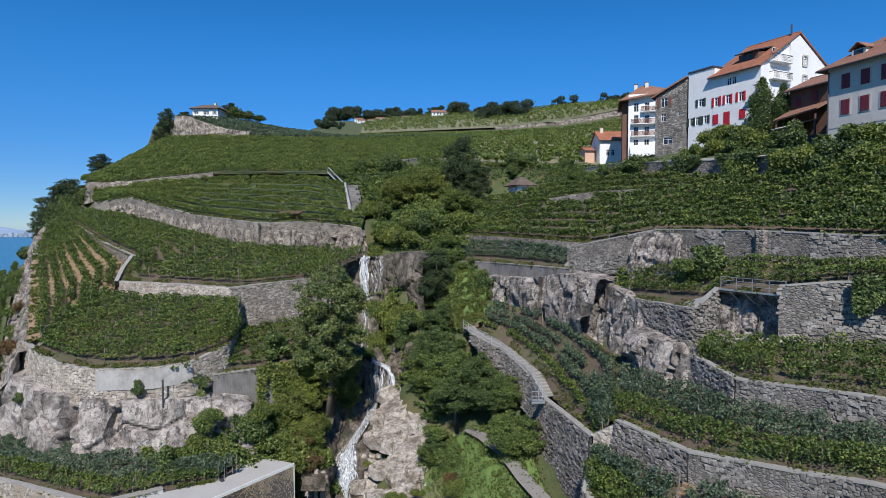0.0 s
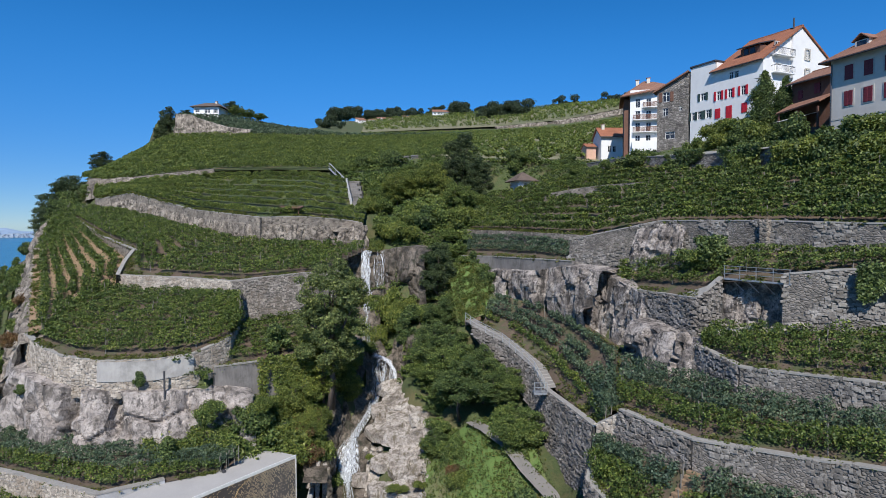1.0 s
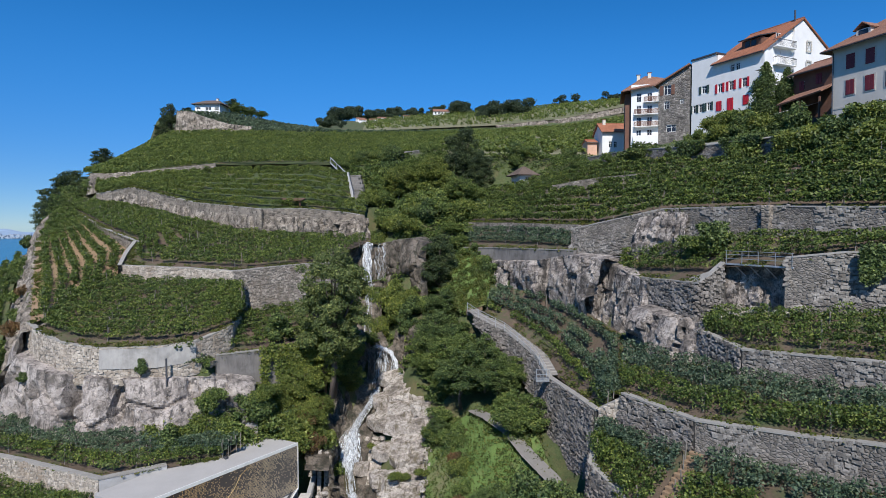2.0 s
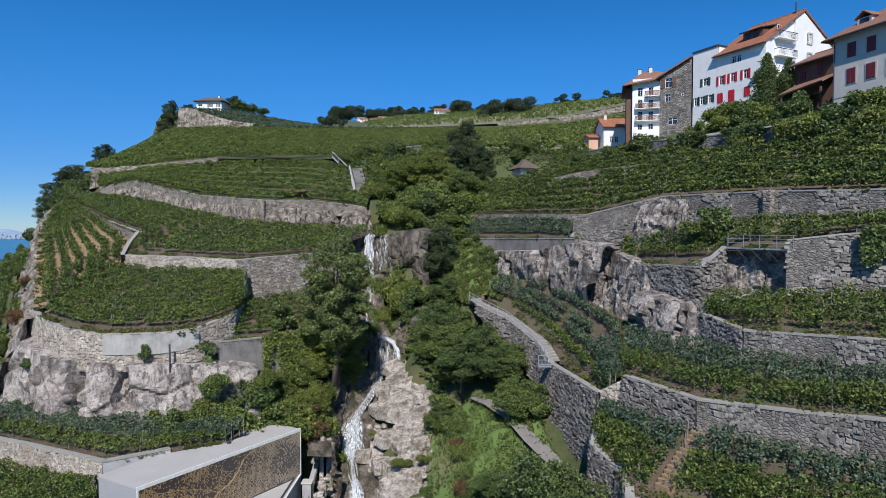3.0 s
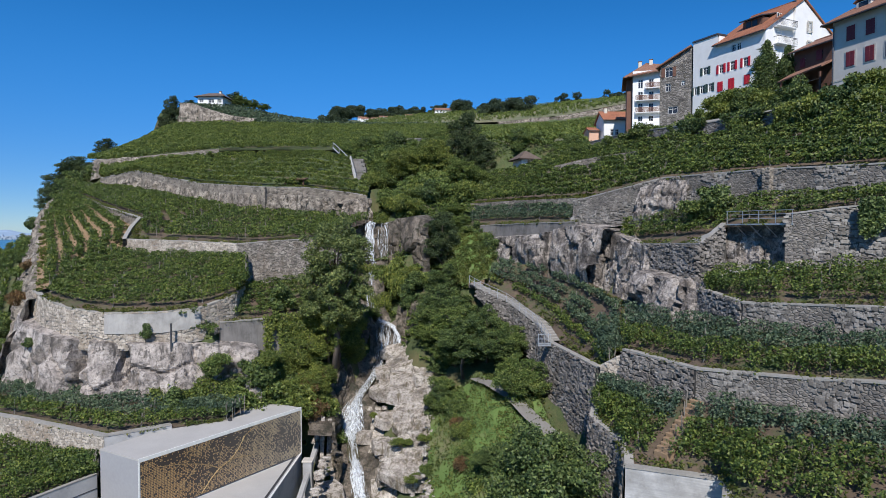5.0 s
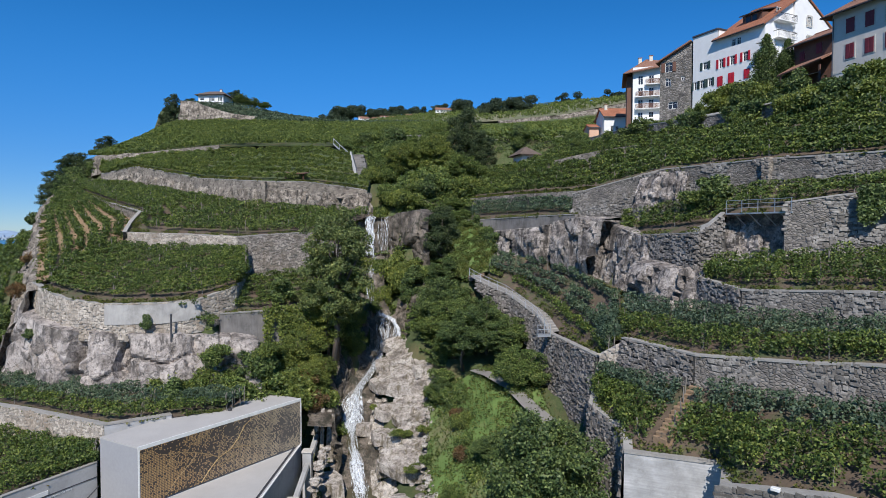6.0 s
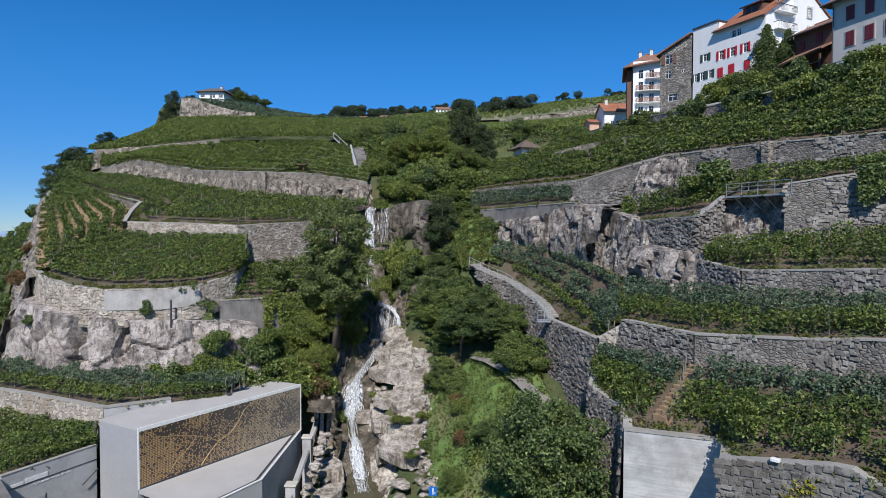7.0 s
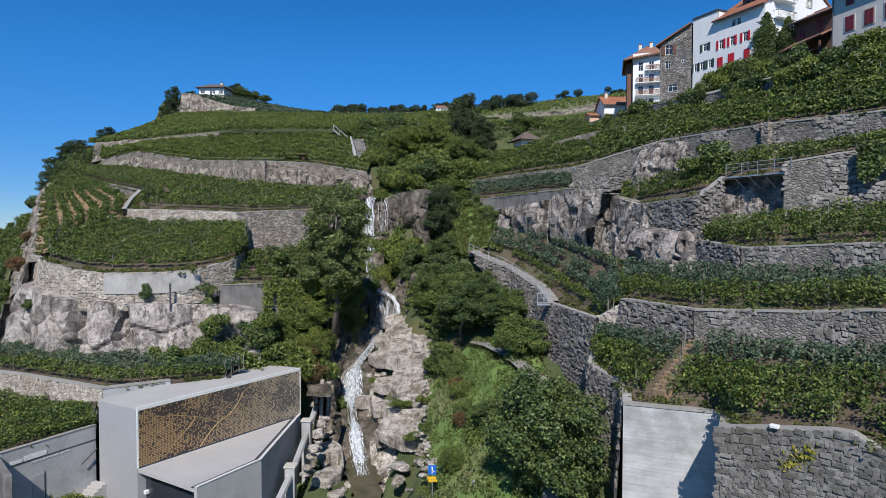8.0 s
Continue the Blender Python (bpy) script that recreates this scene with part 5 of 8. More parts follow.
def broad_tree(seed, h, r, low, n, leaf, mat, label, clumps=46, clump=1.15, lean=0.0, group="trees of the gully"):
    """A broad-leaved tree: tapered trunk, forking limbs and a crown of leafy clumps."""
    rng = np.random.default_rng(seed)
    tree = empty("tree")
    tagged(tree, label, "tree", group)
    clumps, clump = int(clumps * 1.7), clump * 0.8
    c, s = blobs(rng, clumps, (lean, 0, (h + low) / 2), (r * 0.85, r * 0.85, (h - low) / 2 * 0.88), clump)
    c[:, 2] = np.minimum(c[:, 2], h - s * 0.6)
    bm = bmesh.new()
    fork = h * 0.32
    tube(bm, [(0, 0, -0.6), (0.05 * r, 0.03 * r, fork * 0.5), (lean * 0.4, 0.05 * r, fork), (lean * 0.8, 0, h * 0.75)], [0.026 * h, 0.021 * h, 0.017 * h, 0.006 * h], 7)
    for k in rng.choice(clumps, min(clumps, 18), replace=False):
        q = c[k]
        f = rng.uniform(0.5, 1.3) * fork
        mid = (q[0] * 0.45, q[1] * 0.45, f + (q[2] - f) * 0.6)
        tube(bm, [(lean * 0.4 * f / fork, 0, f), mid, tuple(q)], [0.01 * h, 0.007 * h, 0.003 * h], 5)
    part("trunk", bm, M_BARK, tree, smooth=True)
    crown(rng, c, s, n, leaf, mat, tree)
    return tree


def shrub(seed, r, h, n, leaf, mat, label, clumps=16, group="shrubs on the slopes"):
    rng = np.random.default_rng(seed)
    bush = empty("shrub")
    tagged(bush, label, "shrub", group)
    c, s = blobs(rng, clumps, (0, 0, h * 0.45), (r * 0.75, r * 0.75, h * 0.42), r * 0.4)
    c[:, 2] = np.maximum(c[:, 2], 0.15 * h)
    bm = bmesh.new()
    for k in range(7):
        q = c[k]
        tube(bm, [(0.1 * q[0], 0.1 * q[1], -0.4), (0.5 * q[0], 0.5 * q[1], 0.5 * q[2]), tuple(q)], [0.05, 0.035, 0.015], 4)
    part("stems", bm, M_BARK, bush)
    crown(rng, c, s, n, leaf, mat, bush, name="foliage")
    return bush


def cypress(seed, h, r, n, leaf, mat, label):
    rng = np.random.default_rng(seed)
    tree = empty("conifer")
    tagged(tree, label, "tree", "conifers by the white house")
    z = rng.random(70) ** 0.8 * h * 0.97 + 0.3
    rad = r * (1 - z / h) ** 0.7 * (0.75 + 0.3 * rng.random(70))
    a = rng.random(70) * 6.283
    c = np.stack([rad * np.cos(a) * 0.6, rad * np.sin(a) * 0.6, z], 1)
    bm = tube(bmesh.new(), [(0, 0, -0.5), (0.05, 0, h * 0.5), (0, 0, h * 0.95)], [0.16, 0.1, 0.03], 6)
    part("trunk", bm, M_BARK, tree)
    crown(rng, c, 0.25 + rad * 0.55, n, leaf, mat, tree, squash=1.1)
    return tree


def at(proto, x, y, z, scale, turn, tall=1.0):
    own = proto.scale
    return copy_thing(proto, pose(x, y, z, 0, 0, turn) @ Matrix.Diagonal((scale / own.x, scale / own.y, scale * tall / own.z, 1)))


# prototypes stand at their own places
near_tree = broad_tree(21, 11.5, 5.0, 1.0, 22000, 0.25, M_TREE_DARK, "large dark-green leafy tree on the grass", 120, 1.15)
near_tree.matrix_basis = pose(6.9, 42.6, -1.2, 0, 0, 30)
tall_tree = broad_tree(22, 18.5, 5.3, 2.5, 22000, 0.25, M_TREE_SAGE, "tall airy light-green tree beside the falls", 84, 1.2)
tall_tree.matrix_basis = pose(-13.4, 70.4, 8.2, 0, 0, 10)
round_tree = broad_tree(23, 10, 4.2, 1.6, 15000, 0.23, M_TREE, "round green leafy tree in the gully", 120, 0.9)
round_tree.matrix_basis = pose(7.0, 59.4, 5.6, 0, 0, 0) @ Matrix.Diagonal((0.78, 0.78, 0.62, 1))
dark_tree = broad_tree(24, 12, 4.4, 1.8, 14000, 0.26, M_TREE_DARK, "dark-green leafy tree in the gully", 115, 1.0)
dark_tree.matrix_basis = pose(-1.6, 76.6, 8.6, 0, 0, 0) @ Matrix.Diagonal((0.7, 0.7, 0.7, 1))
pale_tree = broad_tree(25, 9, 3.8, 1.2, 12000, 0.23, M_TREE_PALE, "bright yellow-green leafy tree", 100, 0.85)
pale_tree.matrix_basis = pose(-2.2, 113, 32.4, 0, 0, 0)
deep_tree = broad_tree(26, 15, 4.4, 0.8, 17000, 0.26, M_TREE_DEEP, "tall dark-green dense tree above the thicket", 120, 1.05)
deep_tree.matrix_basis = pose(3.4, 125.5, 34, 0, 0, 0)
bush_green = shrub(31, 2.0, 2.3, 2600, 0.22, M_TREE, "rounded mid-green leafy shrub on the bank")
bush_green.matrix_basis = pose(-22.6, 61.4, 5.4)
bush_pale = shrub(32, 2.0, 2.2, 2600, 0.22, M_TREE_PALE, "bright yellow-green bushy shrub on the bank")
bush_pale.matrix_basis = pose(-18.4, 64.5, 6)
bush_dark = shrub(33, 2.0, 2.4, 2600, 0.24, M_TREE_DARK, "dark green dense shrub on the slope")
bush_dark.matrix_basis = pose(-27.2, 58.2, 6)
bush_dry = shrub(34, 1.8, 2.0, 2200, 0.2, M_DRYLEAF, "brownish half-dry shrub on the bank")
bush_dry.matrix_basis = pose(-15.8, 66.5, 5.5)

# trees of the gully: kind, place, size, turn, stretch in height
for proto, x, y, z, s, r, tall in (
    (pale_tree, -15.2, 67, 3.4, 0.62, 40, 1.0), (round_tree, -16.6, 76, 8.6, 0.8, 100, 1.0), (round_tree, -15, 84, 14, 0.72, 200, 0.8),
    (pale_tree, -5.4, 87, 14.5, 0.62, 30, 0.8), (dark_tree, -0.4, 75.5, 8.6, 0.85, 80, 0.85), (dark_tree, 1.6, 68.4, 7.2, 0.78, 170, 0.74), (round_tree, 1.2, 72, 8, 0.9, 250, 0.85),
    (dark_tree, -0.2, 82, 14.2, 0.66, 300, 0.66), (pale_tree, 3.6, 93, 20.8, 0.6, 60, 0.42), (dark_tree, 5.6, 66.6, 8.6, 0.55, 20, 0.62), (round_tree, -2.4, 127, 36, 0.9, 30, 1.1),
    (deep_tree, 7, 123.4, 33.4, 0.78, 210, 0.9), (deep_tree, -0.9, 88.5, 17.2, 0.78, 70, 0.85), (pale_tree, -8.5, 111.5, 32.2, 0.95, 140, 0.85), (round_tree, -9.4, 116.5, 33, 0.6, 30, 0.7), (round_tree, 2.6, 108, 30, 0.9, 80, 0.8),
    (round_tree, -5.8, 117, 34, 1.0, 10, 0.8), (round_tree, 5.4, 112, 30, 0.8, 300, 0.7), (dark_tree, -4, 104, 28.2, 0.5, 130, 0.6), (dark_tree, 20.5, 138, 40.6, 0.6, 10, 0.5), (dark_tree, 15.6, 136, 39.6, 0.6, 60, 0.5),
    (dark_tree, 25, 136, 41, 0.5, 200, 0.5), (round_tree, 1, 101, 26, 0.5, 10, 0.5), (round_tree, -10.5, 101.2, 27.4, 0.45, 70, 0.5), (dark_tree, 8.6, 46.8, 2.8, 0.45, 70, 0.6),
    (pale_tree, -12.4, 76.6, 6, 0.62, 10, 0.9), (round_tree, -10.8, 83.2, 11, 0.4, 10, 0.6), (pale_tree, -12.8, 80.4, 9, 0.6, 200, 0.75), (pale_tree, -14, 77, 8.4, 0.8, 60, 0.9), (round_tree, -6.8, 86.6, 14, 0.5, 90, 0.6), (round_tree, -19, 72.5, 8.6, 0.7, 222, 0.8), (pale_tree, -20.6, 66.4, 5.4, 0.7, 300, 0.85), (round_tree, -23.6, 63.2, 5.2, 0.55, 10, 0.75),
    (pale_tree, -19.2, 66.6, 5, 0.66, 50, 0.9), (pale_tree, -16.8, 68.6, 5.6, 0.75, 140, 1.0), (pale_tree, -14.4, 71.6, 8, 0.8, 230, 1.1), (round_tree, -13.6, 74, 7.4, 0.66, 320, 1.0), (pale_tree, -12.6, 78.8, 9.4, 0.55, 20, 0.8), (pale_tree, -14.8, 70, 4.6, 0.55, 80, 0.8), (pale_tree, -17, 64.6, 4.4, 0.5, 190, 0.7),
    (round_tree, -2.6, 75, 8.6, 0.6, 15, 0.7), (round_tree, 0.8, 70.6, 7.4, 0.7, 190, 0.6), (dark_tree, 4.4, 70.2, 8.4, 0.62, 280, 0.95), (round_tree, 6.9, 67.2, 8.6, 0.55, 20, 0.95), (pale_tree, -4.8, 92.4, 19, 0.6, 5, 0.5), (dark_tree, -1.8, 92, 20, 0.75, 95, 0.7), (round_tree, 2.4, 96, 23.4, 0.6, 185, 0.5),
    (round_tree, -15.6, 90, 17.5, 0.7, 40, 0.75), (dark_tree, -1.2, 66.2, 3.4, 0.4, 61, 0.7), (dark_tree, 3.4, 51.2, 3.0, 0.42, 163, 0.42)):
    at(proto, x, y, z, s, r, tall)
# trees at the left edge and on the crest
for proto, x, y, z, s, r, tall in (
    (deep_tree, -106.5, 189, 44.6, 0.9, 0, 0.75), (deep_tree, -81, 136, 31, 0.95, 40, 0.75), (deep_tree, -84.4, 137, 29.5, 1.15, 100, 0.85), (deep_tree, -88.4, 138, 27, 1.1, 10, 0.85), (deep_tree, -86.5, 133, 25, 0.9, 190, 0.8), (round_tree, -77, 134, 33, 0.8, 200, 0.75), (deep_tree, -86, 138, 24, 0.9, 260, 0.7), (round_tree, -80, 131.5, 29, 0.8, 20, 0.7),
    (deep_tree, -98.2, 217, 59.5, 0.85, 0, 1.25), (deep_tree, -98.6, 212, 55.5, 0.7, 66, 1.1), (round_tree, -102, 210, 52.5, 0.7, 0, 0.6), (round_tree, -100, 203, 50.5, 0.6, 0, 0.5), (deep_tree, -100.4, 222, 60.5, 0.8, 90, 0.95), (deep_tree, -97.4, 231, 69.4, 0.6, 50, 0.55), (deep_tree, -83, 238, 69.6, 0.8, 20, 0.9), (round_tree, -79, 233, 69.4, 0.8, 120, 0.8),
    (round_tree, -75, 235, 69.2, 0.8, 190, 0.65), (round_tree, -71, 236, 69.2, 0.7, 290, 0.55)):
    if proto is deep_tree:
        tall *= 0.8
    tagged(at(proto, x, y, z, s, r, tall), group="trees on the ridge")
# shrubs on the rock edge
for proto, x, y, z, k, r in ((bush_dry, -50.6, 70.2, 15.2, 0.8, 10), (bush_green, -54, 76.5, 15.6, 0.9, 60), (bush_dry, -57.6, 82.4, 18, 0.9, 200), (bush_green, -60.4, 85.4, 16.5, 1.1, 130), (bush_dark, -64.6, 93, 19, 1.0, 80), (bush_green, -70, 101, 20.4, 1.2, 20),
                             (bush_dark, -76, 111.4, 23.6, 1.1, 300), (bush_green, -48.8, 66.4, 10.4, 0.7, 250), (bush_green, -52.4, 68.8, 9.4, 0.9, 330), (bush_dark, -44.6, 63.0, 11.4, 0.45, 30), (bush_green, -24, 61.8, 9.2, 0.9, 10), (bush_dark, -20.6, 62.6, 7.2, 1.3, 75), (bush_pale, -19.4, 63.6, 9.2, 0.9, 75)):
    at(proto, x, y, z, k, r)
for proto, x, y, z, k, r in ((bush_green, -21.4, 83.4, 15.5, 1.4, 20), (bush_dark, -20.4, 80.6, 14, 1.3, 140), (bush_green, -20.6, 86, 17.6, 1.3, 250), (bush_green, -19.6, 88.6, 19.4, 1.2, 70), (bush_pale, -2.6, 62.4, 1.7, 0.4, 0), (bush_green, -2.2, 57.4, 0.3, 0.45, 60), (bush_pale, -8.4, 69, 1.9, 0.4, 300)):
    at(proto, x, y, z, k, r)
for proto, x, y, z, k, r in ((bush_green, -20.2, 63.4, 5.0, 1.5, 10), (bush_dark, -18.2, 65, 4.6, 1.4, 100), (bush_green, -22.8, 61.8, 5.6, 1.2, 200), (bush_pale, -16.8, 66, 4.4, 1.5, 300), (bush_green, -19.2, 62.4, 3.4, 1.4, 50), (bush_pale, -17.4, 63.6, 3.2, 1.3, 150), (bush_dark, -24.8, 61.4, 6, 1.0, 40),
                             (bush_dark, 24.6, 57.2, 25.2, 1.25, 0), (bush_dark, 25.4, 58.4, 25.4, 1.1, 80), (bush_green, 23.6, 58.4, 25.0, 0.9, 160), (bush_dark, 43.6, 67.5, 35.6, 2.0, 20), (bush_dark, 44.8, 66.4, 36.4, 1.9, 120), (bush_green, 42.4, 68.6, 35.4, 1.5, 260), (bush_green, 41.2, 82, 37.6, 1.3, 220), (bush_pale, 42.6, 91, 42.2, 1.2, 20), (bush_pale, 41.8, 94.5, 42.6, 1.3, 120), (bush_green, 43.2, 88, 41.8, 1.3, 220)):
    at(proto, x, y, z, k, r)
for proto, x, y, z, k, r, tall in ((bush_pale, -12.6, 90.6, 16.4, 1.0, 0, 1.3), (bush_green, -10.0, 89.4, 15.8, 0.8, 60, 1.4), (bush_green, -12.4, 86.4, 13.6, 0.8, 120, 1.4), (bush_pale, -9.6, 85.6, 12.4, 0.8, 200, 1.5), (bush_pale, -7.6, 88.5, 14.6, 1.3, 250, 1.6), (bush_pale, -6.2, 86.4, 13.6, 1.2, 20, 1.6), (bush_pale, -8.2, 91.4, 16.4, 1.0, 90, 1.6), (bush_green, -10.8, 92.4, 16.8, 0.7, 10, 1.2), (bush_green, -11.8, 83.6, 10.6, 0.9, 300, 1.3)):
    at(proto, x, y, z, k, r, tall)
for k in range(15):
    x, y = 0.4 + 2.6 * ((k * 0.618) % 1), 52.5 + 0.85 * k
    at((bush_green, bush_pale, bush_dry, bush_dark)[(k * 7) % 4], x, y, ground_height(x, y) + 0.1, 0.42 + 0.3 * ((k * 0.37) % 1), 77 * k, 1.0 + 0.3 * ((k * 0.53) % 1))
for proto, x, y, z, k, r in ((bush_pale, -29.3, 47.2, -3.2, 0.9, 0), (bush_green, -28.0, 46.4, -3.6, 0.8, 90), (bush_dark, -1.4, 71.6, 6.6, 0.9, 30), (bush_green, -0.8, 68.6, 5.2, 0.9, 200), (bush_pale, -1.2, 65.8, 3.9, 0.8, 300), (bush_dry, -14.8, 65.2, 3.6, 1.0, 20), (bush_dry, -15.6, 68.2, 6.2, 1.1, 140), (bush_pale, -14.2, 66.6, 3.4, 1.1, 250)):
    at(proto, x, y, z, k, r)
brng = np.random.default_rng(77)
# undergrowth: stretches of the banks with their shrubs
THICKET = {}
for protos, (x0, y0), (x1, y1), wide, n, smin, smax in (
    ((bush_green, bush_dark, bush_pale), (-28, 59), (-17.5, 63.5), 1.6, 16, 0.7, 1.25), ((bush_green, bush_pale, bush_dry), (-18, 64), (-14.6, 70), 1.8, 14, 0.7, 1.2), ((bush_green, bush_dark), (-19, 70), (-15, 82), 1.8, 16, 0.8, 1.4),
    ((bush_green, bush_pale), (-15, 84), (-14, 93), 1.5, 10, 0.7, 1.2), ((bush_dark, bush_green), (-6, 86), (0, 76), 1.6, 12, 0.7, 1.2), ((bush_green, bush_pale, bush_dark), (-0.6, 71), (0.2, 62), 1.2, 10, 0.5, 0.95),
    ((bush_green, bush_dark), (3.4, 52.5), (6.4, 49), 1.2, 7, 0.6, 1.0), ((bush_dark, bush_green), (6, 66), (8.4, 60), 1.0, 6, 0.6, 0.9), ((bush_green, bush_pale), (1.2, 80), (1.4, 90), 0.8, 9, 0.5, 0.9), ((bush_green, bush_dark, bush_pale), (-14, 102), (-2, 104), 2.5, 16, 0.8, 1.5), ((bush_green, bush_dark, bush_pale), (-12.6, 107), (-12, 136), 1.6, 18, 0.8, 1.4), ((bush_green, bush_dark), (-22, 127), (-15, 137), 1.4, 10, 0.7, 1.1),
    ((bush_green, bush_dark), (-14, 118), (4, 121), 4, 22, 1.0, 1.9), ((bush_green, bush_pale, bush_green), (-10, 106), (5, 107.5), 1.6, 22, 1.1, 1.8), ((bush_green, bush_pale), (-8, 113), (6, 114), 1.6, 16, 1.2, 2.0), ((bush_green, bush_dark), (2, 104), (8, 116), 2.5, 14, 0.9, 1.6), ((bush_dark, bush_green), (14, 134), (28, 134), 2, 10, 0.8, 1.2),
    ((bush_dark, bush_green, bush_pale), (43, 57), (41.5, 68), 1.6, 14, 0.9, 1.7), ((bush_green, bush_pale, bush_dark), (43.5, 72), (40.5, 92), 2.0, 24, 0.8, 1.5),
    ((bush_green, bush_dark), (37, 92), (24, 120), 2.0, 18, 0.8, 1.5), ((bush_dark, bush_green), (46, 50), (50, 60), 1.5, 8, 0.8, 1.4), ((bush_dark,), (-82, 129), (-88, 136), 2, 9, 1.0, 1.8), ((bush_dark, bush_green), (-53, 67), (-82, 112), 3.0, 26, 0.6, 1.2),
    ((bush_green, bush_dark), (10, 47.5), (10.8, 43), 0.8, 5, 0.6, 0.9), ((bush_green,), (27.2, 61.2), (25.6, 62.4), 0.8, 3, 0.9, 1.1), ((bush_green, bush_dark), (6.6, 83.5), (3, 93), 1.0, 9, 0.6, 1.0), ((bush_dark, bush_green), (-22.5, 60.8), (-19.6, 61.4), 0.6, 5, 1.2, 1.6)):
    for _ in range(n):
        k, o = brng.random(), brng.normal() * wide * 0.6
        dx, dy = x1 - x0, y1 - y0
        d = math.hypot(dx, dy)
        x, y = x0 + dx * k - dy / d * o, y0 + dy * k + dx / d * o
        proto, size_, turn_, tall_ = protos[brng.integers(len(protos))], smin + (smax - smin) * brng.random(), 360 * brng.random(), 0.8 + 0.5 * brng.random()
        if y > 98:  # far thickets, where no shrub can be told from the next
            THICKET.setdefault(proto.name, []).append(pose(x, y, ground_height(x, y) - 0.3, 0, 0, turn_) @ Matrix.Diagonal((size_, size_, size_ * tall_, 1)))
        else:
            at(proto, x, y, ground_height(x, y) - 0.3, size_, turn_, tall_)
for key, places in THICKET.items():
    leafy = next(c for c in bpy.data.objects[key].children if c.name.startswith("foliage")).data
    co = np.zeros(3 * len(leafy.vertices), np.float32)
    leafy.vertices.foreach_get("co", co)
    co = np.concatenate([co.reshape(-1, 3) @ np.array(m.to_3x3()).T + np.array(m.translation) for m in places])
    me = bpy.data.meshes.new("thicket")
    n = len(co) // 3
    me.vertices.add(3 * n)
    me.vertices.foreach_set("co", co.astype(np.float32).ravel())
    me.loops.add(3 * n)
    me.loops.foreach_set("vertex_index", np.arange(3 * n, dtype=np.int32))
    me.polygons.add(n)
    me.polygons.foreach_set("loop_start", np.arange(0, 3 * n, 3, dtype=np.int32))
    me.update(calc_edges=True)
    tagged(mesh_obj("thicket", me, leafy.materials[0]), "dense leafy thicket on the upper slopes", "thicket", kind="stuff")

# low undergrowth of ivy, bramble and weeds on the banks
def undergrowth(corners, n, leaf, mat, label, high=0.7):
    """Leaves strewn over the ground inside a plan rectangle of four corners, in clumps."""
    (xa, ya), (xb, yb), (xc, yc), (xd, yd) = corners
    n, leaf = int(n * 1.5), leaf * 0.8
    u, v = brng.random(n), brng.random(n)
    x = (xa * (1 - u) + xb * u) * (1 - v) + (xd * (1 - u) + xc * u) * v
    y = (ya * (1 - u) + yb * u) * (1 - v) + (yd * (1 - u) + yc * u) * v
    cell = {}
    places = []
    for a, b in zip(x, y):
        key = (round(a * 1.5), round(b * 1.5))
        if key not in cell:
            cell[key] = ground_height(a, b)
        lump = noise.noise((a * 0.6, b * 0.6, 7.0)) + 0.5 * noise.noise((a * 1.9, b * 1.9, 2.0))
        if lump > -0.45:
            places.append((a, b, cell[key] - 0.35 + 0.35 * rough(a, b, 3.5) + high * (0.4 + lump) * brng.random() + 0.1))
    tagged(mesh_obj("undergrowth", leaf_mesh("undergrowth", np.array(places), leaf, 0.8, 0.4, brng), mat), label, "undergrowth", kind="stuff")


undergrowth(((-30, 60), (-12.6, 56), (-12.2, 98), (-20, 100)), 42000, 0.26, M_TREE, "tangled green undergrowth on the stream bank")
undergrowth(((-14, 82), (-6, 80), (-5, 98), (-14, 98)), 9000, 0.26, M_TREE, "green growth round the falling water")
undergrowth(((-7, 79), (1.4, 70), (6, 100), (-6, 100)), 22000, 0.27, M_TREE, "tangled green undergrowth beside the gorge")
undergrowth(((-4, 77), (1.5, 73), (2, 62), (-2.4, 63)), 9000, 0.26, M_TREE, "tangled green growth above the sandstone slabs", 0.9)
undergrowth(((-12, 100), (14, 98), (34, 140), (-9, 140)), 46000, 0.36, M_TREE, "tangled green thicket above the falls", 1.0)
undergrowth(((-26, 125), (-9, 104), (-4, 140), (-18, 137)), 16000, 0.34, M_TREE, "tangled green growth beside the stepped channel", 0.8)
undergrowth(((-74, 60), (-48, 60), (-80, 116), (-92, 116)), 20000, 0.4, M_TREE_DARK, "green scrub on the lakeward slope", 0.9)
undergrowth(((32, 88), (60, 88), (62, 128), (28, 132)), 20000, 0.34, M_TREE, "overgrown garden greenery under the houses", 0.9)
undergrowth(((42, 46), (62, 46), (58, 88), (39, 88)), 24000, 0.3, M_TREE, "overgrown garden greenery beside the wall", 0.9)
undergrowth(((-2, 66), (-0.4, 66), (1.5, 38), (-3, 38)), 5000, 0.16, M_TREE_PALE, "long grass tufts along the bank", 0.4)
undergrowth(((2.8, 53.5), (6, 53.5), (6.5, 48), (2.8, 48)), 5000, 0.2, M_TREE, "weedy scrub on the grass bank", 0.8)


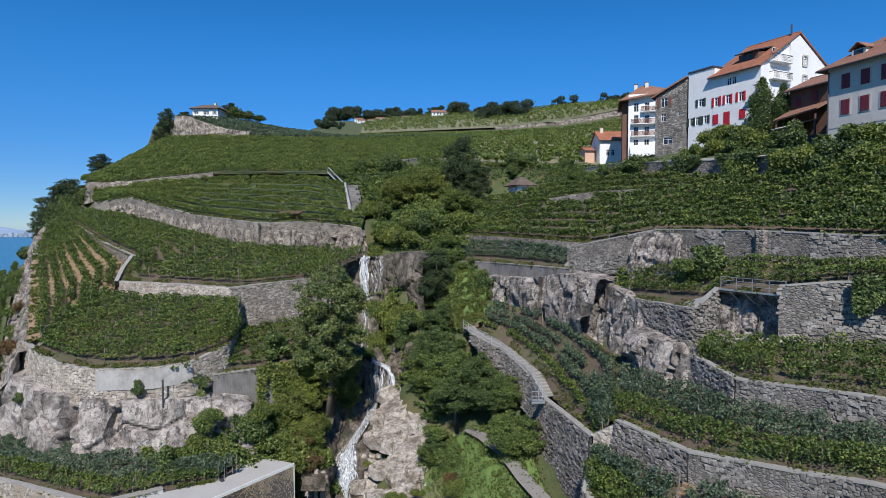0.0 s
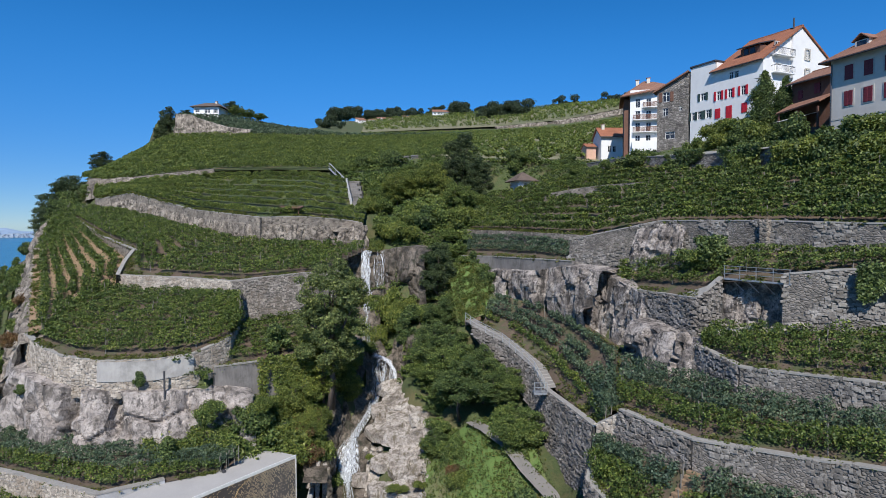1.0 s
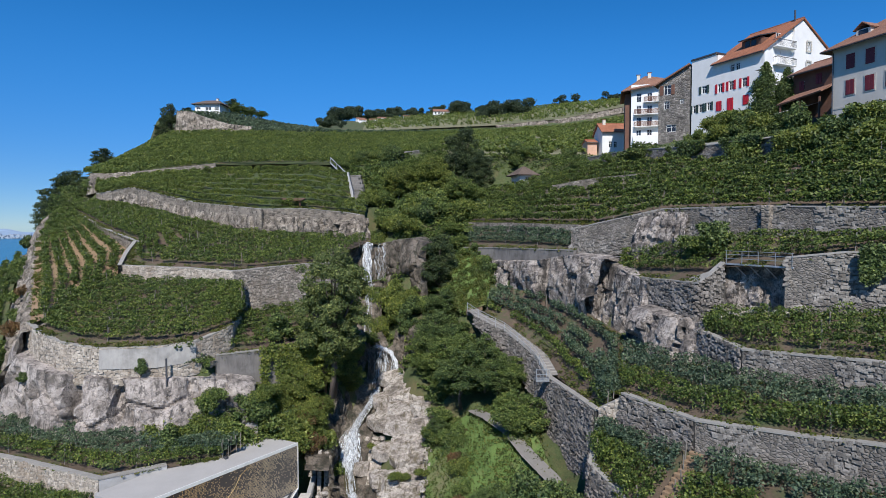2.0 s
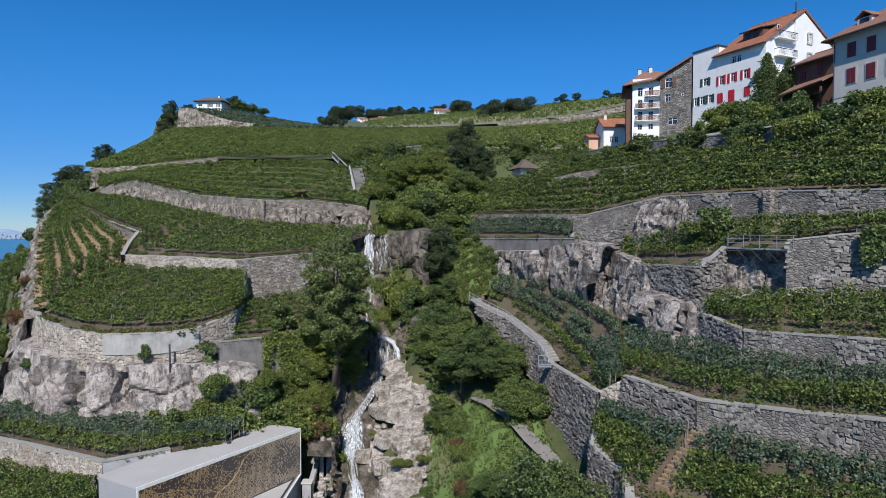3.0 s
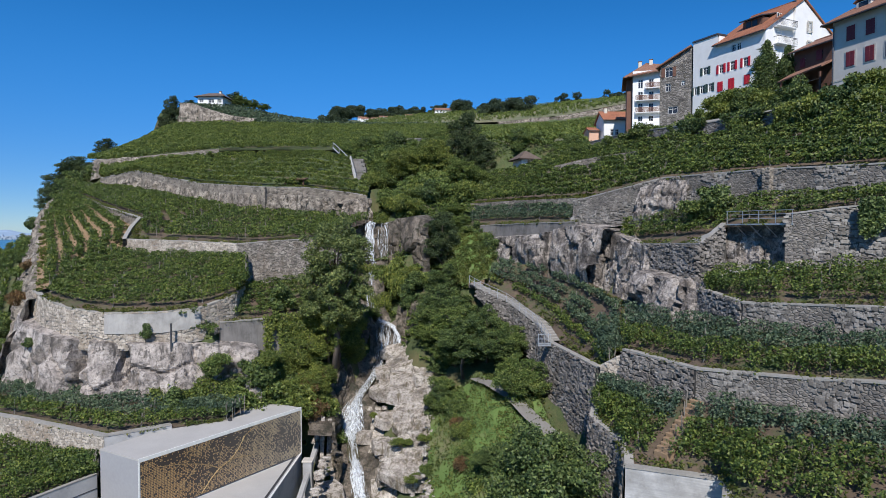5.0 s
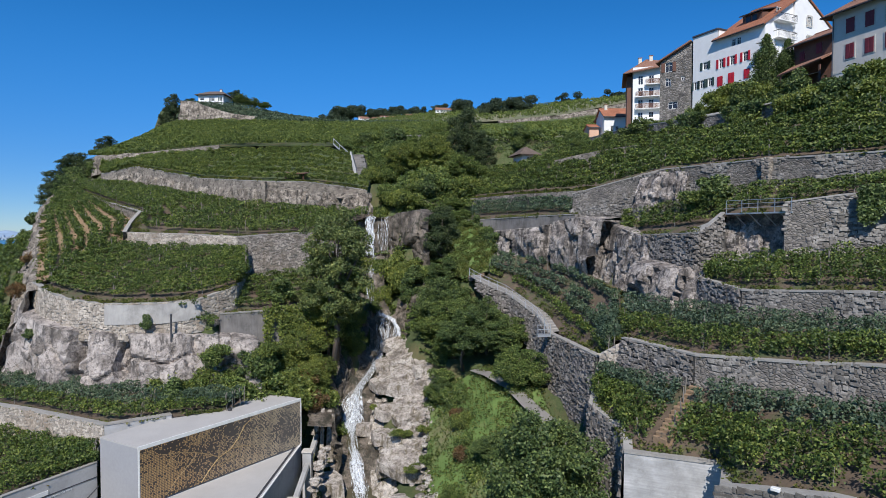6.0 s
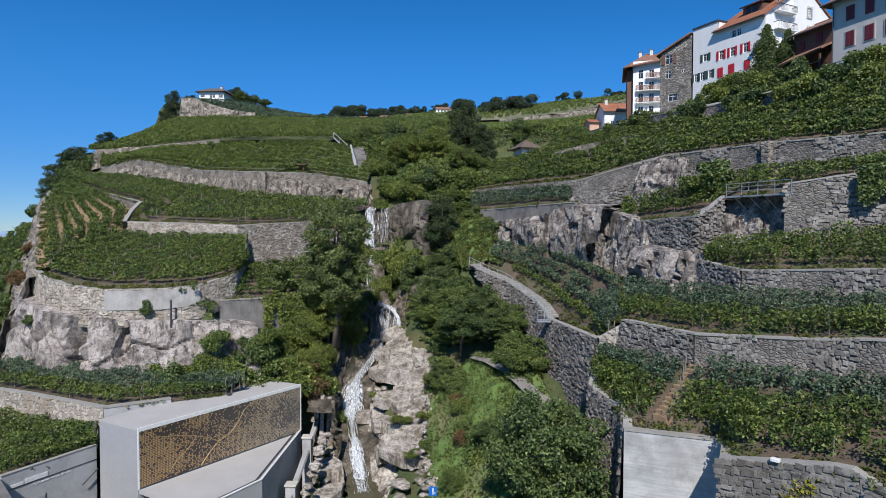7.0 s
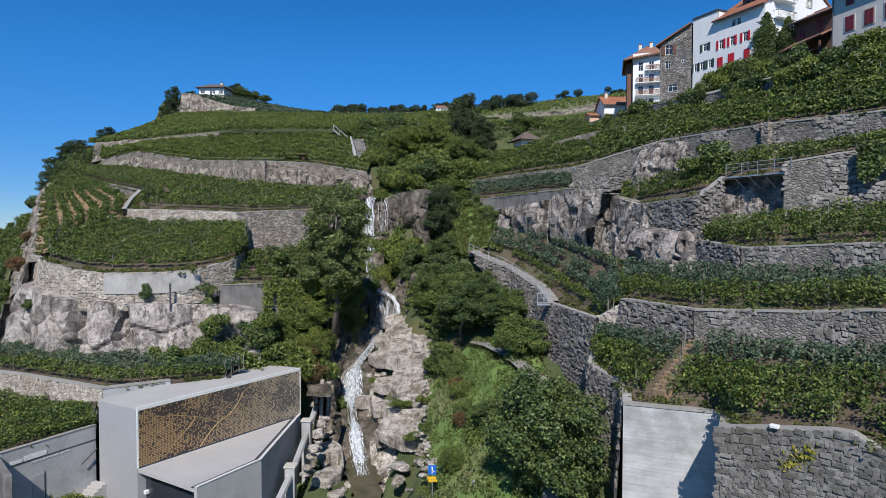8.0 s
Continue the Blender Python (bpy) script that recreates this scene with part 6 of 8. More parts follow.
# far woods along the skyline
vines(T_FAR, 13, 34, 0.7, (M_VINE_HAZED,), False, "green vine rows on the distant hillside", h=1.6, w=0.9, gap=-0.25)
vines(T_FAR_TOP, 22, 12, 1.0, (M_VINE_HAZED,), False, "distant green vine rows below the skyline", h=2.0, w=2.0, gap=-0.1)
far_c = []
for x0, y0, x1, y1, n, s in ((-130, 700, -96, 680, 46, 11), (-96, 690, -50, 650, 60, 8), (-50, 640, 20, 560, 40, 6), (8, 560, 24, 552, 16, 10), (20, 545, 70, 535, 16, 5), (88, 508, 108, 503, 16, 6), (125, 498, 148, 490, 12, 6), (108, 372, 128, 366, 12, 4), (-95, 440, -70, 430, 14, 5), (28, 462, 56, 455, 40, 8)):
    for _ in range(n):
        k = brng.random()
        x, y = x0 + (x1 - x0) * k + brng.normal() * 3, y0 + (y1 - y0) * k + brng.normal() * 4
        far_c.append((x, y, ground_height(x, y) + s * (0.2 + 1.0 * brng.random()), s * (0.2 + 0.45 * brng.random())))
far_c = np.array(far_c)
tagged(crown(brng, far_c[:, :3], far_c[:, 3], 90000, 1.0, M_WOOD_FAR, None, name="far_woods"), "dark distant trees along the skyline", "trees", kind="stuff")


# ---- village houses ----
def facade(bm, w, z0, z1, holes, thick=0.28):
    """A wall in the local x-z plane (its face at y = 0) from x = 0 to w, with openings (x0, x1, z0, z1) through it."""
    xs = sorted({0.0, w, *[h[0] for h in holes], *[h[1] for h in holes]})
    zs = sorted({z0, z1, *[h[2] for h in holes], *[h[3] for h in holes]})
    for i in range(len(xs) - 1):
        for j in range(len(zs) - 1):
            cx, cz = (xs[i] + xs[i + 1]) / 2, (zs[j] + zs[j + 1]) / 2
            if any(a < cx < b and c < cz < d for a, b, c, d in holes):
                continue
            bm.faces.new([bm.verts.new(p) for p in ((xs[i], 0, zs[j]), (xs[i + 1], 0, zs[j]), (xs[i + 1], 0, zs[j + 1]), (xs[i], 0, zs[j + 1]))])
    for a, b, c, d in holes:
        for q in (((a, c), (b, c)), ((b, c), (b, d)), ((b, d), (a, d)), ((a, d), (a, c))):
            (p0, r0), (p1, r1) = q
            bm.faces.new([bm.verts.new(p) for p in ((p0, 0, r0), (p1, 0, r1), (p1, thick, r1), (p0, thick, r0))])
    bmesh.ops.remove_doubles(bm, verts=bm.verts, dist=0.001)
    return bm


def window(parent, x, z, w, h, y=0.0, shutters=None, closed=False, surround=None):
    """A window centred at x, z in a wall's opening: frame with crossbars, panes, and shutters beside or over it."""
    win = part("window", ring(bmesh.new(), x, z, w, h, y + 0.1, 0.07, 0.06), M_FRAME, parent)
    bm = bmesh.new()
    box(bm, x - 0.03, x + 0.03, y + 0.1, y + 0.15, z - h / 2, z + h / 2)
    box(bm, x - w / 2, x + w / 2, y + 0.1, y + 0.15, z + h * 0.16, z + h * 0.16 + 0.05)
    part("glazing_bar", bm, M_FRAME, win)
    part("pane", boxed(x - w / 2, x + w / 2, y + 0.17, y + 0.2, z - h / 2, z + h / 2), M_GLASS, win, "dark reflecting glass")
    if surround:
        part("surround", ring(bmesh.new(), x, z, w + 0.3, h + 0.3, y - 0.05, 0.16, 0.055), surround, win)
    if shutters:
        for s in (-1, 1):
            cx = x + s * (w / 4 if closed else w * 0.75 + 0.04)
            bm = boxed(cx - w / 4 + 0.01, cx + w / 4 - 0.01, y - 0.09, y - 0.045, z - h / 2 - 0.03, z + h / 2 + 0.03, 0.01)
            for k in range(5):
                zz = z - h / 2 + h * (k + 0.5) / 5
                box(bm, cx - w / 4 + 0.06, cx + w / 4 - 0.06, y - 0.105, y - 0.085, zz - h * 0.06, zz + h * 0.06)
            part("shutter", bm, shutters, win)
    return win


def ring(bm, x, z, w, h, y, t, d):
    """A rectangular frame in the x-z plane."""
    box(bm, x - w / 2, x + w / 2, y, y + d, z + h / 2 - t, z + h / 2)
    box(bm, x - w / 2, x + w / 2, y, y + d, z - h / 2, z - h / 2 + t)
    box(bm, x - w / 2, x - w / 2 + t, y, y + d, z - h / 2 + t, z + h / 2 - t)
    box(bm, x + w / 2 - t, x + w / 2, y, y + d, z - h / 2 + t, z + h / 2 - t)
    return bm


def slab(bm, corners, t=0.22):
    """A roof plane through corners, t thick."""
    n = (Vector(corners[1]) - Vector(corners[0])).cross(Vector(corners[2]) - Vector(corners[0])).normalized()
    if n.z < 0:
        n, corners = -n, corners[::-1]
    hi, lo = [bm.verts.new(Vector(c) + n * t) for c in corners], [bm.verts.new(c) for c in corners]
    bm.faces.new(hi)
    bm.faces.new(lo[::-1])
    k = len(corners)
    for i in range(k):
        bm.faces.new((lo[i], lo[(i + 1) % k], hi[(i + 1) % k], hi[i]))
    return bm


def gable_walls(bm, w, d, eave, ridge, y0=0.3):
    """Side, back and gable walls of a house with its ridge along x (the front face is set apart)."""
    prism(bm, [(0, y0), (w, y0), (w, d), (0, d)], -4, eave)
    for x in (0.0, w - 0.3):
        a, b = [bm.verts.new((xx, y, z)) for xx in (x, x + 0.3) for y, z in ((0.0, eave), (d / 2, ridge), (d, eave))][:3], None
        pts0 = [(x, 0.0, eave), (x, d / 2, ridge), (x, d, eave)]
        pts1 = [(x + 0.3, 0.0, eave), (x + 0.3, d / 2, ridge), (x + 0.3, d, eave)]
        for v in a:
            bm.verts.remove(v)
        for v in [v for v in bm.verts if not v.link_faces]:
            bm.verts.remove(v)
        f, g = [bm.verts.new(p) for p in pts0], [bm.verts.new(p) for p in pts1]
        bm.faces.new(f[::-1])
        bm.faces.new(g)
        for i in range(3):
            bm.faces.new((f[i], f[(i + 1) % 3], g[(i + 1) % 3], g[i]))
    bmesh.ops.recalc_face_normals(bm, faces=bm.faces)
    return bm


def gable_roof(parent, w, d, eave, ridge, over=0.7, mat=None, end=0.5):
    k = (ridge - eave) / (d / 2)
    part("roof", slab(bmesh.new(), [(-end, -over, eave - over * k), (w + end, -over, eave - over * k), (w + end, d / 2, ridge), (-end, d / 2, ridge)]), mat or M_TILE, parent, "weathered red-brown tiles")
    part("roof", slab(bmesh.new(), [(-end, d + over, eave - over * k), (w + end, d + over, eave - over * k), (w + end, d / 2, ridge), (-end, d / 2, ridge)]), mat or M_TILE, parent, "weathered red-brown tiles")
    part("ridge_cap", boxed(-end, w + end, d / 2 - 0.14, d / 2 + 0.14, ridge + 0.16, ridge + 0.34, 0.05), mat or M_TILE, parent)
    part("gutter", tube(bmesh.new(), [(-end, -over - 0.08, eave - over * k + 0.05), (w + end, -over - 0.08, eave - over * k + 0.05)], [0.08, 0.08], 6), M_DARK_METAL, parent)


def balcony(parent, x0, x1, z, out, mat_slab, mat_rail, solid=False):
    b = part("balcony", boxed(x0, x1, -out, 0.02, z - 0.16, z, 0.02), mat_slab, parent)
    holder = parent if parent.parent else b
    bm = box(bmesh.new(), x0, x1, -out, -out + 0.06, z + 0.92, z + 1.0)
    for s in (x0, x1 - 0.06):
        box(bm, s, s + 0.06, -out, 0, z + 0.92, z + 1.0)
    part("handrail", bm, mat_rail, holder)
    n = int((x1 - x0) / (0.17 if solid else 0.24))
    wdt = 0.11 if solid else 0.03
    rod = None
    for i in range(n + 1):
        xx = x0 + (x1 - x0 - 0.04) * i / n
        if rod is None:
            rod = part("baluster", boxed(0, wdt, -out + 0.01, -out + 0.04, z, z + 0.93), mat_rail, holder)
            bar = rod
        else:
            bar = new("baluster", rod.data)
            bar.parent = holder
        bar.matrix_basis = pose(xx, 0, 0)
    return b


def chimney(parent, x, y, z, h=1.4, mat=None):
    c = part("chimney", boxed(x - 0.35, x + 0.35, y - 0.35, y + 0.35, z - 1.2, z + h, 0.02), mat or M_PLASTER, parent)
    part("chimney_cap", boxed(x - 0.45, x + 0.45, y - 0.45, y + 0.45, z + h, z + h + 0.12, 0.02), M_TILE, c)


def dormer(parent, x, y, z, w, h, d):
    """A dormer with a pitched cap whose window looks along -y."""
    m = part("dormer", boxed(x - w / 2, x + w / 2, y, y + d, z, z + h), M_PLASTER_GREY, parent)
    bm = bmesh.new()
    slab(bm, [(x - w / 2 - 0.2, y - 0.25, z + h - 0.08), (x, y - 0.25, z + h + w * 0.4), (x, y + d, z + h + w * 0.4), (x - w / 2 - 0.2, y + d, z + h - 0.08)], 0.1)
    slab(bm, [(x + w / 2 + 0.2, y - 0.25, z + h - 0.08), (x, y - 0.25, z + h + w * 0.4), (x, y + d, z + h + w * 0.4), (x + w / 2 + 0.2, y + d, z + h - 0.08)], 0.1)
    part("dormer_roof", bm, M_TILE, m)
    part("dormer_window", boxed(x - w * 0.32, x + w * 0.32, y - 0.03, y + 0.02, z + 0.15, z + h - 0.1), M_GLASS, m)


def house(name, label, place, turn):
    return tagged(empty(name, place, turn), label, "house", "village houses")


# white house with red shutters
H = house("house", "tall white house with red shutters and orange tile roof", (43.4, 98.4, 45.5), -64.7)
wins = [(3.0, 7.0, 0.75, 1.1), (3.95, 7.0, 0.75, 1.1), (0.75, 4.3, 0.85, 1.4), (2.85, 4.3, 0.85, 1.4), (5.2, 4.3, 0.85, 1.4), (0.6, 1.5, 1.0, 1.5), (2.7, 1.3, 1.1, 2.1), (5.5, 1.6, 1.0, 1.4)]
part("wall", facade(bmesh.new(), 8.2, -4, 8.4, [(x - w / 2, x + w / 2, z - h / 2, z + h / 2) for x, z, w, h in wins]), M_WHITE, H, "white plaster")
part("wall", gable_walls(bmesh.new(), 8.2, 17, 8.4, 14.0), M_WHITE, H, "white plaster")
for i, (x, z, w, h) in enumerate(wins):
    window(H, x, z, w, h, shutters=None if i < 2 else M_RED, closed=i > 4)
gable_roof(H, 8.2, 17, 8.4, 14.0, 0.6, M_TILE_ORANGE, 0.6)
part("vent_pipe", tube(bmesh.new(), [(7.6, 8.0, 13.6), (7.6, 8.0, 15.6)], [0.13, 0.13], 8), M_DARK_METAL, H)
shed = part("roof_dormer", slab(bmesh.new(), [(2.6, 1.6, 11.2), (6.6, 1.6, 11.2), (6.6, 5.2, 12.1), (2.6, 5.2, 12.1)], 0.15), M_DARK_METAL, H)
part("dormer_front", boxed(2.9, 6.3, 2.2, 5, 9.6, 11.25), M_BROWN, shed)
for x in (3.9, 5.0):
    part("dormer_window", boxed(x - 0.4, x + 0.4, 2.14, 2.19, 10.2, 11.1), M_GLASS, shed)
gab = empty("gable_front")
gab.parent = H
gab.matrix_basis = pose(8.2, 0, 0, 0, 0, 90)
part("gable_wall", boxed(6.6, 17, -0.35, -0.01, -4, 8.4), M_WHITE, gab)
bm = bmesh.new()
f = [bm.verts.new(p) for p in ((6.6, -0.35, 8.4), (17, -0.35, 8.4), (8.5, -0.35, 13.9), (6.6, -0.35, 12.65))]
bm.faces.new(f)
g = [bm.verts.new((v.co.x, -0.01, v.co.z)) for v in f]
for i in range(4):
    bm.faces.new((f[i], g[i], g[(i + 1) % 4], f[(i + 1) % 4]))
part("gable_top", bm, M_WHITE, gab)
part("corner_pier", boxed(0, 1.6, -0.35, -0.01, -4, 8.4), M_WHITE, gab)
for z in (6.6, 9.2):
    balcony(gab, 2.2, 6.4, z, 0.9, M_WHITE, M_DARK_METAL)
for x, z, w, h in ((9.8, 10.0, 0.95, 1.4), (9.8, 7.0, 0.95, 1.4)):
    window(gab, x, z, w, h, y=-0.52, surround=M_STONE_TRIM)
for z in (7.7, 10.3):
    window(gab, 3.4, z, 1.1, 2.0, y=-0.16)
part("balcony_slab", boxed(-1.6, 1.4, -0.9, 0, 5.2, 5.4), M_WHITE, gab)

# flat-topped white wing
W = house("house_wing", "flat-topped white wing with green shutters", (41.3, 102.9, 45.3), -64.7)
wins = [(2.6, 4.9, 1.0, 1.2), (0.7, 2.0, 0.8, 1.3), (1.9, 2.0, 0.8, 1.3), (3.6, 2.0, 0.8, 1.3)]
part("wall", facade(bmesh.new(), 4.95, -4, 10.1, [(x - w / 2, x + w / 2, z - h / 2, z + h / 2) for x, z, w, h in wins]), M_WHITE, W, "white plaster")
part("wall", prism(bmesh.new(), [(0, 0.3), (4.95, 0.3), (4.95, 7), (0, 7)], -4, 10.1), M_WHITE, W)
part("roof_edge", boxed(-0.12, 5.05, -0.15, 7.1, 10.1, 10.4, 0.03), M_DARK_METAL, W)
for x, z, w, h in wins:
    window(W, x, z, w, h, shutters=M_GREEN)

# stone house
S = house("house", "rough grey stone house with a slanting tile roof", (36.9, 106.2, 43), -36)
wins = [(1.5, 8.2, 1.2, 1.6), (1.4, 5.6, 0.9, 1.3), (3.9, 6.0, 0.6, 0.7), (2.2, 1.6, 1.6, 1.2)]
part("wall", facade(bmesh.new(), 5.2, -4, 9.2, [(x - w / 2, x + w / 2, z - h / 2, z + h / 2) for x, z, w, h in wins]), M_WALL_GREY, S, "rough rubble masonry")
part("wall", prism(bmesh.new(), [(0, 0.3), (5.2, 0.3), (5.2, 8), (0, 8)], -4, (9.2, 11.8, 11.8, 9.2)), M_WALL_GREY, S)
bm = bmesh.new()
f = [bm.verts.new(p) for p in ((0, 0, 9.2), (5.2, 0, 9.2), (5.2, 0, 11.8))]
bm.faces.new(f)
part("wall_top", bm, M_WALL_GREY, S)
part("roof", slab(bmesh.new(), [(-0.6, -0.6, 9.0), (5.3, -0.6, 11.95), (5.3, 8.4, 11.95), (-0.6, 8.4, 9.0)]), M_TILE, S, "weathered brown tiles")
for i, (x, z, w, h) in enumerate(wins):
    window(S, x, z, w, h, shutters=M_BROWN if i == 0 else None)

# house with balconies
B = house("house", "tall white house with wooden balconies and hip roof", (40.0, 131.8, 46), -15)
wins = [(1.6 + 2.2 * k, z, 1.0, 1.9) for z in (1.6, 4.3, 6.8, 9.4) for k in range(3)]
part("wall", facade(bmesh.new(), 8.6, -4, 12.2, [(x - w / 2, x + w / 2, z - h / 2, z + h / 2) for x, z, w, h in wins]), M_WHITE, B, "white plaster")
part("wall", prism(bmesh.new(), [(0, 0.3), (8.6, 0.3), (8.6, 11), (0, 11)], -4, 12.2), M_WHITE, B)
for x, z, w, h in wins:
    window(B, x, z, w, h)
for i, z in enumerate((3.2, 5.8, 8.4)):
    balcony(B, 0.6 if i < 2 else 2.6, 7.2, z, 1.1, M_WHITE, M_BROWN, True)
part("base_wall", boxed(0.4, 7.4, -1.3, 0, -3, 1.2), M_WHITE, B)
bm = bmesh.new()
lo = [(-2.0, -1.2, 10.6), (9.4, -1.2, 12.2), (9.4, 12.2, 12.2), (-2.0, 12.2, 10.6)]
r0, r1 = (3.0, 4.5, 14.8), (5.2, 6.5, 15.0)
for c in ([lo[0], lo[1], r1, r0], [lo[1], lo[2], r1], [lo[2], lo[3], r0, r1], [lo[3], lo[0], r0]):
    slab(bm, c, 0.2)
part("roof", bm, M_TILE, B, "weathered brown tiles")
part("side_wing", prism(bmesh.new(), [(-1.2, 1.4), (0, 1.4), (0, 10), (-1.2, 10)], -3, 10.7), M_BROWN, B)
chimney(B, 1.6, 3.6, 13.6)
chimney(B, 3.9, 3.8, 14.4, 1.0)

# small white house and shed
C = house("house", "small white house with a low orange tile roof", (38.2, 148.5, 46.0), 2)
wins = [(2.0, 1.8, 0.8, 1.5), (3.2, 1.8, 0.8, 1.5), (5.6, 4.0, 0.7, 0.9)]
part("wall", facade(bmesh.new(), 6.6, -4, 5.0, [(x - w / 2, x + w / 2, z - h / 2, z + h / 2) for x, z, w, h in wins]), M_WHITE, C)
part("wall", gable_walls(bmesh.new(), 6.6, 7, 5.0, 7.2), M_WHITE, C)
gable_roof(C, 6.6, 7, 5.0, 7.2, 0.6, M_TILE_ORANGE, 0.4)
for x, z, w, h in wins:
    window(C, x, z, w, h)
chimney(C, 1.2, 3.0, 7.0, 1.2)
D = house("garden_shed", "small pinkish shed with a tile roof", (35.2, 151, 45.2), 5)
part("wall", gable_walls(bmesh.new(), 2.4, 4, 3.4, 4.2, 0.0), M_PINK, D)
gable_roof(D, 2.4, 4, 3.4, 4.2, 0.3, M_TILE_ORANGE, 0.2)

# hut below the trees
K = house("hut", "low white hut with a brown hipped tile roof", (14.6, 119.8, 36.0), 18)
part("wall", facade(bmesh.new(), 3.2, -2, 2.0, [(1.2, 2.1, 0.8, 1.6)]), M_WHITE, K)
part("wall", prism(bmesh.new(), [(0, 0.3), (3.2, 0.3), (3.2, 4), (0, 4)], -2, 2.0), M_WHITE, K)
bm = bmesh.new()
lo = [(-0.8, -0.8, 1.9), (4.0, -0.8, 1.9), (4.0, 4.8, 1.9), (-0.8, 4.8, 1.9)]
for c in ([lo[0], lo[1], (1.7, 1.6, 3.7), (1.5, 1.6, 3.7)], [lo[1], lo[2], (1.6, 2.6, 3.7), (1.7, 1.6, 3.7)], [lo[2], lo[3], (1.6, 2.6, 3.7)], [lo[3], lo[0], (1.5, 1.6, 3.7), (1.6, 2.6, 3.7)]):
    slab(bm, c, 0.14)
part("roof", bm, M_TILE_DULL, K)
window(K, 1.65, 1.2, 0.9, 0.8)

# grey house with dark red shutters
G = house("house", "grey plastered house with closed dark-red shutters", (45.0, 71.6, 38.6), -72.5)
wins = [(2.3 + 2.3 * k, z, 1.05, 1.6) for z in (4.9, 7.8) for k in range(5)] + [(3.4, 1.0, 1.7, 2.4), (7.2, 1.0, 1.7, 2.4)]
part("wall", facade(bmesh.new(), 14, -4, 9.6, [(x - w / 2, x + w / 2, z - h / 2, z + h / 2) for x, z, w, h in wins]), M_PLASTER_GREY, G, "pale grey plaster")
part("wall", prism(bmesh.new(), [(0, 0.3), (14, 0.3), (14, 11), (0, 11)], -4, 9.6), M_PLASTER_GREY, G)
bm = bmesh.new()
lo = [(-0.8, -0.9, 9.3), (14.8, -0.9, 9.3), (14.8, 11.9, 9.3), (-0.8, 11.9, 9.3)]
for c in ([lo[0], lo[1], (9.4, 5.5, 13.4), (4.6, 5.5, 13.4)], [lo[1], lo[2], (9.4, 5.5, 13.4)], [lo[2], lo[3], (4.6, 5.5, 13.4), (9.4, 5.5, 13.4)], [lo[3], lo[0], (4.6, 5.5, 13.4)]):
    slab(bm, c, 0.22)
part("roof", bm, M_TILE, G, "weathered brown tiles")
part("gutter", tube(bmesh.new(), [(-0.8, -1.0, 9.35), (14.8, -1.0, 9.35)], [0.08, 0.08], 6), M_DARK_METAL, G)
for i, (x, z, w, h) in enumerate(wins):
    window(G, x, z, w, h, shutters=M_DARK_RED if i < 10 else None, closed=True, surround=M_STONE_TRIM)
dormer(G, 3.0, 0.9, 10.0, 1.7, 1.3, 3.5)
chimney(G, 6.6, 2.4, 12.0, 1.5)
part("downpipe", tube(bmesh.new(), [(0.2, -0.1, -2), (0.2, -0.1, 9.2)], [0.06, 0.06], 6), M_DARK_METAL, G)
part("string_course", boxed(0, 14, -0.04, 0, 2.65, 2.85), M_STONE_TRIM, G)

# dark timber house between them
T = house("timber_house", "dark weathered timber house with lean-to tile roof", (47.9, 84.6, 38), -72.5)
wins = [(1.4, 8.8, 0.8, 1.2), (4.0, 9.2, 0.9, 1.3)]
part("wall", facade(bmesh.new(), 6.4, -4, 10.6, [(x - w / 2, x + w / 2, z - h / 2, z + h / 2) for x, z, w, h in wins]), M_BROWN, T, "reddish-brown boarded wall")
part("wall", gable_walls(bmesh.new(), 6.4, 8, 10.6, 12.4), M_BROWN, T)
gable_roof(T, 6.4, 8, 10.6, 12.4, 0.8, M_TILE, 0.3)
for x, z, w, h in wins:
    window(T, x, z, w, h, shutters=M_DARK_RED, closed=True)
lean = part("lean_to_roof", slab(bmesh.new(), [(-0.2, -2.6, 6.2), (6.6, -2.6, 6.8), (6.6, 0, 8.0), (-0.2, 0, 7.6)], 0.2), M_TILE, T)
part("awning", slab(bmesh.new(), [(0.2, -3.4, 5.0), (4.2, -3.4, 5.1), (4.2, -0.2, 6.0), (0.2, -0.2, 5.9)], 0.06), M_STONE_TRIM, T, "faded cream awning")
for x in (0.2, 3.2, 6.2):
    part("timber_post", boxed(x - 0.1, x + 0.1, -2.5, -2.3, -3, 6.3), M_BROWN, T)
part("gallery", boxed(-0.1, 6.5, -2.4, -0.02, 2.4, 2.65), M_BROWN, T)
part("gallery_front", boxed(-0.1, 6.5, -2.45, -2.38, 2.65, 3.7), M_BROWN, T)
chimney(T, 5.2, 2.2, 11.6, 1.0)

# house on the crest
E_ = house("house", "low white house with a brown hip roof", (-93.0, 227, 70.4), -4)
wins = [(4.6, 1.4, 1.0, 1.3), (5.7, 1.4, 1.0, 1.3), (8.4, 1.4, 0.7, 1.3), (1.4, 1.6, 1.6, 1.0)]
part("wall", facade(bmesh.new(), 9.6, -3, 3.0, [(x - w / 2, x + w / 2, z - h / 2, z + h / 2) for x, z, w, h in wins]), M_WHITE, E_)
part("wall", prism(bmesh.new(), [(0, 0.3), (9.6, 0.3), (9.6, 8), (0, 8)], -3, 3.0), M_WHITE, E_)
bm = bmesh.new()
lo = [(-1, -1, 2.9), (10.6, -1, 2.9), (10.6, 9, 2.9), (-1, 9, 2.9)]
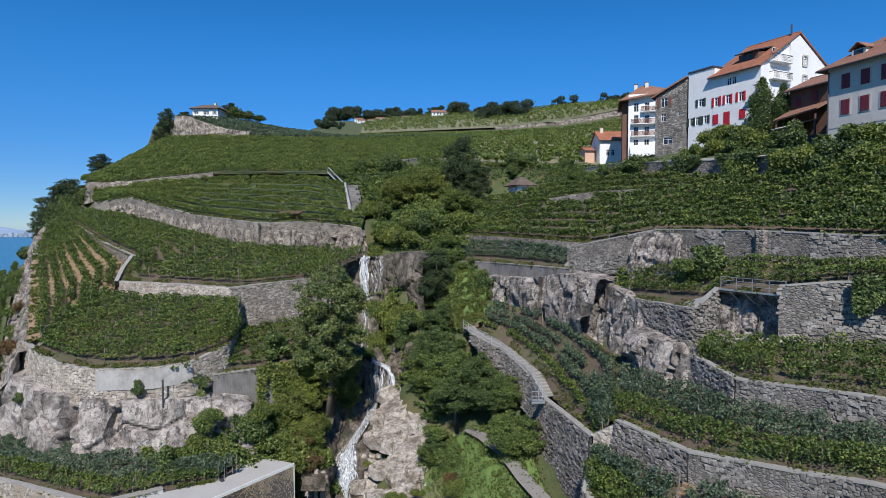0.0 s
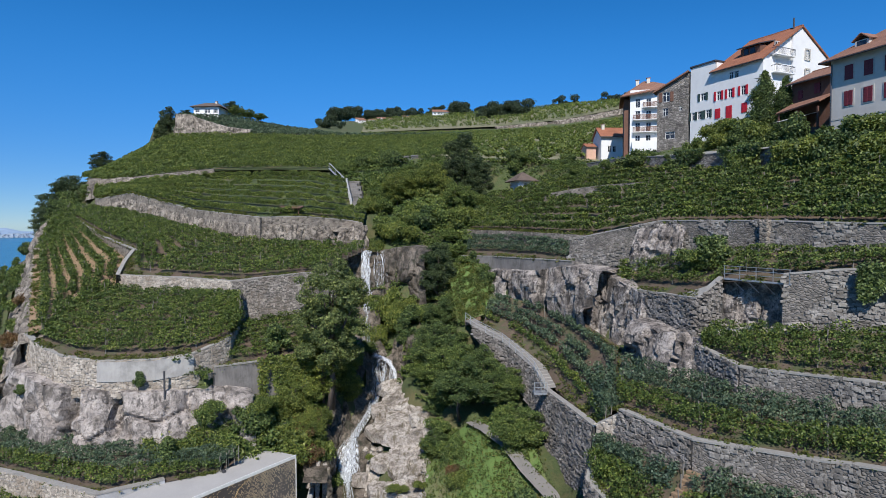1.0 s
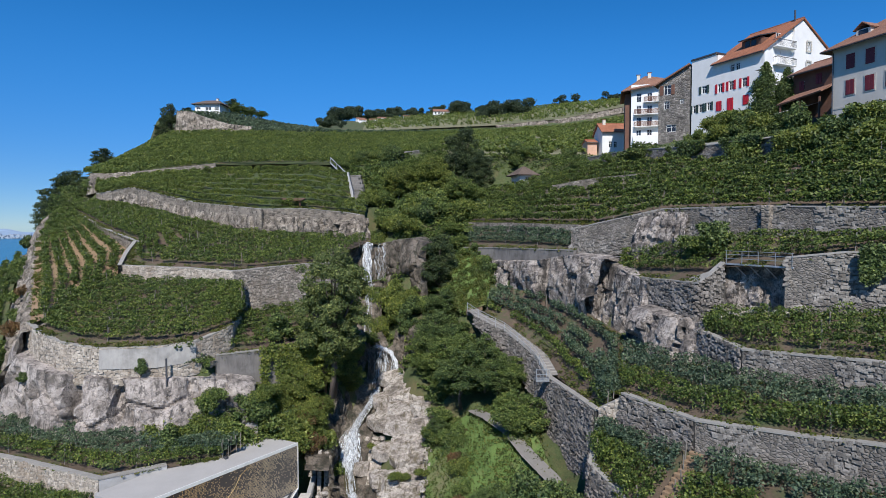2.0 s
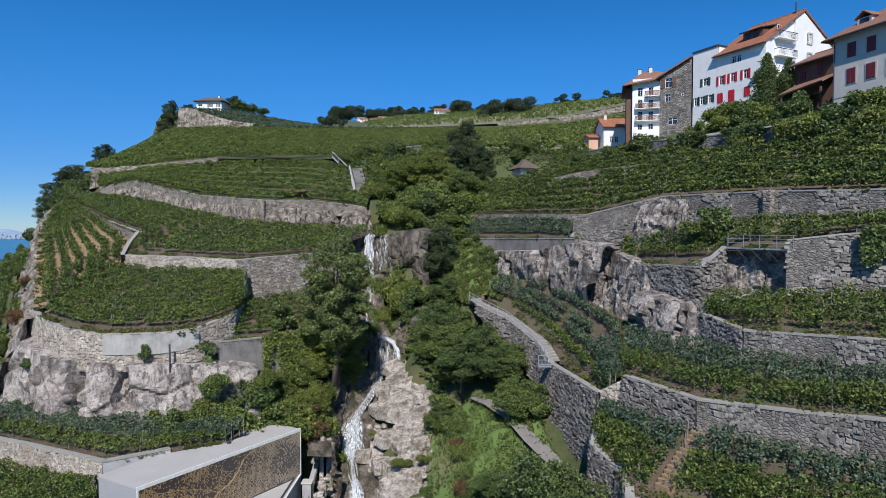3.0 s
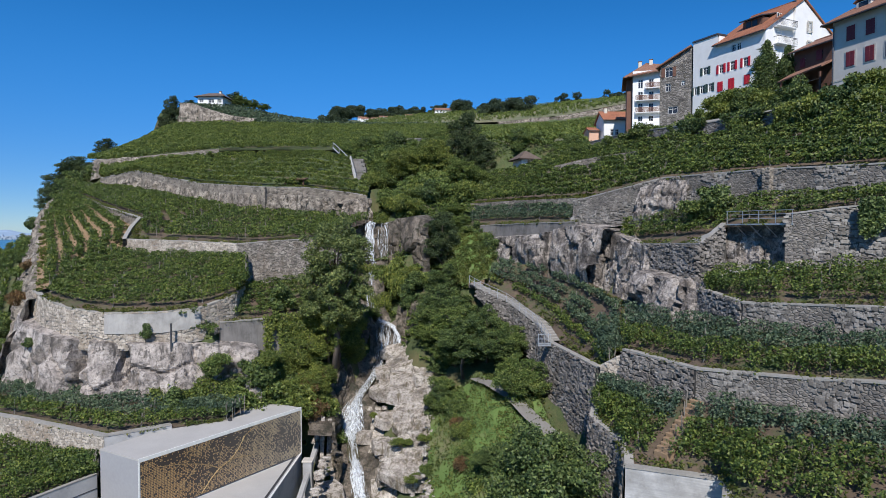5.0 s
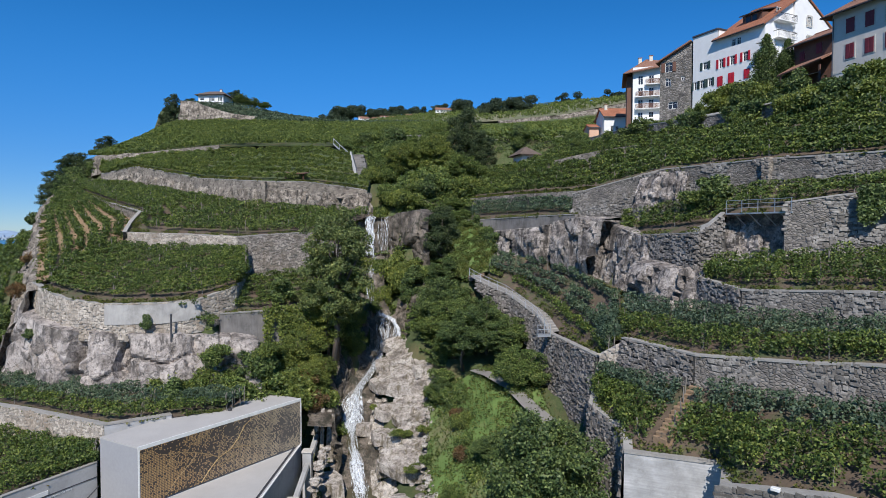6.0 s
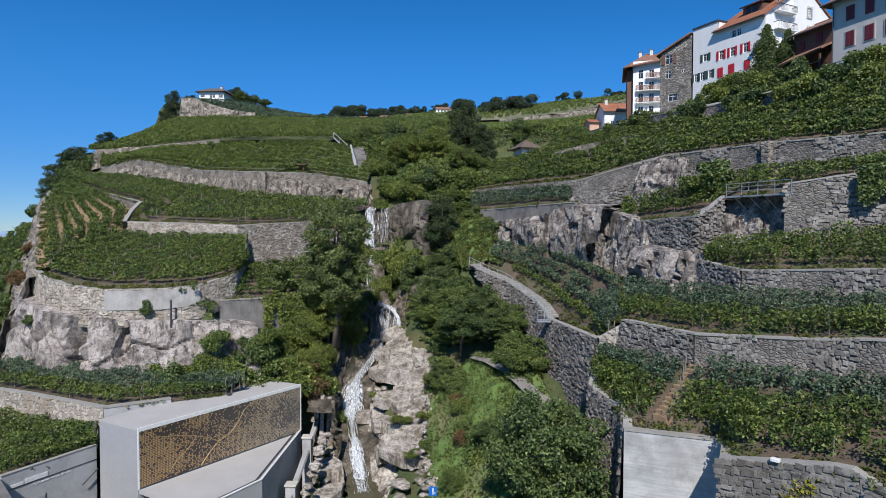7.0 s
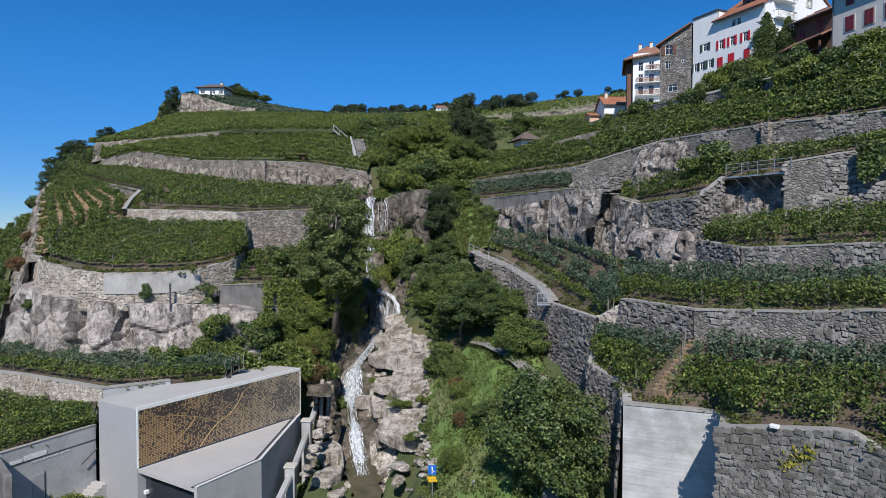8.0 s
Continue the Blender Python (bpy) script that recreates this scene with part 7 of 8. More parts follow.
for c in ([lo[0], lo[1], (7.4, 4, 5.0), (2.4, 4, 5.0)], [lo[1], lo[2], (7.4, 4, 5.0)], [lo[2], lo[3], (2.4, 4, 5.0), (7.4, 4, 5.0)], [lo[3], lo[0], (2.4, 4, 5.0)]):
    slab(bm, c, 0.18)
part("roof", bm, M_TILE_DULL, E_)
for i, (x, z, w, h) in enumerate(wins):
    window(E_, x, z, w, h, shutters=M_GREEN if i == 2 else None)
chimney(E_, 7.4, 3.2, 4.6, 0.9)

# houses far up the hillside
F = house("far_house", "distant pale house among trees", (-10, 555, ground_height(-10, 555) - 1), 5)
part("wall", facade(bmesh.new(), 15, -3, 6, [(1.4 + 3 * k, 2.6 + 3 * k, z, z + 1.5) for k in range(4) for z in (0.8, 3.8)]), M_WHITE, F)
part("wall", gable_walls(bmesh.new(), 15, 9, 6, 8.5), M_WHITE, F)
for k in range(4):
    for z in (0.8, 3.8):
        part("window", boxed(1.4 + 3 * k, 2.6 + 3 * k, 0.2, 0.25, z, z + 1.5), M_GLASS, F)
gable_roof(F, 15, 9, 6, 8.5, 0.5, M_TILE, 0.4)
for x, y, s, r in ((-92, 640, 0.6, 20), (-78, 630, 0.5, -10), (-62, 615, 0.55, 30), (-84, 600, 0.5, 0), (-40, 600, 0.5, 15), (14, 560, 0.45, -20), (-70, 640, 0.6, 10), (-52, 590, 0.4, 40)):
    copy_thing(F, pose(x, y, ground_height(x, y) - 1, 0, 0, r) @ Matrix.Diagonal((s, s, s * 1.1, 1)))

# conifers and the far shore
con = cypress(61, 9.8, 3.0, 14000, 0.24, M_TREE_DARK, "dense pointed conifer beside the white house")
con.matrix_basis = pose(45.6, 87.4, 41.2)
at(con, 47.8, 85.8, 41.0, 0.9, 70, 1.0)
shore = []
for i in range(120):
    x = -3600 + 30 * i
    shore.append((x, 4050, -45 + 26 + 60 * abs(noise.noise((x / 900, 3, 0))) + 22 * noise.noise((x / 160, 1, 0))))
g = np.array([[(x, y, -46), (x, y + 50, -45 + (z + 45) * 0.45), (x, y + 240, z)] for x, y, z in shore])
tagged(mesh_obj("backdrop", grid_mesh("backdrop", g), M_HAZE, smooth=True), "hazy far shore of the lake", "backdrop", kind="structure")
trng = np.random.default_rng(8)
bm = bmesh.new()
for _ in range(420):
    x = trng.uniform(-3500, -2300)
    z = trng.random() ** 1.4
    w, h = trng.uniform(5, 16), trng.uniform(4, 11)
    box(bm, x, x + w, 4040 + 60 * z, 4050 + 60 * z, -45 + 24 * z, -45 + 24 * z + h)
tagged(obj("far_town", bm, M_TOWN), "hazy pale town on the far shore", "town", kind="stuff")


# ---- winery in the valley ----
def panel_material():
    """Dark perforated metal with a pattern of small golden squares, denser in drifts."""
    m, nt, b = material("perforated_panel", 0.45, 0.3)
    pos = nt.nodes.new("ShaderNodeTexCoord").outputs["Object"]
    snap = nt.nodes.new("ShaderNodeVectorMath")
    snap.operation = "SNAP"
    snap.inputs[1].default_value = (0.135, 10, 0.135)
    nt.links.new(pos, snap.inputs[0])
    wn_ = nt.nodes.new("ShaderNodeTexWhiteNoise")
    nt.links.new(snap.outputs[0], wn_.inputs[0])
    drift = nt.nodes.new("ShaderNodeTexNoise")
    drift.inputs["Scale"].default_value, drift.inputs["Detail"].default_value = 0.35, 3
    nt.links.new(snap.outputs[0], drift.inputs[0])
    less = nt.nodes.new("ShaderNodeMath")
    less.operation = "LESS_THAN"
    nt.links.new(wn_.outputs[0], less.inputs[0])
    nt.links.new(ramp(nt, drift.outputs[0], ((0.36, (0.12, 0.12, 0.12)), (0.56, (0.92, 0.92, 0.92)))), less.inputs[1])
    # each golden square leaves a dark margin in its cell
    part_ = nt.nodes.new("ShaderNodeVectorMath")
    part_.operation = "SUBTRACT"
    nt.links.new(pos, part_.inputs[0])
    nt.links.new(snap.outputs[0], part_.inputs[1])
    xyz = nt.nodes.new("ShaderNodeSeparateXYZ")
    nt.links.new(part_.outputs[0], xyz.inputs[0])
    keep = less.outputs[0]
    for k in (0, 2):
        inside = nt.nodes.new("ShaderNodeMath")
        inside.operation = "LESS_THAN"
        inside.inputs[1].default_value = 0.1
        nt.links.new(xyz.outputs[k], inside.inputs[0])
        both = nt.nodes.new("ShaderNodeMath")
        both.operation = "MULTIPLY"
        nt.links.new(keep, both.inputs[0])
        nt.links.new(inside.outputs[0], both.inputs[1])
        keep = both.outputs[0]
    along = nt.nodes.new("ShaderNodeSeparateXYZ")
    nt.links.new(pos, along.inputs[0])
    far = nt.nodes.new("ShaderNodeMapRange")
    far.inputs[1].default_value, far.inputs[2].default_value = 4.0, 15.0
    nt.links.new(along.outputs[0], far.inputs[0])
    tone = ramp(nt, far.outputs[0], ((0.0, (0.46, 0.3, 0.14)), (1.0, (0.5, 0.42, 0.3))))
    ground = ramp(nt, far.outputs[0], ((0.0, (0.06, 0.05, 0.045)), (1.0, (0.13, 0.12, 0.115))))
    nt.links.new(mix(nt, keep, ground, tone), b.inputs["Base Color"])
    return m


M_PANEL = panel_material()
M_GOLD = plain("golden_metal", (0.4, 0.28, 0.14), 0.5, 0.3)
M_CLAD = varied("grey_cladding", (0.3, 0.3, 0.31), (0.37, 0.37, 0.38), 0.25, 4, 0.6, 0.05, 0.01)
M_ROOFSHEET = varied("pale_roof_gravel", (0.36, 0.345, 0.33), (0.47, 0.455, 0.435), 0.4, 14, 0.95, 0.3, 0.01)
WX, WY, WR = -24.88, 47.1, math.degrees(math.atan2(14.3, 9.55))
V = tagged(empty("winery", (WX, WY, 0), WR), "modern grey winery with golden perforated facade", "building")
# local x runs along the perforated facade (17.2 m); -y is outward
inv = pose(WX, WY, 0, 0, 0, WR).inverted()


def local(x, y):
    p = inv @ Vector((x, y, 0))
    return (p.x, p.y)


RING = [(0, 0), (17.17, 0), local(-21.0, 64.1), local(-29.3, 49.5)]
part("upper_block", prism(bmesh.new(), RING, -6, 5.45), M_CLAD, V, "smooth grey metal cladding")
bm = prism(bmesh.new(), RING, 5.454, 5.6)
part("roof", bm, M_ROOFSHEET, V, "pale flat roof")
edge = part("roof_edge", boxed(-0.05, 17.2, -0.09, -0.006, 5.34, 5.66, 0.01), M_FRAME, V)
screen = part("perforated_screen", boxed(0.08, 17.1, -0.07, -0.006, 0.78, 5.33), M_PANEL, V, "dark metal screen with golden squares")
part("screen_edge", boxed(-0.04, 0.08, -0.1, -0.006, 0.7, 5.34), M_FRAME, screen)
part("screen_edge", boxed(17.1, 17.2, -0.1, -0.006, 0.7, 5.34), M_FRAME, screen)
for pts, r in ((((5.6, 0.9), (6.6, 1.9), (7.4, 2.5), (8.6, 2.9), (9.4, 3.6), (10.2, 4.7), (11.2, 5.2)), 0.11), (((7.4, 2.5), (6.4, 3.1), (5.2, 3.6), (3.6, 4.1), (1.6, 4.5)), 0.08),
               (((5.2, 3.6), (4.4, 2.8), (3.2, 1.9), (2.4, 1.0)), 0.06), (((8.6, 2.9), (10, 2.8), (10.8, 2.6)), 0.06), (((3.6, 4.1), (2.4, 3.4), (0.8, 3.0)), 0.05), (((6.6, 1.9), (8, 1.9), (9.2, 2.2)), 0.05), (((9.4, 3.6), (10.2, 3.4)), 0.06)):
    part("branch_ornament", tube(bmesh.new(), [(x, -0.075, z) for x, z in pts], [0.55 * r * (1 - 0.6 * i / len(pts)) for i in range(len(pts))], 5), M_GOLD, screen)
LOW = [(0, -0.12), local(-18.54, 43.25), local(-15.5, 48.8), (17.1, -0.12)]
back = [(0.05, -0.3), (LOW[1][0] * 0.96 + 0.4, LOW[1][1] * 0.94), (LOW[2][0] - 0.2, LOW[2][1] * 0.95), (16.6, -0.3)]
part("lower_roof", prism(bmesh.new(), LOW, 0.4, 0.7), M_ROOFSHEET, V, "pale gravel roof")
part("entrance_glass", prism(bmesh.new(), [(0.6, -0.2), (LOW[1][0] + 0.7, LOW[1][1] + 0.3), (LOW[2][0], LOW[2][1] + 0.6), (16, -0.2)], -6, 0.39), M_GLASS, V, "dark entrance glazing")
for a, b in ((LOW[1], LOW[2]), (LOW[2], LOW[3])):
    d = Vector((b[0] - a[0], b[1] - a[1]))
    L, r = d.length, math.degrees(math.atan2(d.y, d.x))
    m = pose(a[0], a[1], 0, 0, 0, r)
    side = part("side_wall", box(bmesh.new(), 0, L, -0.02, 0.3, -6, 0.84, 0.01, m), M_CONC, V, "smooth grey concrete")
    part("wall_cap", box(bmesh.new(), 0, L, -0.06, 0.1, 0.844, 0.93, 0.01, m), M_FRAME, side)
    part("roof_channel", box(bmesh.new(), 0, L, 0.34, 0.62, 0.704, 0.74, 0, m), M_DARK_METAL, V)
part("vent", boxed(10.2, 10.5, 2.2, 2.5, 5.6, 5.85, 0.02), M_DARK_METAL, V)
part("light_box", boxed(0.3, 0.8, -0.6, -0.3, -1.4, -1.1, 0.03), M_FRAME, V)

# lettered wall beside it
Lw = tagged(empty("lettered_wall", (-32.92, 43.15, 0), 64.8), "long grey concrete wall with white lettering", "wall")
part("wall_face", boxed(0, 7.4, 0, 0.26, -6, 3.3, 0.02), M_CONC, Lw, "stained grey concrete")
part("coping", boxed(-0.06, 7.4, -0.04, 0.3, 3.3, 3.4, 0.02), M_COPE, Lw)
part("end_wall", box(bmesh.new(), -5, 0.0, 0.06, 0.5, -6, 3.2, 0.02, pose(0, 0, 0, 0, 0, 70)), M_RENDER_GREY, Lw)
part("panel_line", boxed(0.5, 7.35, -0.04, -0.005, 2.1, 2.16), M_DARK_METAL, Lw)
part("name_bar", boxed(0.6, 1.5, -0.05, -0.005, 2.2, 2.42), M_FRAME, Lw, "white lettering bar")
part("name_bar", boxed(1.62, 3.3, -0.05, -0.005, 2.2, 2.55), M_FRAME, Lw, "white lettering bar")
txt = bpy.data.curves.new("lettering", "FONT")
txt.body, txt.size, txt.extrude, txt.align_x = "d\u00e9gustation-vente de vins", 0.3, 0.01, "LEFT"
tmp = new("lettering_curve", txt)
bpy.context.view_layer.update()
tm = bpy.data.meshes.new_from_object(tmp.evaluated_get(bpy.context.evaluated_depsgraph_get()))
bpy.data.objects.remove(tmp)
words = mesh_obj("lettering", tm, M_FRAME, Lw, "small white lettering")
words.matrix_basis = pose(2.1, -0.02, 1.84, 90, 0, 0)
part("door_panel", boxed(2.2, 3.1, -0.03, -0.004, -1.6, 0.8, 0.01), M_CLAD, Lw, "flush grey door")
part("door_joint", boxed(3.14, 3.2, -0.035, -0.004, -1.6, 0.9), M_DARK_METAL, Lw)
part("handrail", tube(bmesh.new(), [(5.9, -0.3, 0.5), (7.3, -0.3, 1.4)], [0.05, 0.05], 6), M_DARK_METAL, Lw)
steps = tagged(empty("stairs", (-32.92, 43.15, 0), 64.8), "pale concrete stairs beside the winery", "stairs")
for k in range(7):
    part("step", boxed(4.9 + 0.32 * k, 7.3, -1.5, -0.06, -2.6 + 0.18 * k, -2.43 + 0.18 * k, 0.01), M_ROOFSHEET, steps)

# ---- stone-lined flume beside the stream ----
flume = tagged(empty("flume_wall", (-14.3, 52, -3)), "low grey concrete flume wall with square piers", "wall")
for x, y, z in ((-14.35, 60.2, 0.6), (-14.3, 53.6, -1.5)):
    pier = part("pier", boxed(x + 14.3 - 0.45, x + 14.3 + 0.45, y - 52 - 0.45, y - 52 + 0.45, -3, z + 3 - 0.12, 0.03), M_CONC, flume)
    part("pier_cap", boxed(x + 14.3 - 0.55, x + 14.3 + 0.55, y - 52 - 0.55, y - 52 + 0.55, z + 3 - 0.116, z + 3.05, 0.03), M_STONE_TRIM, pier, "pale square cap")
part("flume", tube(bmesh.new(), [(-0.3, 14.5, 3.6), (-0.05, 8.7, 2.4), (0.0, 2.0, 0.7), (-0.2, -4, -0.6)], [0.32, 0.32, 0.32, 0.32], 8), M_CONC, flume)
srng = np.random.default_rng(9)
for i in range(26):
    y = 53 + 9 * srng.random()
    boulder(i, -13.1 + 0.5 * srng.random(), y, -2.9 + (y - 53) * 0.3 + 1.4 * srng.random(), 0.55, 0.45, 0.4, 360 * srng.random(), 10, "squared pale stone stacked along the flume", "stacked bank stones")
for x, y, h, w in ((-14.6, 65.4, 3.9, 0.5), (-13.9, 65, 3.6, 0.45), (-13.2, 65.3, 3.3, 0.5), (-12.7, 64.7, 3.0, 0.35)):
    st = tagged(obj("standing_slab", box(bmesh.new(), -w / 2, w / 2, -0.25, 0.25, -3, h, 0.08, pose(0, 0, 0, 3, 2, 12)), M_SLAB), "upright weathered stone slab on the bank", "rock", "standing slabs")
    st.location = (x, y, 0)

# ---- curved path with railing ----
PATH_L = [(12.1, 50.4, 12.42), (11.3, 55, 12.42), (10.05, 60.9, 12.52), (9.5, 65.4, 13.6), (6.9, 70.5, 15.4), (3.4, 73.8, 16.8), (2.6, 75.6, 17.2)]
PATH_R = [(13.0, 50.6, 12.44), (12.3, 55.2, 12.44), (11.3, 61.2, 12.6), (10.9, 66, 13.7), (8.0, 71.6, 15.5), (4.4, 75, 16.9), (3.8, 76.4, 17.3)]
g = ruled(PATH_L[2:], PATH_R[2:], 50, 4)
g[:, :, 2] += 0.06
p_ob = tagged(mesh_obj("path", grid_mesh("path", g), M_TRAIL), "pale stepped path along the wall", "path", kind="structure")
for k in range(0, 24):
    a, b = g[2 + 2 * k, 0], g[2 + 2 * k, 3]
    bm = bmesh.new()
    tube(bm, [tuple(a), tuple(b)], [0.07, 0.07], 4)
    part("path_step", bm, M_COPE, p_ob)
rail = tagged(empty("railing", (9.5, 65.4, 13.6)), "grey steel railing along the curved path", "railing")
pts = resample(PATH_L[2:], 14) - np.array([9.5, 65.4, 13.6])
for q in pts:
    part("rail_post", boxed(q[0] - 0.03, q[0] + 0.03, q[1] - 0.03, q[1] + 0.03, q[2], q[2] + 1.05), M_STEEL, rail)
for h in (0.55, 1.02):
    part("rail_bar", tube(bmesh.new(), [(q[0], q[1], q[2] + h) for q in pts], [0.03] * len(pts), 5), M_STEEL, rail)
gate = tagged(empty("gate", (9.7, 60.2, 12.5)), "small grey steel gate beside the path", "gate")
part("gate_floor", boxed(-0.9, 0.4, -0.6, 0.5, -0.15, 0.0), M_STEEL, gate)
for z in (0.1, 0.55, 1.0):
    part("gate_bar", boxed(-0.9, 0.4, -0.6, -0.55, z, z + 0.06), M_STEEL, gate)
for x in (-0.9, -0.25, 0.35):
    part("gate_post", boxed(x, x + 0.06, -0.62, -0.54, 0.0, 1.1), M_STEEL, gate)
stair = tagged(empty("steps", (3.4, 75.8, 17.0)), "worn earth-coloured stone steps up the slope", "stairs")
for k in range(14):
    part("step", box(bmesh.new(), -0.9 + 0.12 * math.sin(5 * k), 0.8 + 0.12 * math.cos(3 * k), 0, 0.62, -0.45, 0.04, 0.05, pose(0.1 * k, 0.62 * k, 0.24 * k, 3 * math.sin(k), 0, -10 + 9 * math.sin(2.3 * k))), M_PATH if k % 3 else M_ROCK, stair)
trail = ruled([(2.25, 65.9, 7.6), (3.13, 64.08, 7.33), (5.58, 58.82, 6.95), (6.79, 54.71, 6.3), (8.37, 50.5, 5.71), (8.55, 47.7, 4.6), (6.75, 41.7, 1.6), (4.95, 35.7, -0.9)], [(3.55, 66.5, 7.72), (4.43, 64.68, 7.45), (6.88, 59.42, 7.07), (8.09, 55.31, 6.42), (9.67, 51.1, 5.83), (9.85, 48.3, 4.72), (8.05, 42.3, 1.72), (6.25, 36.3, -0.78)], 60, 4)
for i in range(60):
    for j in range(4):
        trail[i, j, 2] += 0.42 - 0.5 * max(0, 1 - i / 6)
tagged(mesh_obj("trail", grid_mesh("trail", trail), M_TRAIL, smooth=True), "grey gravel trail across the grass", "path", kind="structure")

# ---- footbridge in the recess ----
fb = tagged(empty("footbridge", (24.3, 52.9, 24.5), -62.5), "small steel footbridge with white railing", "footbridge")
part("deck", boxed(-0.2, 6.0, 0.0, 1.3, -0.14, 0.0, 0.02), M_STEEL, fb)
for x in (0.0, 1.5, 3.0, 4.5, 5.9):
    part("railing_post", boxed(x - 0.022, x + 0.022, 0.0, 0.045, 0.0, 1.1), M_STEEL, fb)
for z in (0.4, 0.75, 1.06):
    part("railing_bar", boxed(-0.1, 6.0, 0.0, 0.05, z, z + 0.035), M_STEEL, fb)
for x in (0.8, 2.2, 3.6, 5.0):
    part("strut", tube(bmesh.new(), [(x, 0.1, -0.14), (x + 0.25, 1.2, -1.1)], [0.06, 0.05], 5), M_STEEL, fb)
part("back_wall", boxed(0, 6.2, 1.6, 2.2, -4.5, -0.2), M_MORTAR, fb, "dark recessed masonry")
for i, (x, y, z, s) in enumerate(((24.3, 50.6, 20.2, 0.9), (25.2, 49.3, 20.6, 0.8), (26.2, 47.6, 20.8, 0.8), (23.4, 51.2, 19.8, 0.8), (27.2, 46.8, 21.2, 0.7))):
    boulder(i, x, y, z, s * 1.2, s, s * 0.9, 40 * i, 10, "pale fallen rock at the recess's foot", "rocks in the recess")

# ---- small things on the slopes ----
pil = tagged(obj("pillar", boxed(-0.5, 0.5, -0.35, 0.35, -0.5, 4.2, 0.04), M_STONE_TRIM), "tall pale concrete pillar above the falls", "pillar")
pil.location = (-8.7, 106.2, 26)
cas = tagged(empty("water_steps", (-17.9, 120, 0)), "grey stepped concrete channel on the slope", "steps")
for k in range(9):
    part("block", boxed(-1.1 + 0.34 * k + 0.2 * math.sin(2 * k), 1.0 + 0.34 * k + 0.3 * math.cos(3 * k), -1.5 * k - 0.8, -1.5 * k + 0.8, 29, 37.9 - 0.56 * k, 0.08), M_RENDER_GREY, cas)
    part("kerb", boxed(-1.45 + 0.34 * k, -1.15 + 0.34 * k, -1.5 * k - 0.7, -1.5 * k + 0.7, 29, 38.5 - 0.56 * k, 0.05), M_CONC, cas)
part("side_wall", boxed(2.9, 3.3, -12.4, -7, 29, 34.4), M_RENDER_GREY, cas)
lad = tagged(empty("metal_stair", (-24.2, 128, 41.2)), "pale steel stair across the vineyard", "stairs")
for o in (0.0, 1.3):
    part("stringer", tube(bmesh.new(), [(0, o, 0), (4.9, o - 6, -4.4)], [0.16, 0.16], 4), M_STEEL, lad)
    part("handrail", tube(bmesh.new(), [(0, o, 1.1), (4.9, o - 6, -3.3)], [0.08, 0.08], 4), M_STEEL, lad)
for k in range(15):
    f = k / 14
    part("tread", box(bmesh.new(), -0.16, 0.16, 0.0, 1.3, -0.04, 0.04, 0, pose(4.9 * f, -6 * f, -4.4 * f)), M_STEEL, lad)
for k in range(4):
    f = k / 3
    part("rail_post", boxed(4.9 * f - 0.04, 4.9 * f + 0.04, -6 * f - 0.04, -6 * f + 0.04, -4.4 * f, -4.4 * f + 1.1), M_STEEL, lad)
hut = tagged(empty("shelter", (-24.4, 96.6, 30.5)), "small open wooden shelter on the wall", "shelter")
for x in (-1.4, 1.4):
    for y in (-0.9, 0.9):
        part("post", boxed(x - 0.07, x + 0.07, y - 0.07, y + 0.07, -0.4, 1.5), M_BROWN, hut)
part("roof", slab(bmesh.new(), [(-1.8, -1.3, 1.35), (1.8, -1.3, 1.35), (1.8, 1.3, 1.75), (-1.8, 1.3, 1.75)], 0.1), M_BROWN, hut)
but = tagged(obj("buttress", box(bmesh.new(), -0.35, 0.35, -0.3, 0.35, -4.6, 0.1, 0.05), M_WALL_PALE), "pale masonry buttress on the long wall", "buttress", kind="structure")
but.matrix_world = pose(-28.1, 91.75, 30.3, 0, 0, -12)
pier = tagged(obj("wall_pier", box(bmesh.new(), -0.4, 0.4, -0.3, 0.5, -2.6, 0.2, 0.06), M_WALL_PALE), "pale squared pier set into the high wall", "pier", kind="structure")
pier.matrix_world = pose(28.75, 54.75, 29.4, 0, 0, -62)
drape = []
for _ in range(5200):
    u = 7.3 - 3.6 * brng.random() ** 1.2
    drop_ = brng.random() ** 1.6 * (1.0 + 2.4 * max(0.0, noise.noise((u * 0.5, 3.0, 0.0)) + 0.35))
    drape.append((36.4 - 0.79 * u - 0.25 - 0.3 * brng.random(), 40.4 + 0.61 * u - 0.3 - 0.3 * brng.random(), 26.1 - drop_ + 0.15 * brng.normal()))
tagged(mesh_obj("ivy", leaf_mesh("ivy", np.array(drape), 0.19, 0.3, 0.4, brng, np.array([-0.4, -0.6, 0.0])), M_TREE_DARK), "dark green ivy hanging over the rubble wall", "plant")
gwall, shade_leaf = resample([(42.0, 60, 37.7), (41.2, 66, 38.2), (38.3, 80.2, 38.8), (34.7, 90.2, 39.5)], 200), []
for _ in range(9000):
    q = gwall[brng.integers(0, 200)]
    thick_ = noise.noise((q[1] * 0.22, 1.0, 6.0)) + 0.15
    if thick_ > 0:
        shade_leaf.append((q[0] - 0.3 + 0.9 * brng.random() - 0.6, q[1] - 0.2 * brng.random(), q[2] + 0.7 - brng.random() * (0.8 + 5.5 * thick_)))
tagged(mesh_obj("creeper", leaf_mesh("creeper", np.array(shade_leaf), 0.24, 0.4, 0.4, brng, np.array([-0.5, -0.3, 0.0])), M_TREE_DARK), "dark green creeper hanging over the garden wall", "plant")
ivy_wall = []
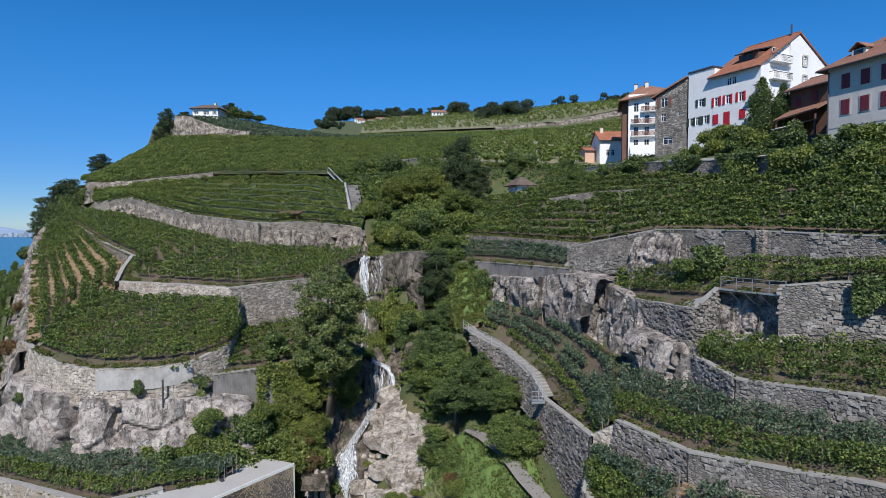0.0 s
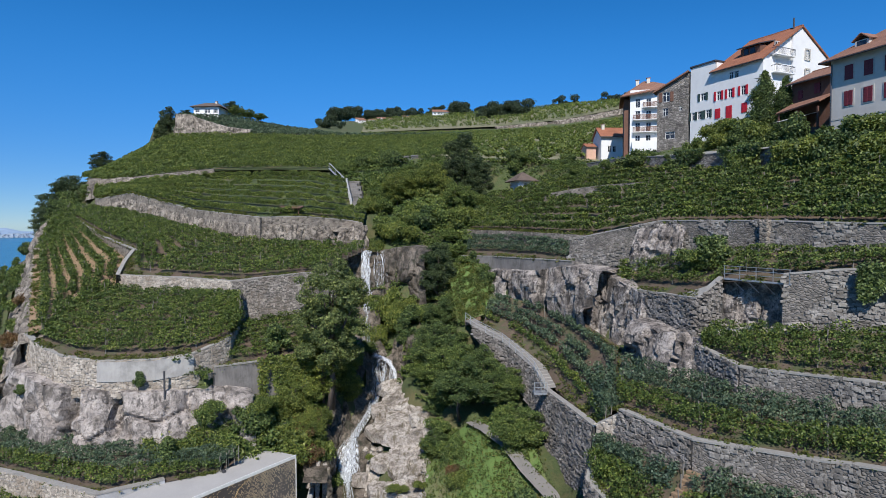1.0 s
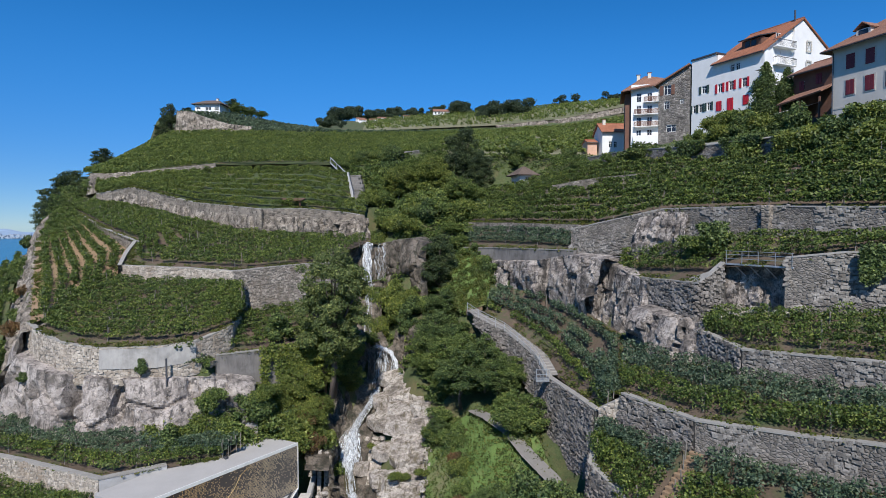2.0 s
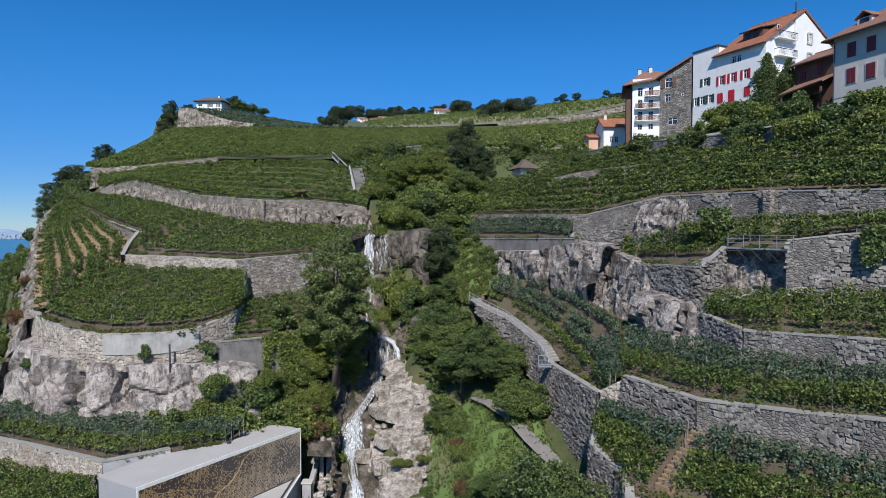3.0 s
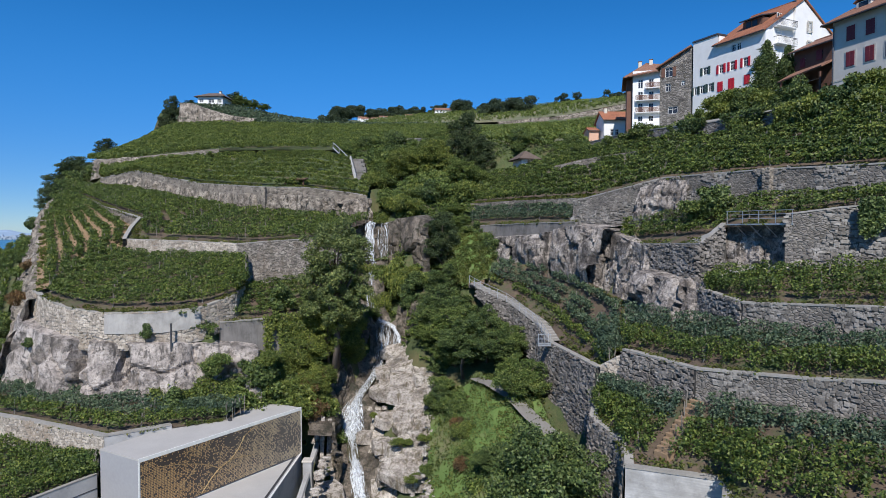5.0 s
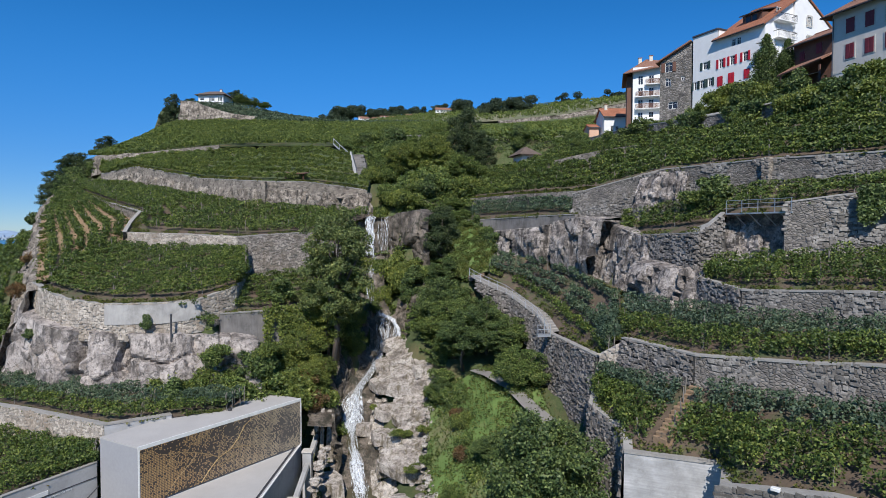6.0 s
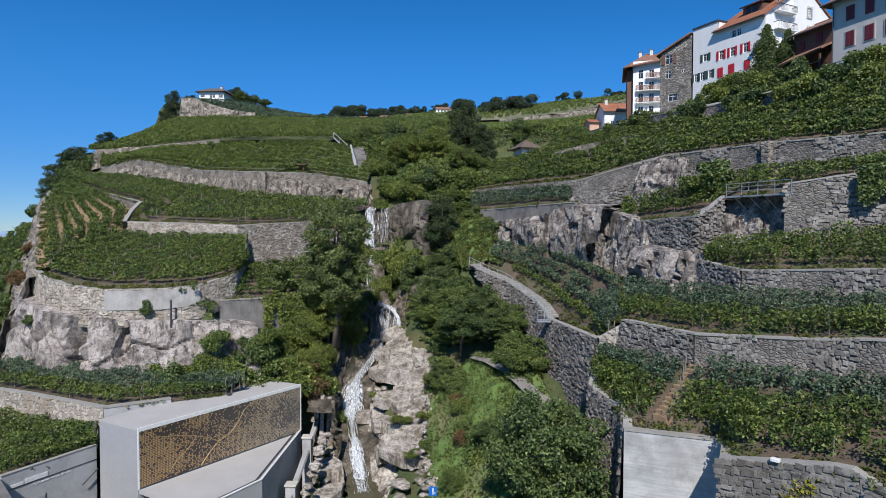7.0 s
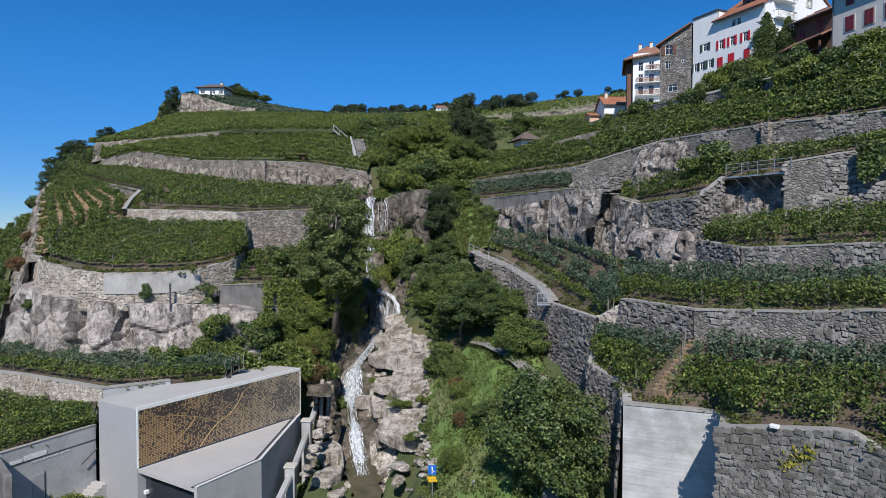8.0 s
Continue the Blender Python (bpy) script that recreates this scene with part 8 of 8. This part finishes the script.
for _ in range(5200):
    f = brng.random() ** 0.8
    lump = max(0.0, 0.55 + 1.2 * noise.noise((f * 9, 2.0, 4.0)))
    ivy_wall.append((-14.6 - 6.4 * f - 0.1 + 0.5 * brng.random(), 72.4 - 4.3 * f - 0.35 - 0.4 * brng.random(), 14.2 - brng.random() * 5.6 * min(1.0, lump) + 0.15 * brng.normal()))
tagged(mesh_obj("ivy", leaf_mesh("ivy", np.array(ivy_wall), 0.22, 0.35, 0.4, brng, np.array([0.3, -0.6, 0.0])), M_TREE_PALE), "bright green ivy covering the plastered wall", "plant")
pipe = tagged(obj("drain_pipe", tube(bmesh.new(), [(0, 0, 0), (0, 0, 2.9)], [0.1, 0.1], 8), M_DARK_METAL), "dark drain pipe fixed to the rubble wall", "pipe")
pipe.location = (-28.6, 61.3, 11.4)
at(bush_dark, -31.2, 61.2, 12.6, 0.42, 30, 1.7)
pole = tagged(empty("sign_post", (-1.3, 46.2, -1.3)), "blue square path sign above yellow trail arrows", "sign")
part("pole", tube(bmesh.new(), [(0, 0, -0.3), (0, 0, 2.7)], [0.035, 0.035], 6), M_STEEL, pole)
plate = part("sign_plate", boxed(-0.32, 0.32, -0.06, -0.03, 2.0, 2.75, 0.01), M_BLUE, pole, "blue square plate")
part("sign_mark", boxed(-0.05, 0.05, -0.075, -0.062, 2.12, 2.62), M_FRAME, plate)
part("sign_mark", boxed(-0.05, 0.18, -0.075, -0.062, 2.22, 2.3), M_FRAME, plate)
part("arrow_plate", boxed(-0.4, 0.3, -0.06, -0.03, 1.62, 1.84, 0.01), M_YELLOW, pole, "yellow arrow plate")
part("arrow_plate", boxed(-0.3, 0.4, -0.03, 0.0, 1.4, 1.6, 0.01), M_YELLOW, pole, "yellow arrow plate")
at(round_tree, 0.2, 48.6, -1.1, 0.3, 80, 1.15)
bollard = tagged(obj("bollard", tube(bmesh.new(), [(0, 0, -0.2), (0, 0, 1.1), (0, 0, 1.2)], [0.1, 0.1, 0.05], 8), M_STEEL), "grey metal bollard on the grass", "bollard")
bollard.location = (1.9, 45.4, -0.6)
for i, (x, y, z, s) in enumerate(((-5.0, 62.6, 1.2, 0.6), (-3.6, 57.6, -0.5, 0.5))):
    at(bush_pale, x, y, z, s, 70 * i, 0.7)
creeper = np.array([(17.6 - 0.35 * (u := srng.random() * 3) + 0.1, 28.9 + 0.36 * u - 0.25, 8.9 - 0.35 * u + 0.25 * srng.normal()) for _ in range(420)]) + srng.normal(size=(420, 3)) * 0.1
tagged(mesh_obj("creeper", leaf_mesh("creeper", creeper, 0.16, 0.4, 0.4, srng), M_CREEPER), "yellow-green creeper hanging on the dark wall", "plant")
box_ = tagged(obj("wall_lamp", boxed(-0.22, 0.22, -0.2, 0.1, -0.05, 0.14, 0.03), M_FRAME), "small white lamp box on the wall top", "lamp")
box_.matrix_world = pose(16.45, 29.9, 9.78, 0, 0, -45)

# earth lane with worn steps between the vines above the concrete wall
lane = tagged(empty("earth_steps", (17.2, 41.3, 12.1), 211.5), "worn reddish earth steps between the vines", "steps")
for k in range(13):
    part("step", boxed(0.3 * k, 0.3 * k + 0.36, -0.55 + 0.05 * math.sin(k * 2.1), 0.55 + 0.05 * math.cos(k * 1.7), -0.24 * k - 0.75, -0.24 * k + 0.02, 0.04), M_PATH, lane)


# ---- stones of the near walls ----
def stone_material(name, dark, light, each):
    """Wall stones: each its own grey, with grain and lichen."""
    m, nt, b = material(name, 0.9)
    r = nt.nodes.new("ShaderNodeObjectInfo").outputs["Random"] if each else nt.nodes.new("ShaderNodeNewGeometry").outputs["Random Per Island"]
    tone = ramp(nt, r, ((0.0, dark), (0.7, tuple((a + b_) / 2 for a, b_ in zip(dark, light))), (1.0, light)))
    grain = noise_tex(nt, 7, 5, 0.7, "World")
    c = mix(nt, 1.0, tone, ramp(nt, grain, ((0.25, (0.6, 0.6, 0.6)), (0.75, (1.3, 1.28, 1.24)))), "MULTIPLY")
    pale = tuple(min(0.6, v * 1.15) for v in light)
    c = mix(nt, ramp(nt, noise_tex(nt, 1.3, 7, 0.75, "World"), ((0.5, (0, 0, 0)), (0.62, (0.7, 0.7, 0.7)))), c, pale)
    c = mix(nt, ramp(nt, noise_tex(nt, 2.2, 8, 0.78, "World"), ((0.55, (0, 0, 0)), (0.62, (0.75, 0.75, 0.75)))), c, tuple(v * 0.45 for v in dark))
    c = mix(nt, ramp(nt, noise_tex(nt, 0.4, 5, 0.65, "World", (1, 1, 0.5)), ((0.5, (0, 0, 0)), (0.68, (0.6, 0.6, 0.6)))), c, tuple(v * k for v, k in zip(dark, (0.95, 0.82, 0.68))))
    nt.links.new(c, b.inputs["Base Color"])
    bump(nt, b, grain, 0.5, 0.04)
    return m


# stones of left-facing walls: grey darkened to paint in the shade there
SHADED_EACH, SHADED_ALL = [stone_material("shaded_wall_stone", (0.1, 0.092, 0.085), (0.31, 0.283, 0.258), e) for e in (True, False)]
ROAD_EACH, ROAD_ALL = [stone_material("dark_wall_stone", (0.1, 0.094, 0.086), (0.26, 0.245, 0.225), e) for e in (True, False)]
SMEAR_EACH, SMEAR_ALL = [stone_material("mortared_wall_stone", (0.12, 0.113, 0.105), (0.34, 0.317, 0.288), e) for e in (True, False)]
PALE_ALL = stone_material("pale_wall_stone", (0.25, 0.22, 0.185), (0.52, 0.465, 0.4), False)
MIXED_ALL = stone_material("mixed_wall_stone", (0.16, 0.145, 0.13), (0.42, 0.38, 0.335), False)
strng = np.random.default_rng(4)


def stone_shape(seed):
    """A squared rubble stone of unit size: a worn face before a wider back. Its face looks along -y."""
    r = np.random.default_rng(seed)
    j = lambda s: r.uniform(-s, s)
    back = [(x + j(0.13), 0.2, z + j(0.13)) for x, z in ((-0.5, -0.5), (0.5, -0.5), (0.5, 0.5), (-0.5, 0.5))]
    mid = [(x * 0.98 + j(0.05), -0.45 + j(0.15), z * 0.98 + j(0.05)) for x, _, z in back]
    face = [(x * 0.74 + j(0.12), -1.0 + j(0.35), z * 0.7 + j(0.12)) for x, _, z in back]
    v, f = back + mid + face, []
    for o in (0, 4):
        f += [(o + i, o + (i + 1) % 4, o + 4 + (i + 1) % 4, o + 4 + i) for i in range(4)]
    return np.array(v), f + [(8, 9, 10, 11)]


SHAPES = [stone_shape(s) for s in range(12)]


def stones(name, mat_each, mat_all, size=0.42, high=0.27, most=300, floor=30.0, proud=0.1, bare=2.0, wild=1.0):
    """Lays courses of stones on the face of a wall: the uppermost as pieces, the rest in one mesh."""
    p, out, drops, lean = WALLS[name]
    ob = bpy.data.objects[name]
    s = np.concatenate(([0], np.cumsum(np.linalg.norm(np.diff(p[:, :2], axis=0), axis=1))))
    L, made, rest_v, rest_f = s[-1], 0, [], []
    meshes = []
    for k, (v, f) in enumerate(SHAPES):
        if mat_each:
            me = bpy.data.meshes.new("stone")
            me.from_pydata(v.tolist(), [], f)
            me.materials.append(mat_each)
            meshes.append(me)
    depth = high * 0.55
    while depth < min(drops.max(), floor):
        h = high * strng.uniform(0.65, 1.45)
        x = strng.uniform(0, size)
        while x < L - size * 0.3:
            w = size * strng.uniform(0.35, 1.1) * (2.0 if strng.random() < 0.12 else 1.2)
            at_ = min(x + w / 2, L)
            x += w * 1.02
            if depth > np.interp(at_, s, drops) - 0.1 or noise.noise((at_ * 0.35, depth * 0.5, 9.0)) > bare:
                continue
            c = np.array([np.interp(at_, s, p[:, q]) for q in range(3)])
            o = np.array([np.interp(at_, s, out[:, q]) for q in range(2)])
            o /= np.linalg.norm(o)
            d = depth + wild * strng.normal() * 0.07 + wild * 0.22 * noise.noise((at_ * 0.7, depth * 0.8, 3.0))
            c[2] -= d
            c[:2] += o * (d * lean + 0.05)
            # local axes: x along the wall, -y outward, z up
            tilt = strng.normal() * 0.15 * wild
            ax = np.array([-o[1], o[0], 0.0]) * math.cos(tilt) + np.array([0, 0, math.sin(tilt)])
            az = np.array([0, 0, 1.0]) * math.cos(tilt) - np.array([-o[1], o[0], 0.0]) * math.sin(tilt)
            ay = np.array([-o[0], -o[1], 0.0])
            sx, sy, sz = w * 0.98, proud * strng.uniform(0.7, 1.5), h * (1 + wild * strng.uniform(-0.25, 0.35))
            k = strng.integers(len(SHAPES))
            if mat_each and made < most:
                st = new("stone", meshes[k])
                st.parent = ob
                st.matrix_basis = Matrix(((ax[0] * sx, ay[0] * sy, az[0] * sz, c[0]), (ax[1] * sx, ay[1] * sy, az[1] * sz, c[1]), (ax[2] * sx, ay[2] * sy, az[2] * sz, c[2]), (0, 0, 0, 1)))
                made += 1
            else:
                v, f = SHAPES[k]
                n0 = len(rest_v) * 12
                rest_v.append(c + v[:, :1] * sx * ax + v[:, 1:2] * sy * ay + v[:, 2:] * sz * az)
                rest_f += [tuple(n0 + i for i in q) for q in f]
        depth += h * 1.0
    if rest_v:
        me = bpy.data.meshes.new("stones")
        me.from_pydata(np.concatenate(rest_v).tolist(), [], rest_f)
        tagged(mesh_obj("stones", me, mat_all, ob), kind="stuff")


stones("wall_road", ROAD_EACH, ROAD_ALL, 0.36, 0.24, 300, 9.0, 0.02, wild=0.3)
stones("wall_spur", SMEAR_EACH, SMEAR_ALL, 0.3, 0.2, 300, proud=0.03, bare=-0.02)
stones("wall_spur_end", SHADED_EACH, SHADED_ALL, 0.3, 0.22, 300, proud=0.1)
stones("wall_path", SHADED_EACH, SHADED_ALL, 0.33, 0.23, 300, proud=0.12)
stones("wall_gully", SHADED_EACH, SHADED_ALL, 0.36, 0.25, 300, 7, proud=0.12)
stones("wall_ledge", SMEAR_EACH, SMEAR_ALL, 0.28, 0.19, 300, proud=0.025, bare=-0.02)
stones("wall_ledge_end", SHADED_EACH, SHADED_ALL, 0.28, 0.2, 300, proud=0.1)
stones("wall_corner", SHADED_EACH, SHADED_ALL, 0.32, 0.22, 300, proud=0.1)
stones("wall_end", None, PALE_ALL, 0.36, 0.26, proud=0.06)
stones("wall_middle", None, MIXED_ALL, 0.3, 0.2, proud=0.04)
stones("wall_middle_low", None, PALE_ALL, 0.32, 0.2, proud=0.05)
stones("wall_curved", None, PALE_ALL, 0.34, 0.23, proud=0.05)
stones("wall_valley", None, PALE_ALL, 0.26, 0.18, proud=0.025)
stones("wall_shelf", None, SMEAR_ALL, 0.34, 0.19, proud=0.06, bare=0.03)
stones("wall_high", None, SMEAR_ALL, 0.32, 0.21, proud=0.06, bare=0.03)
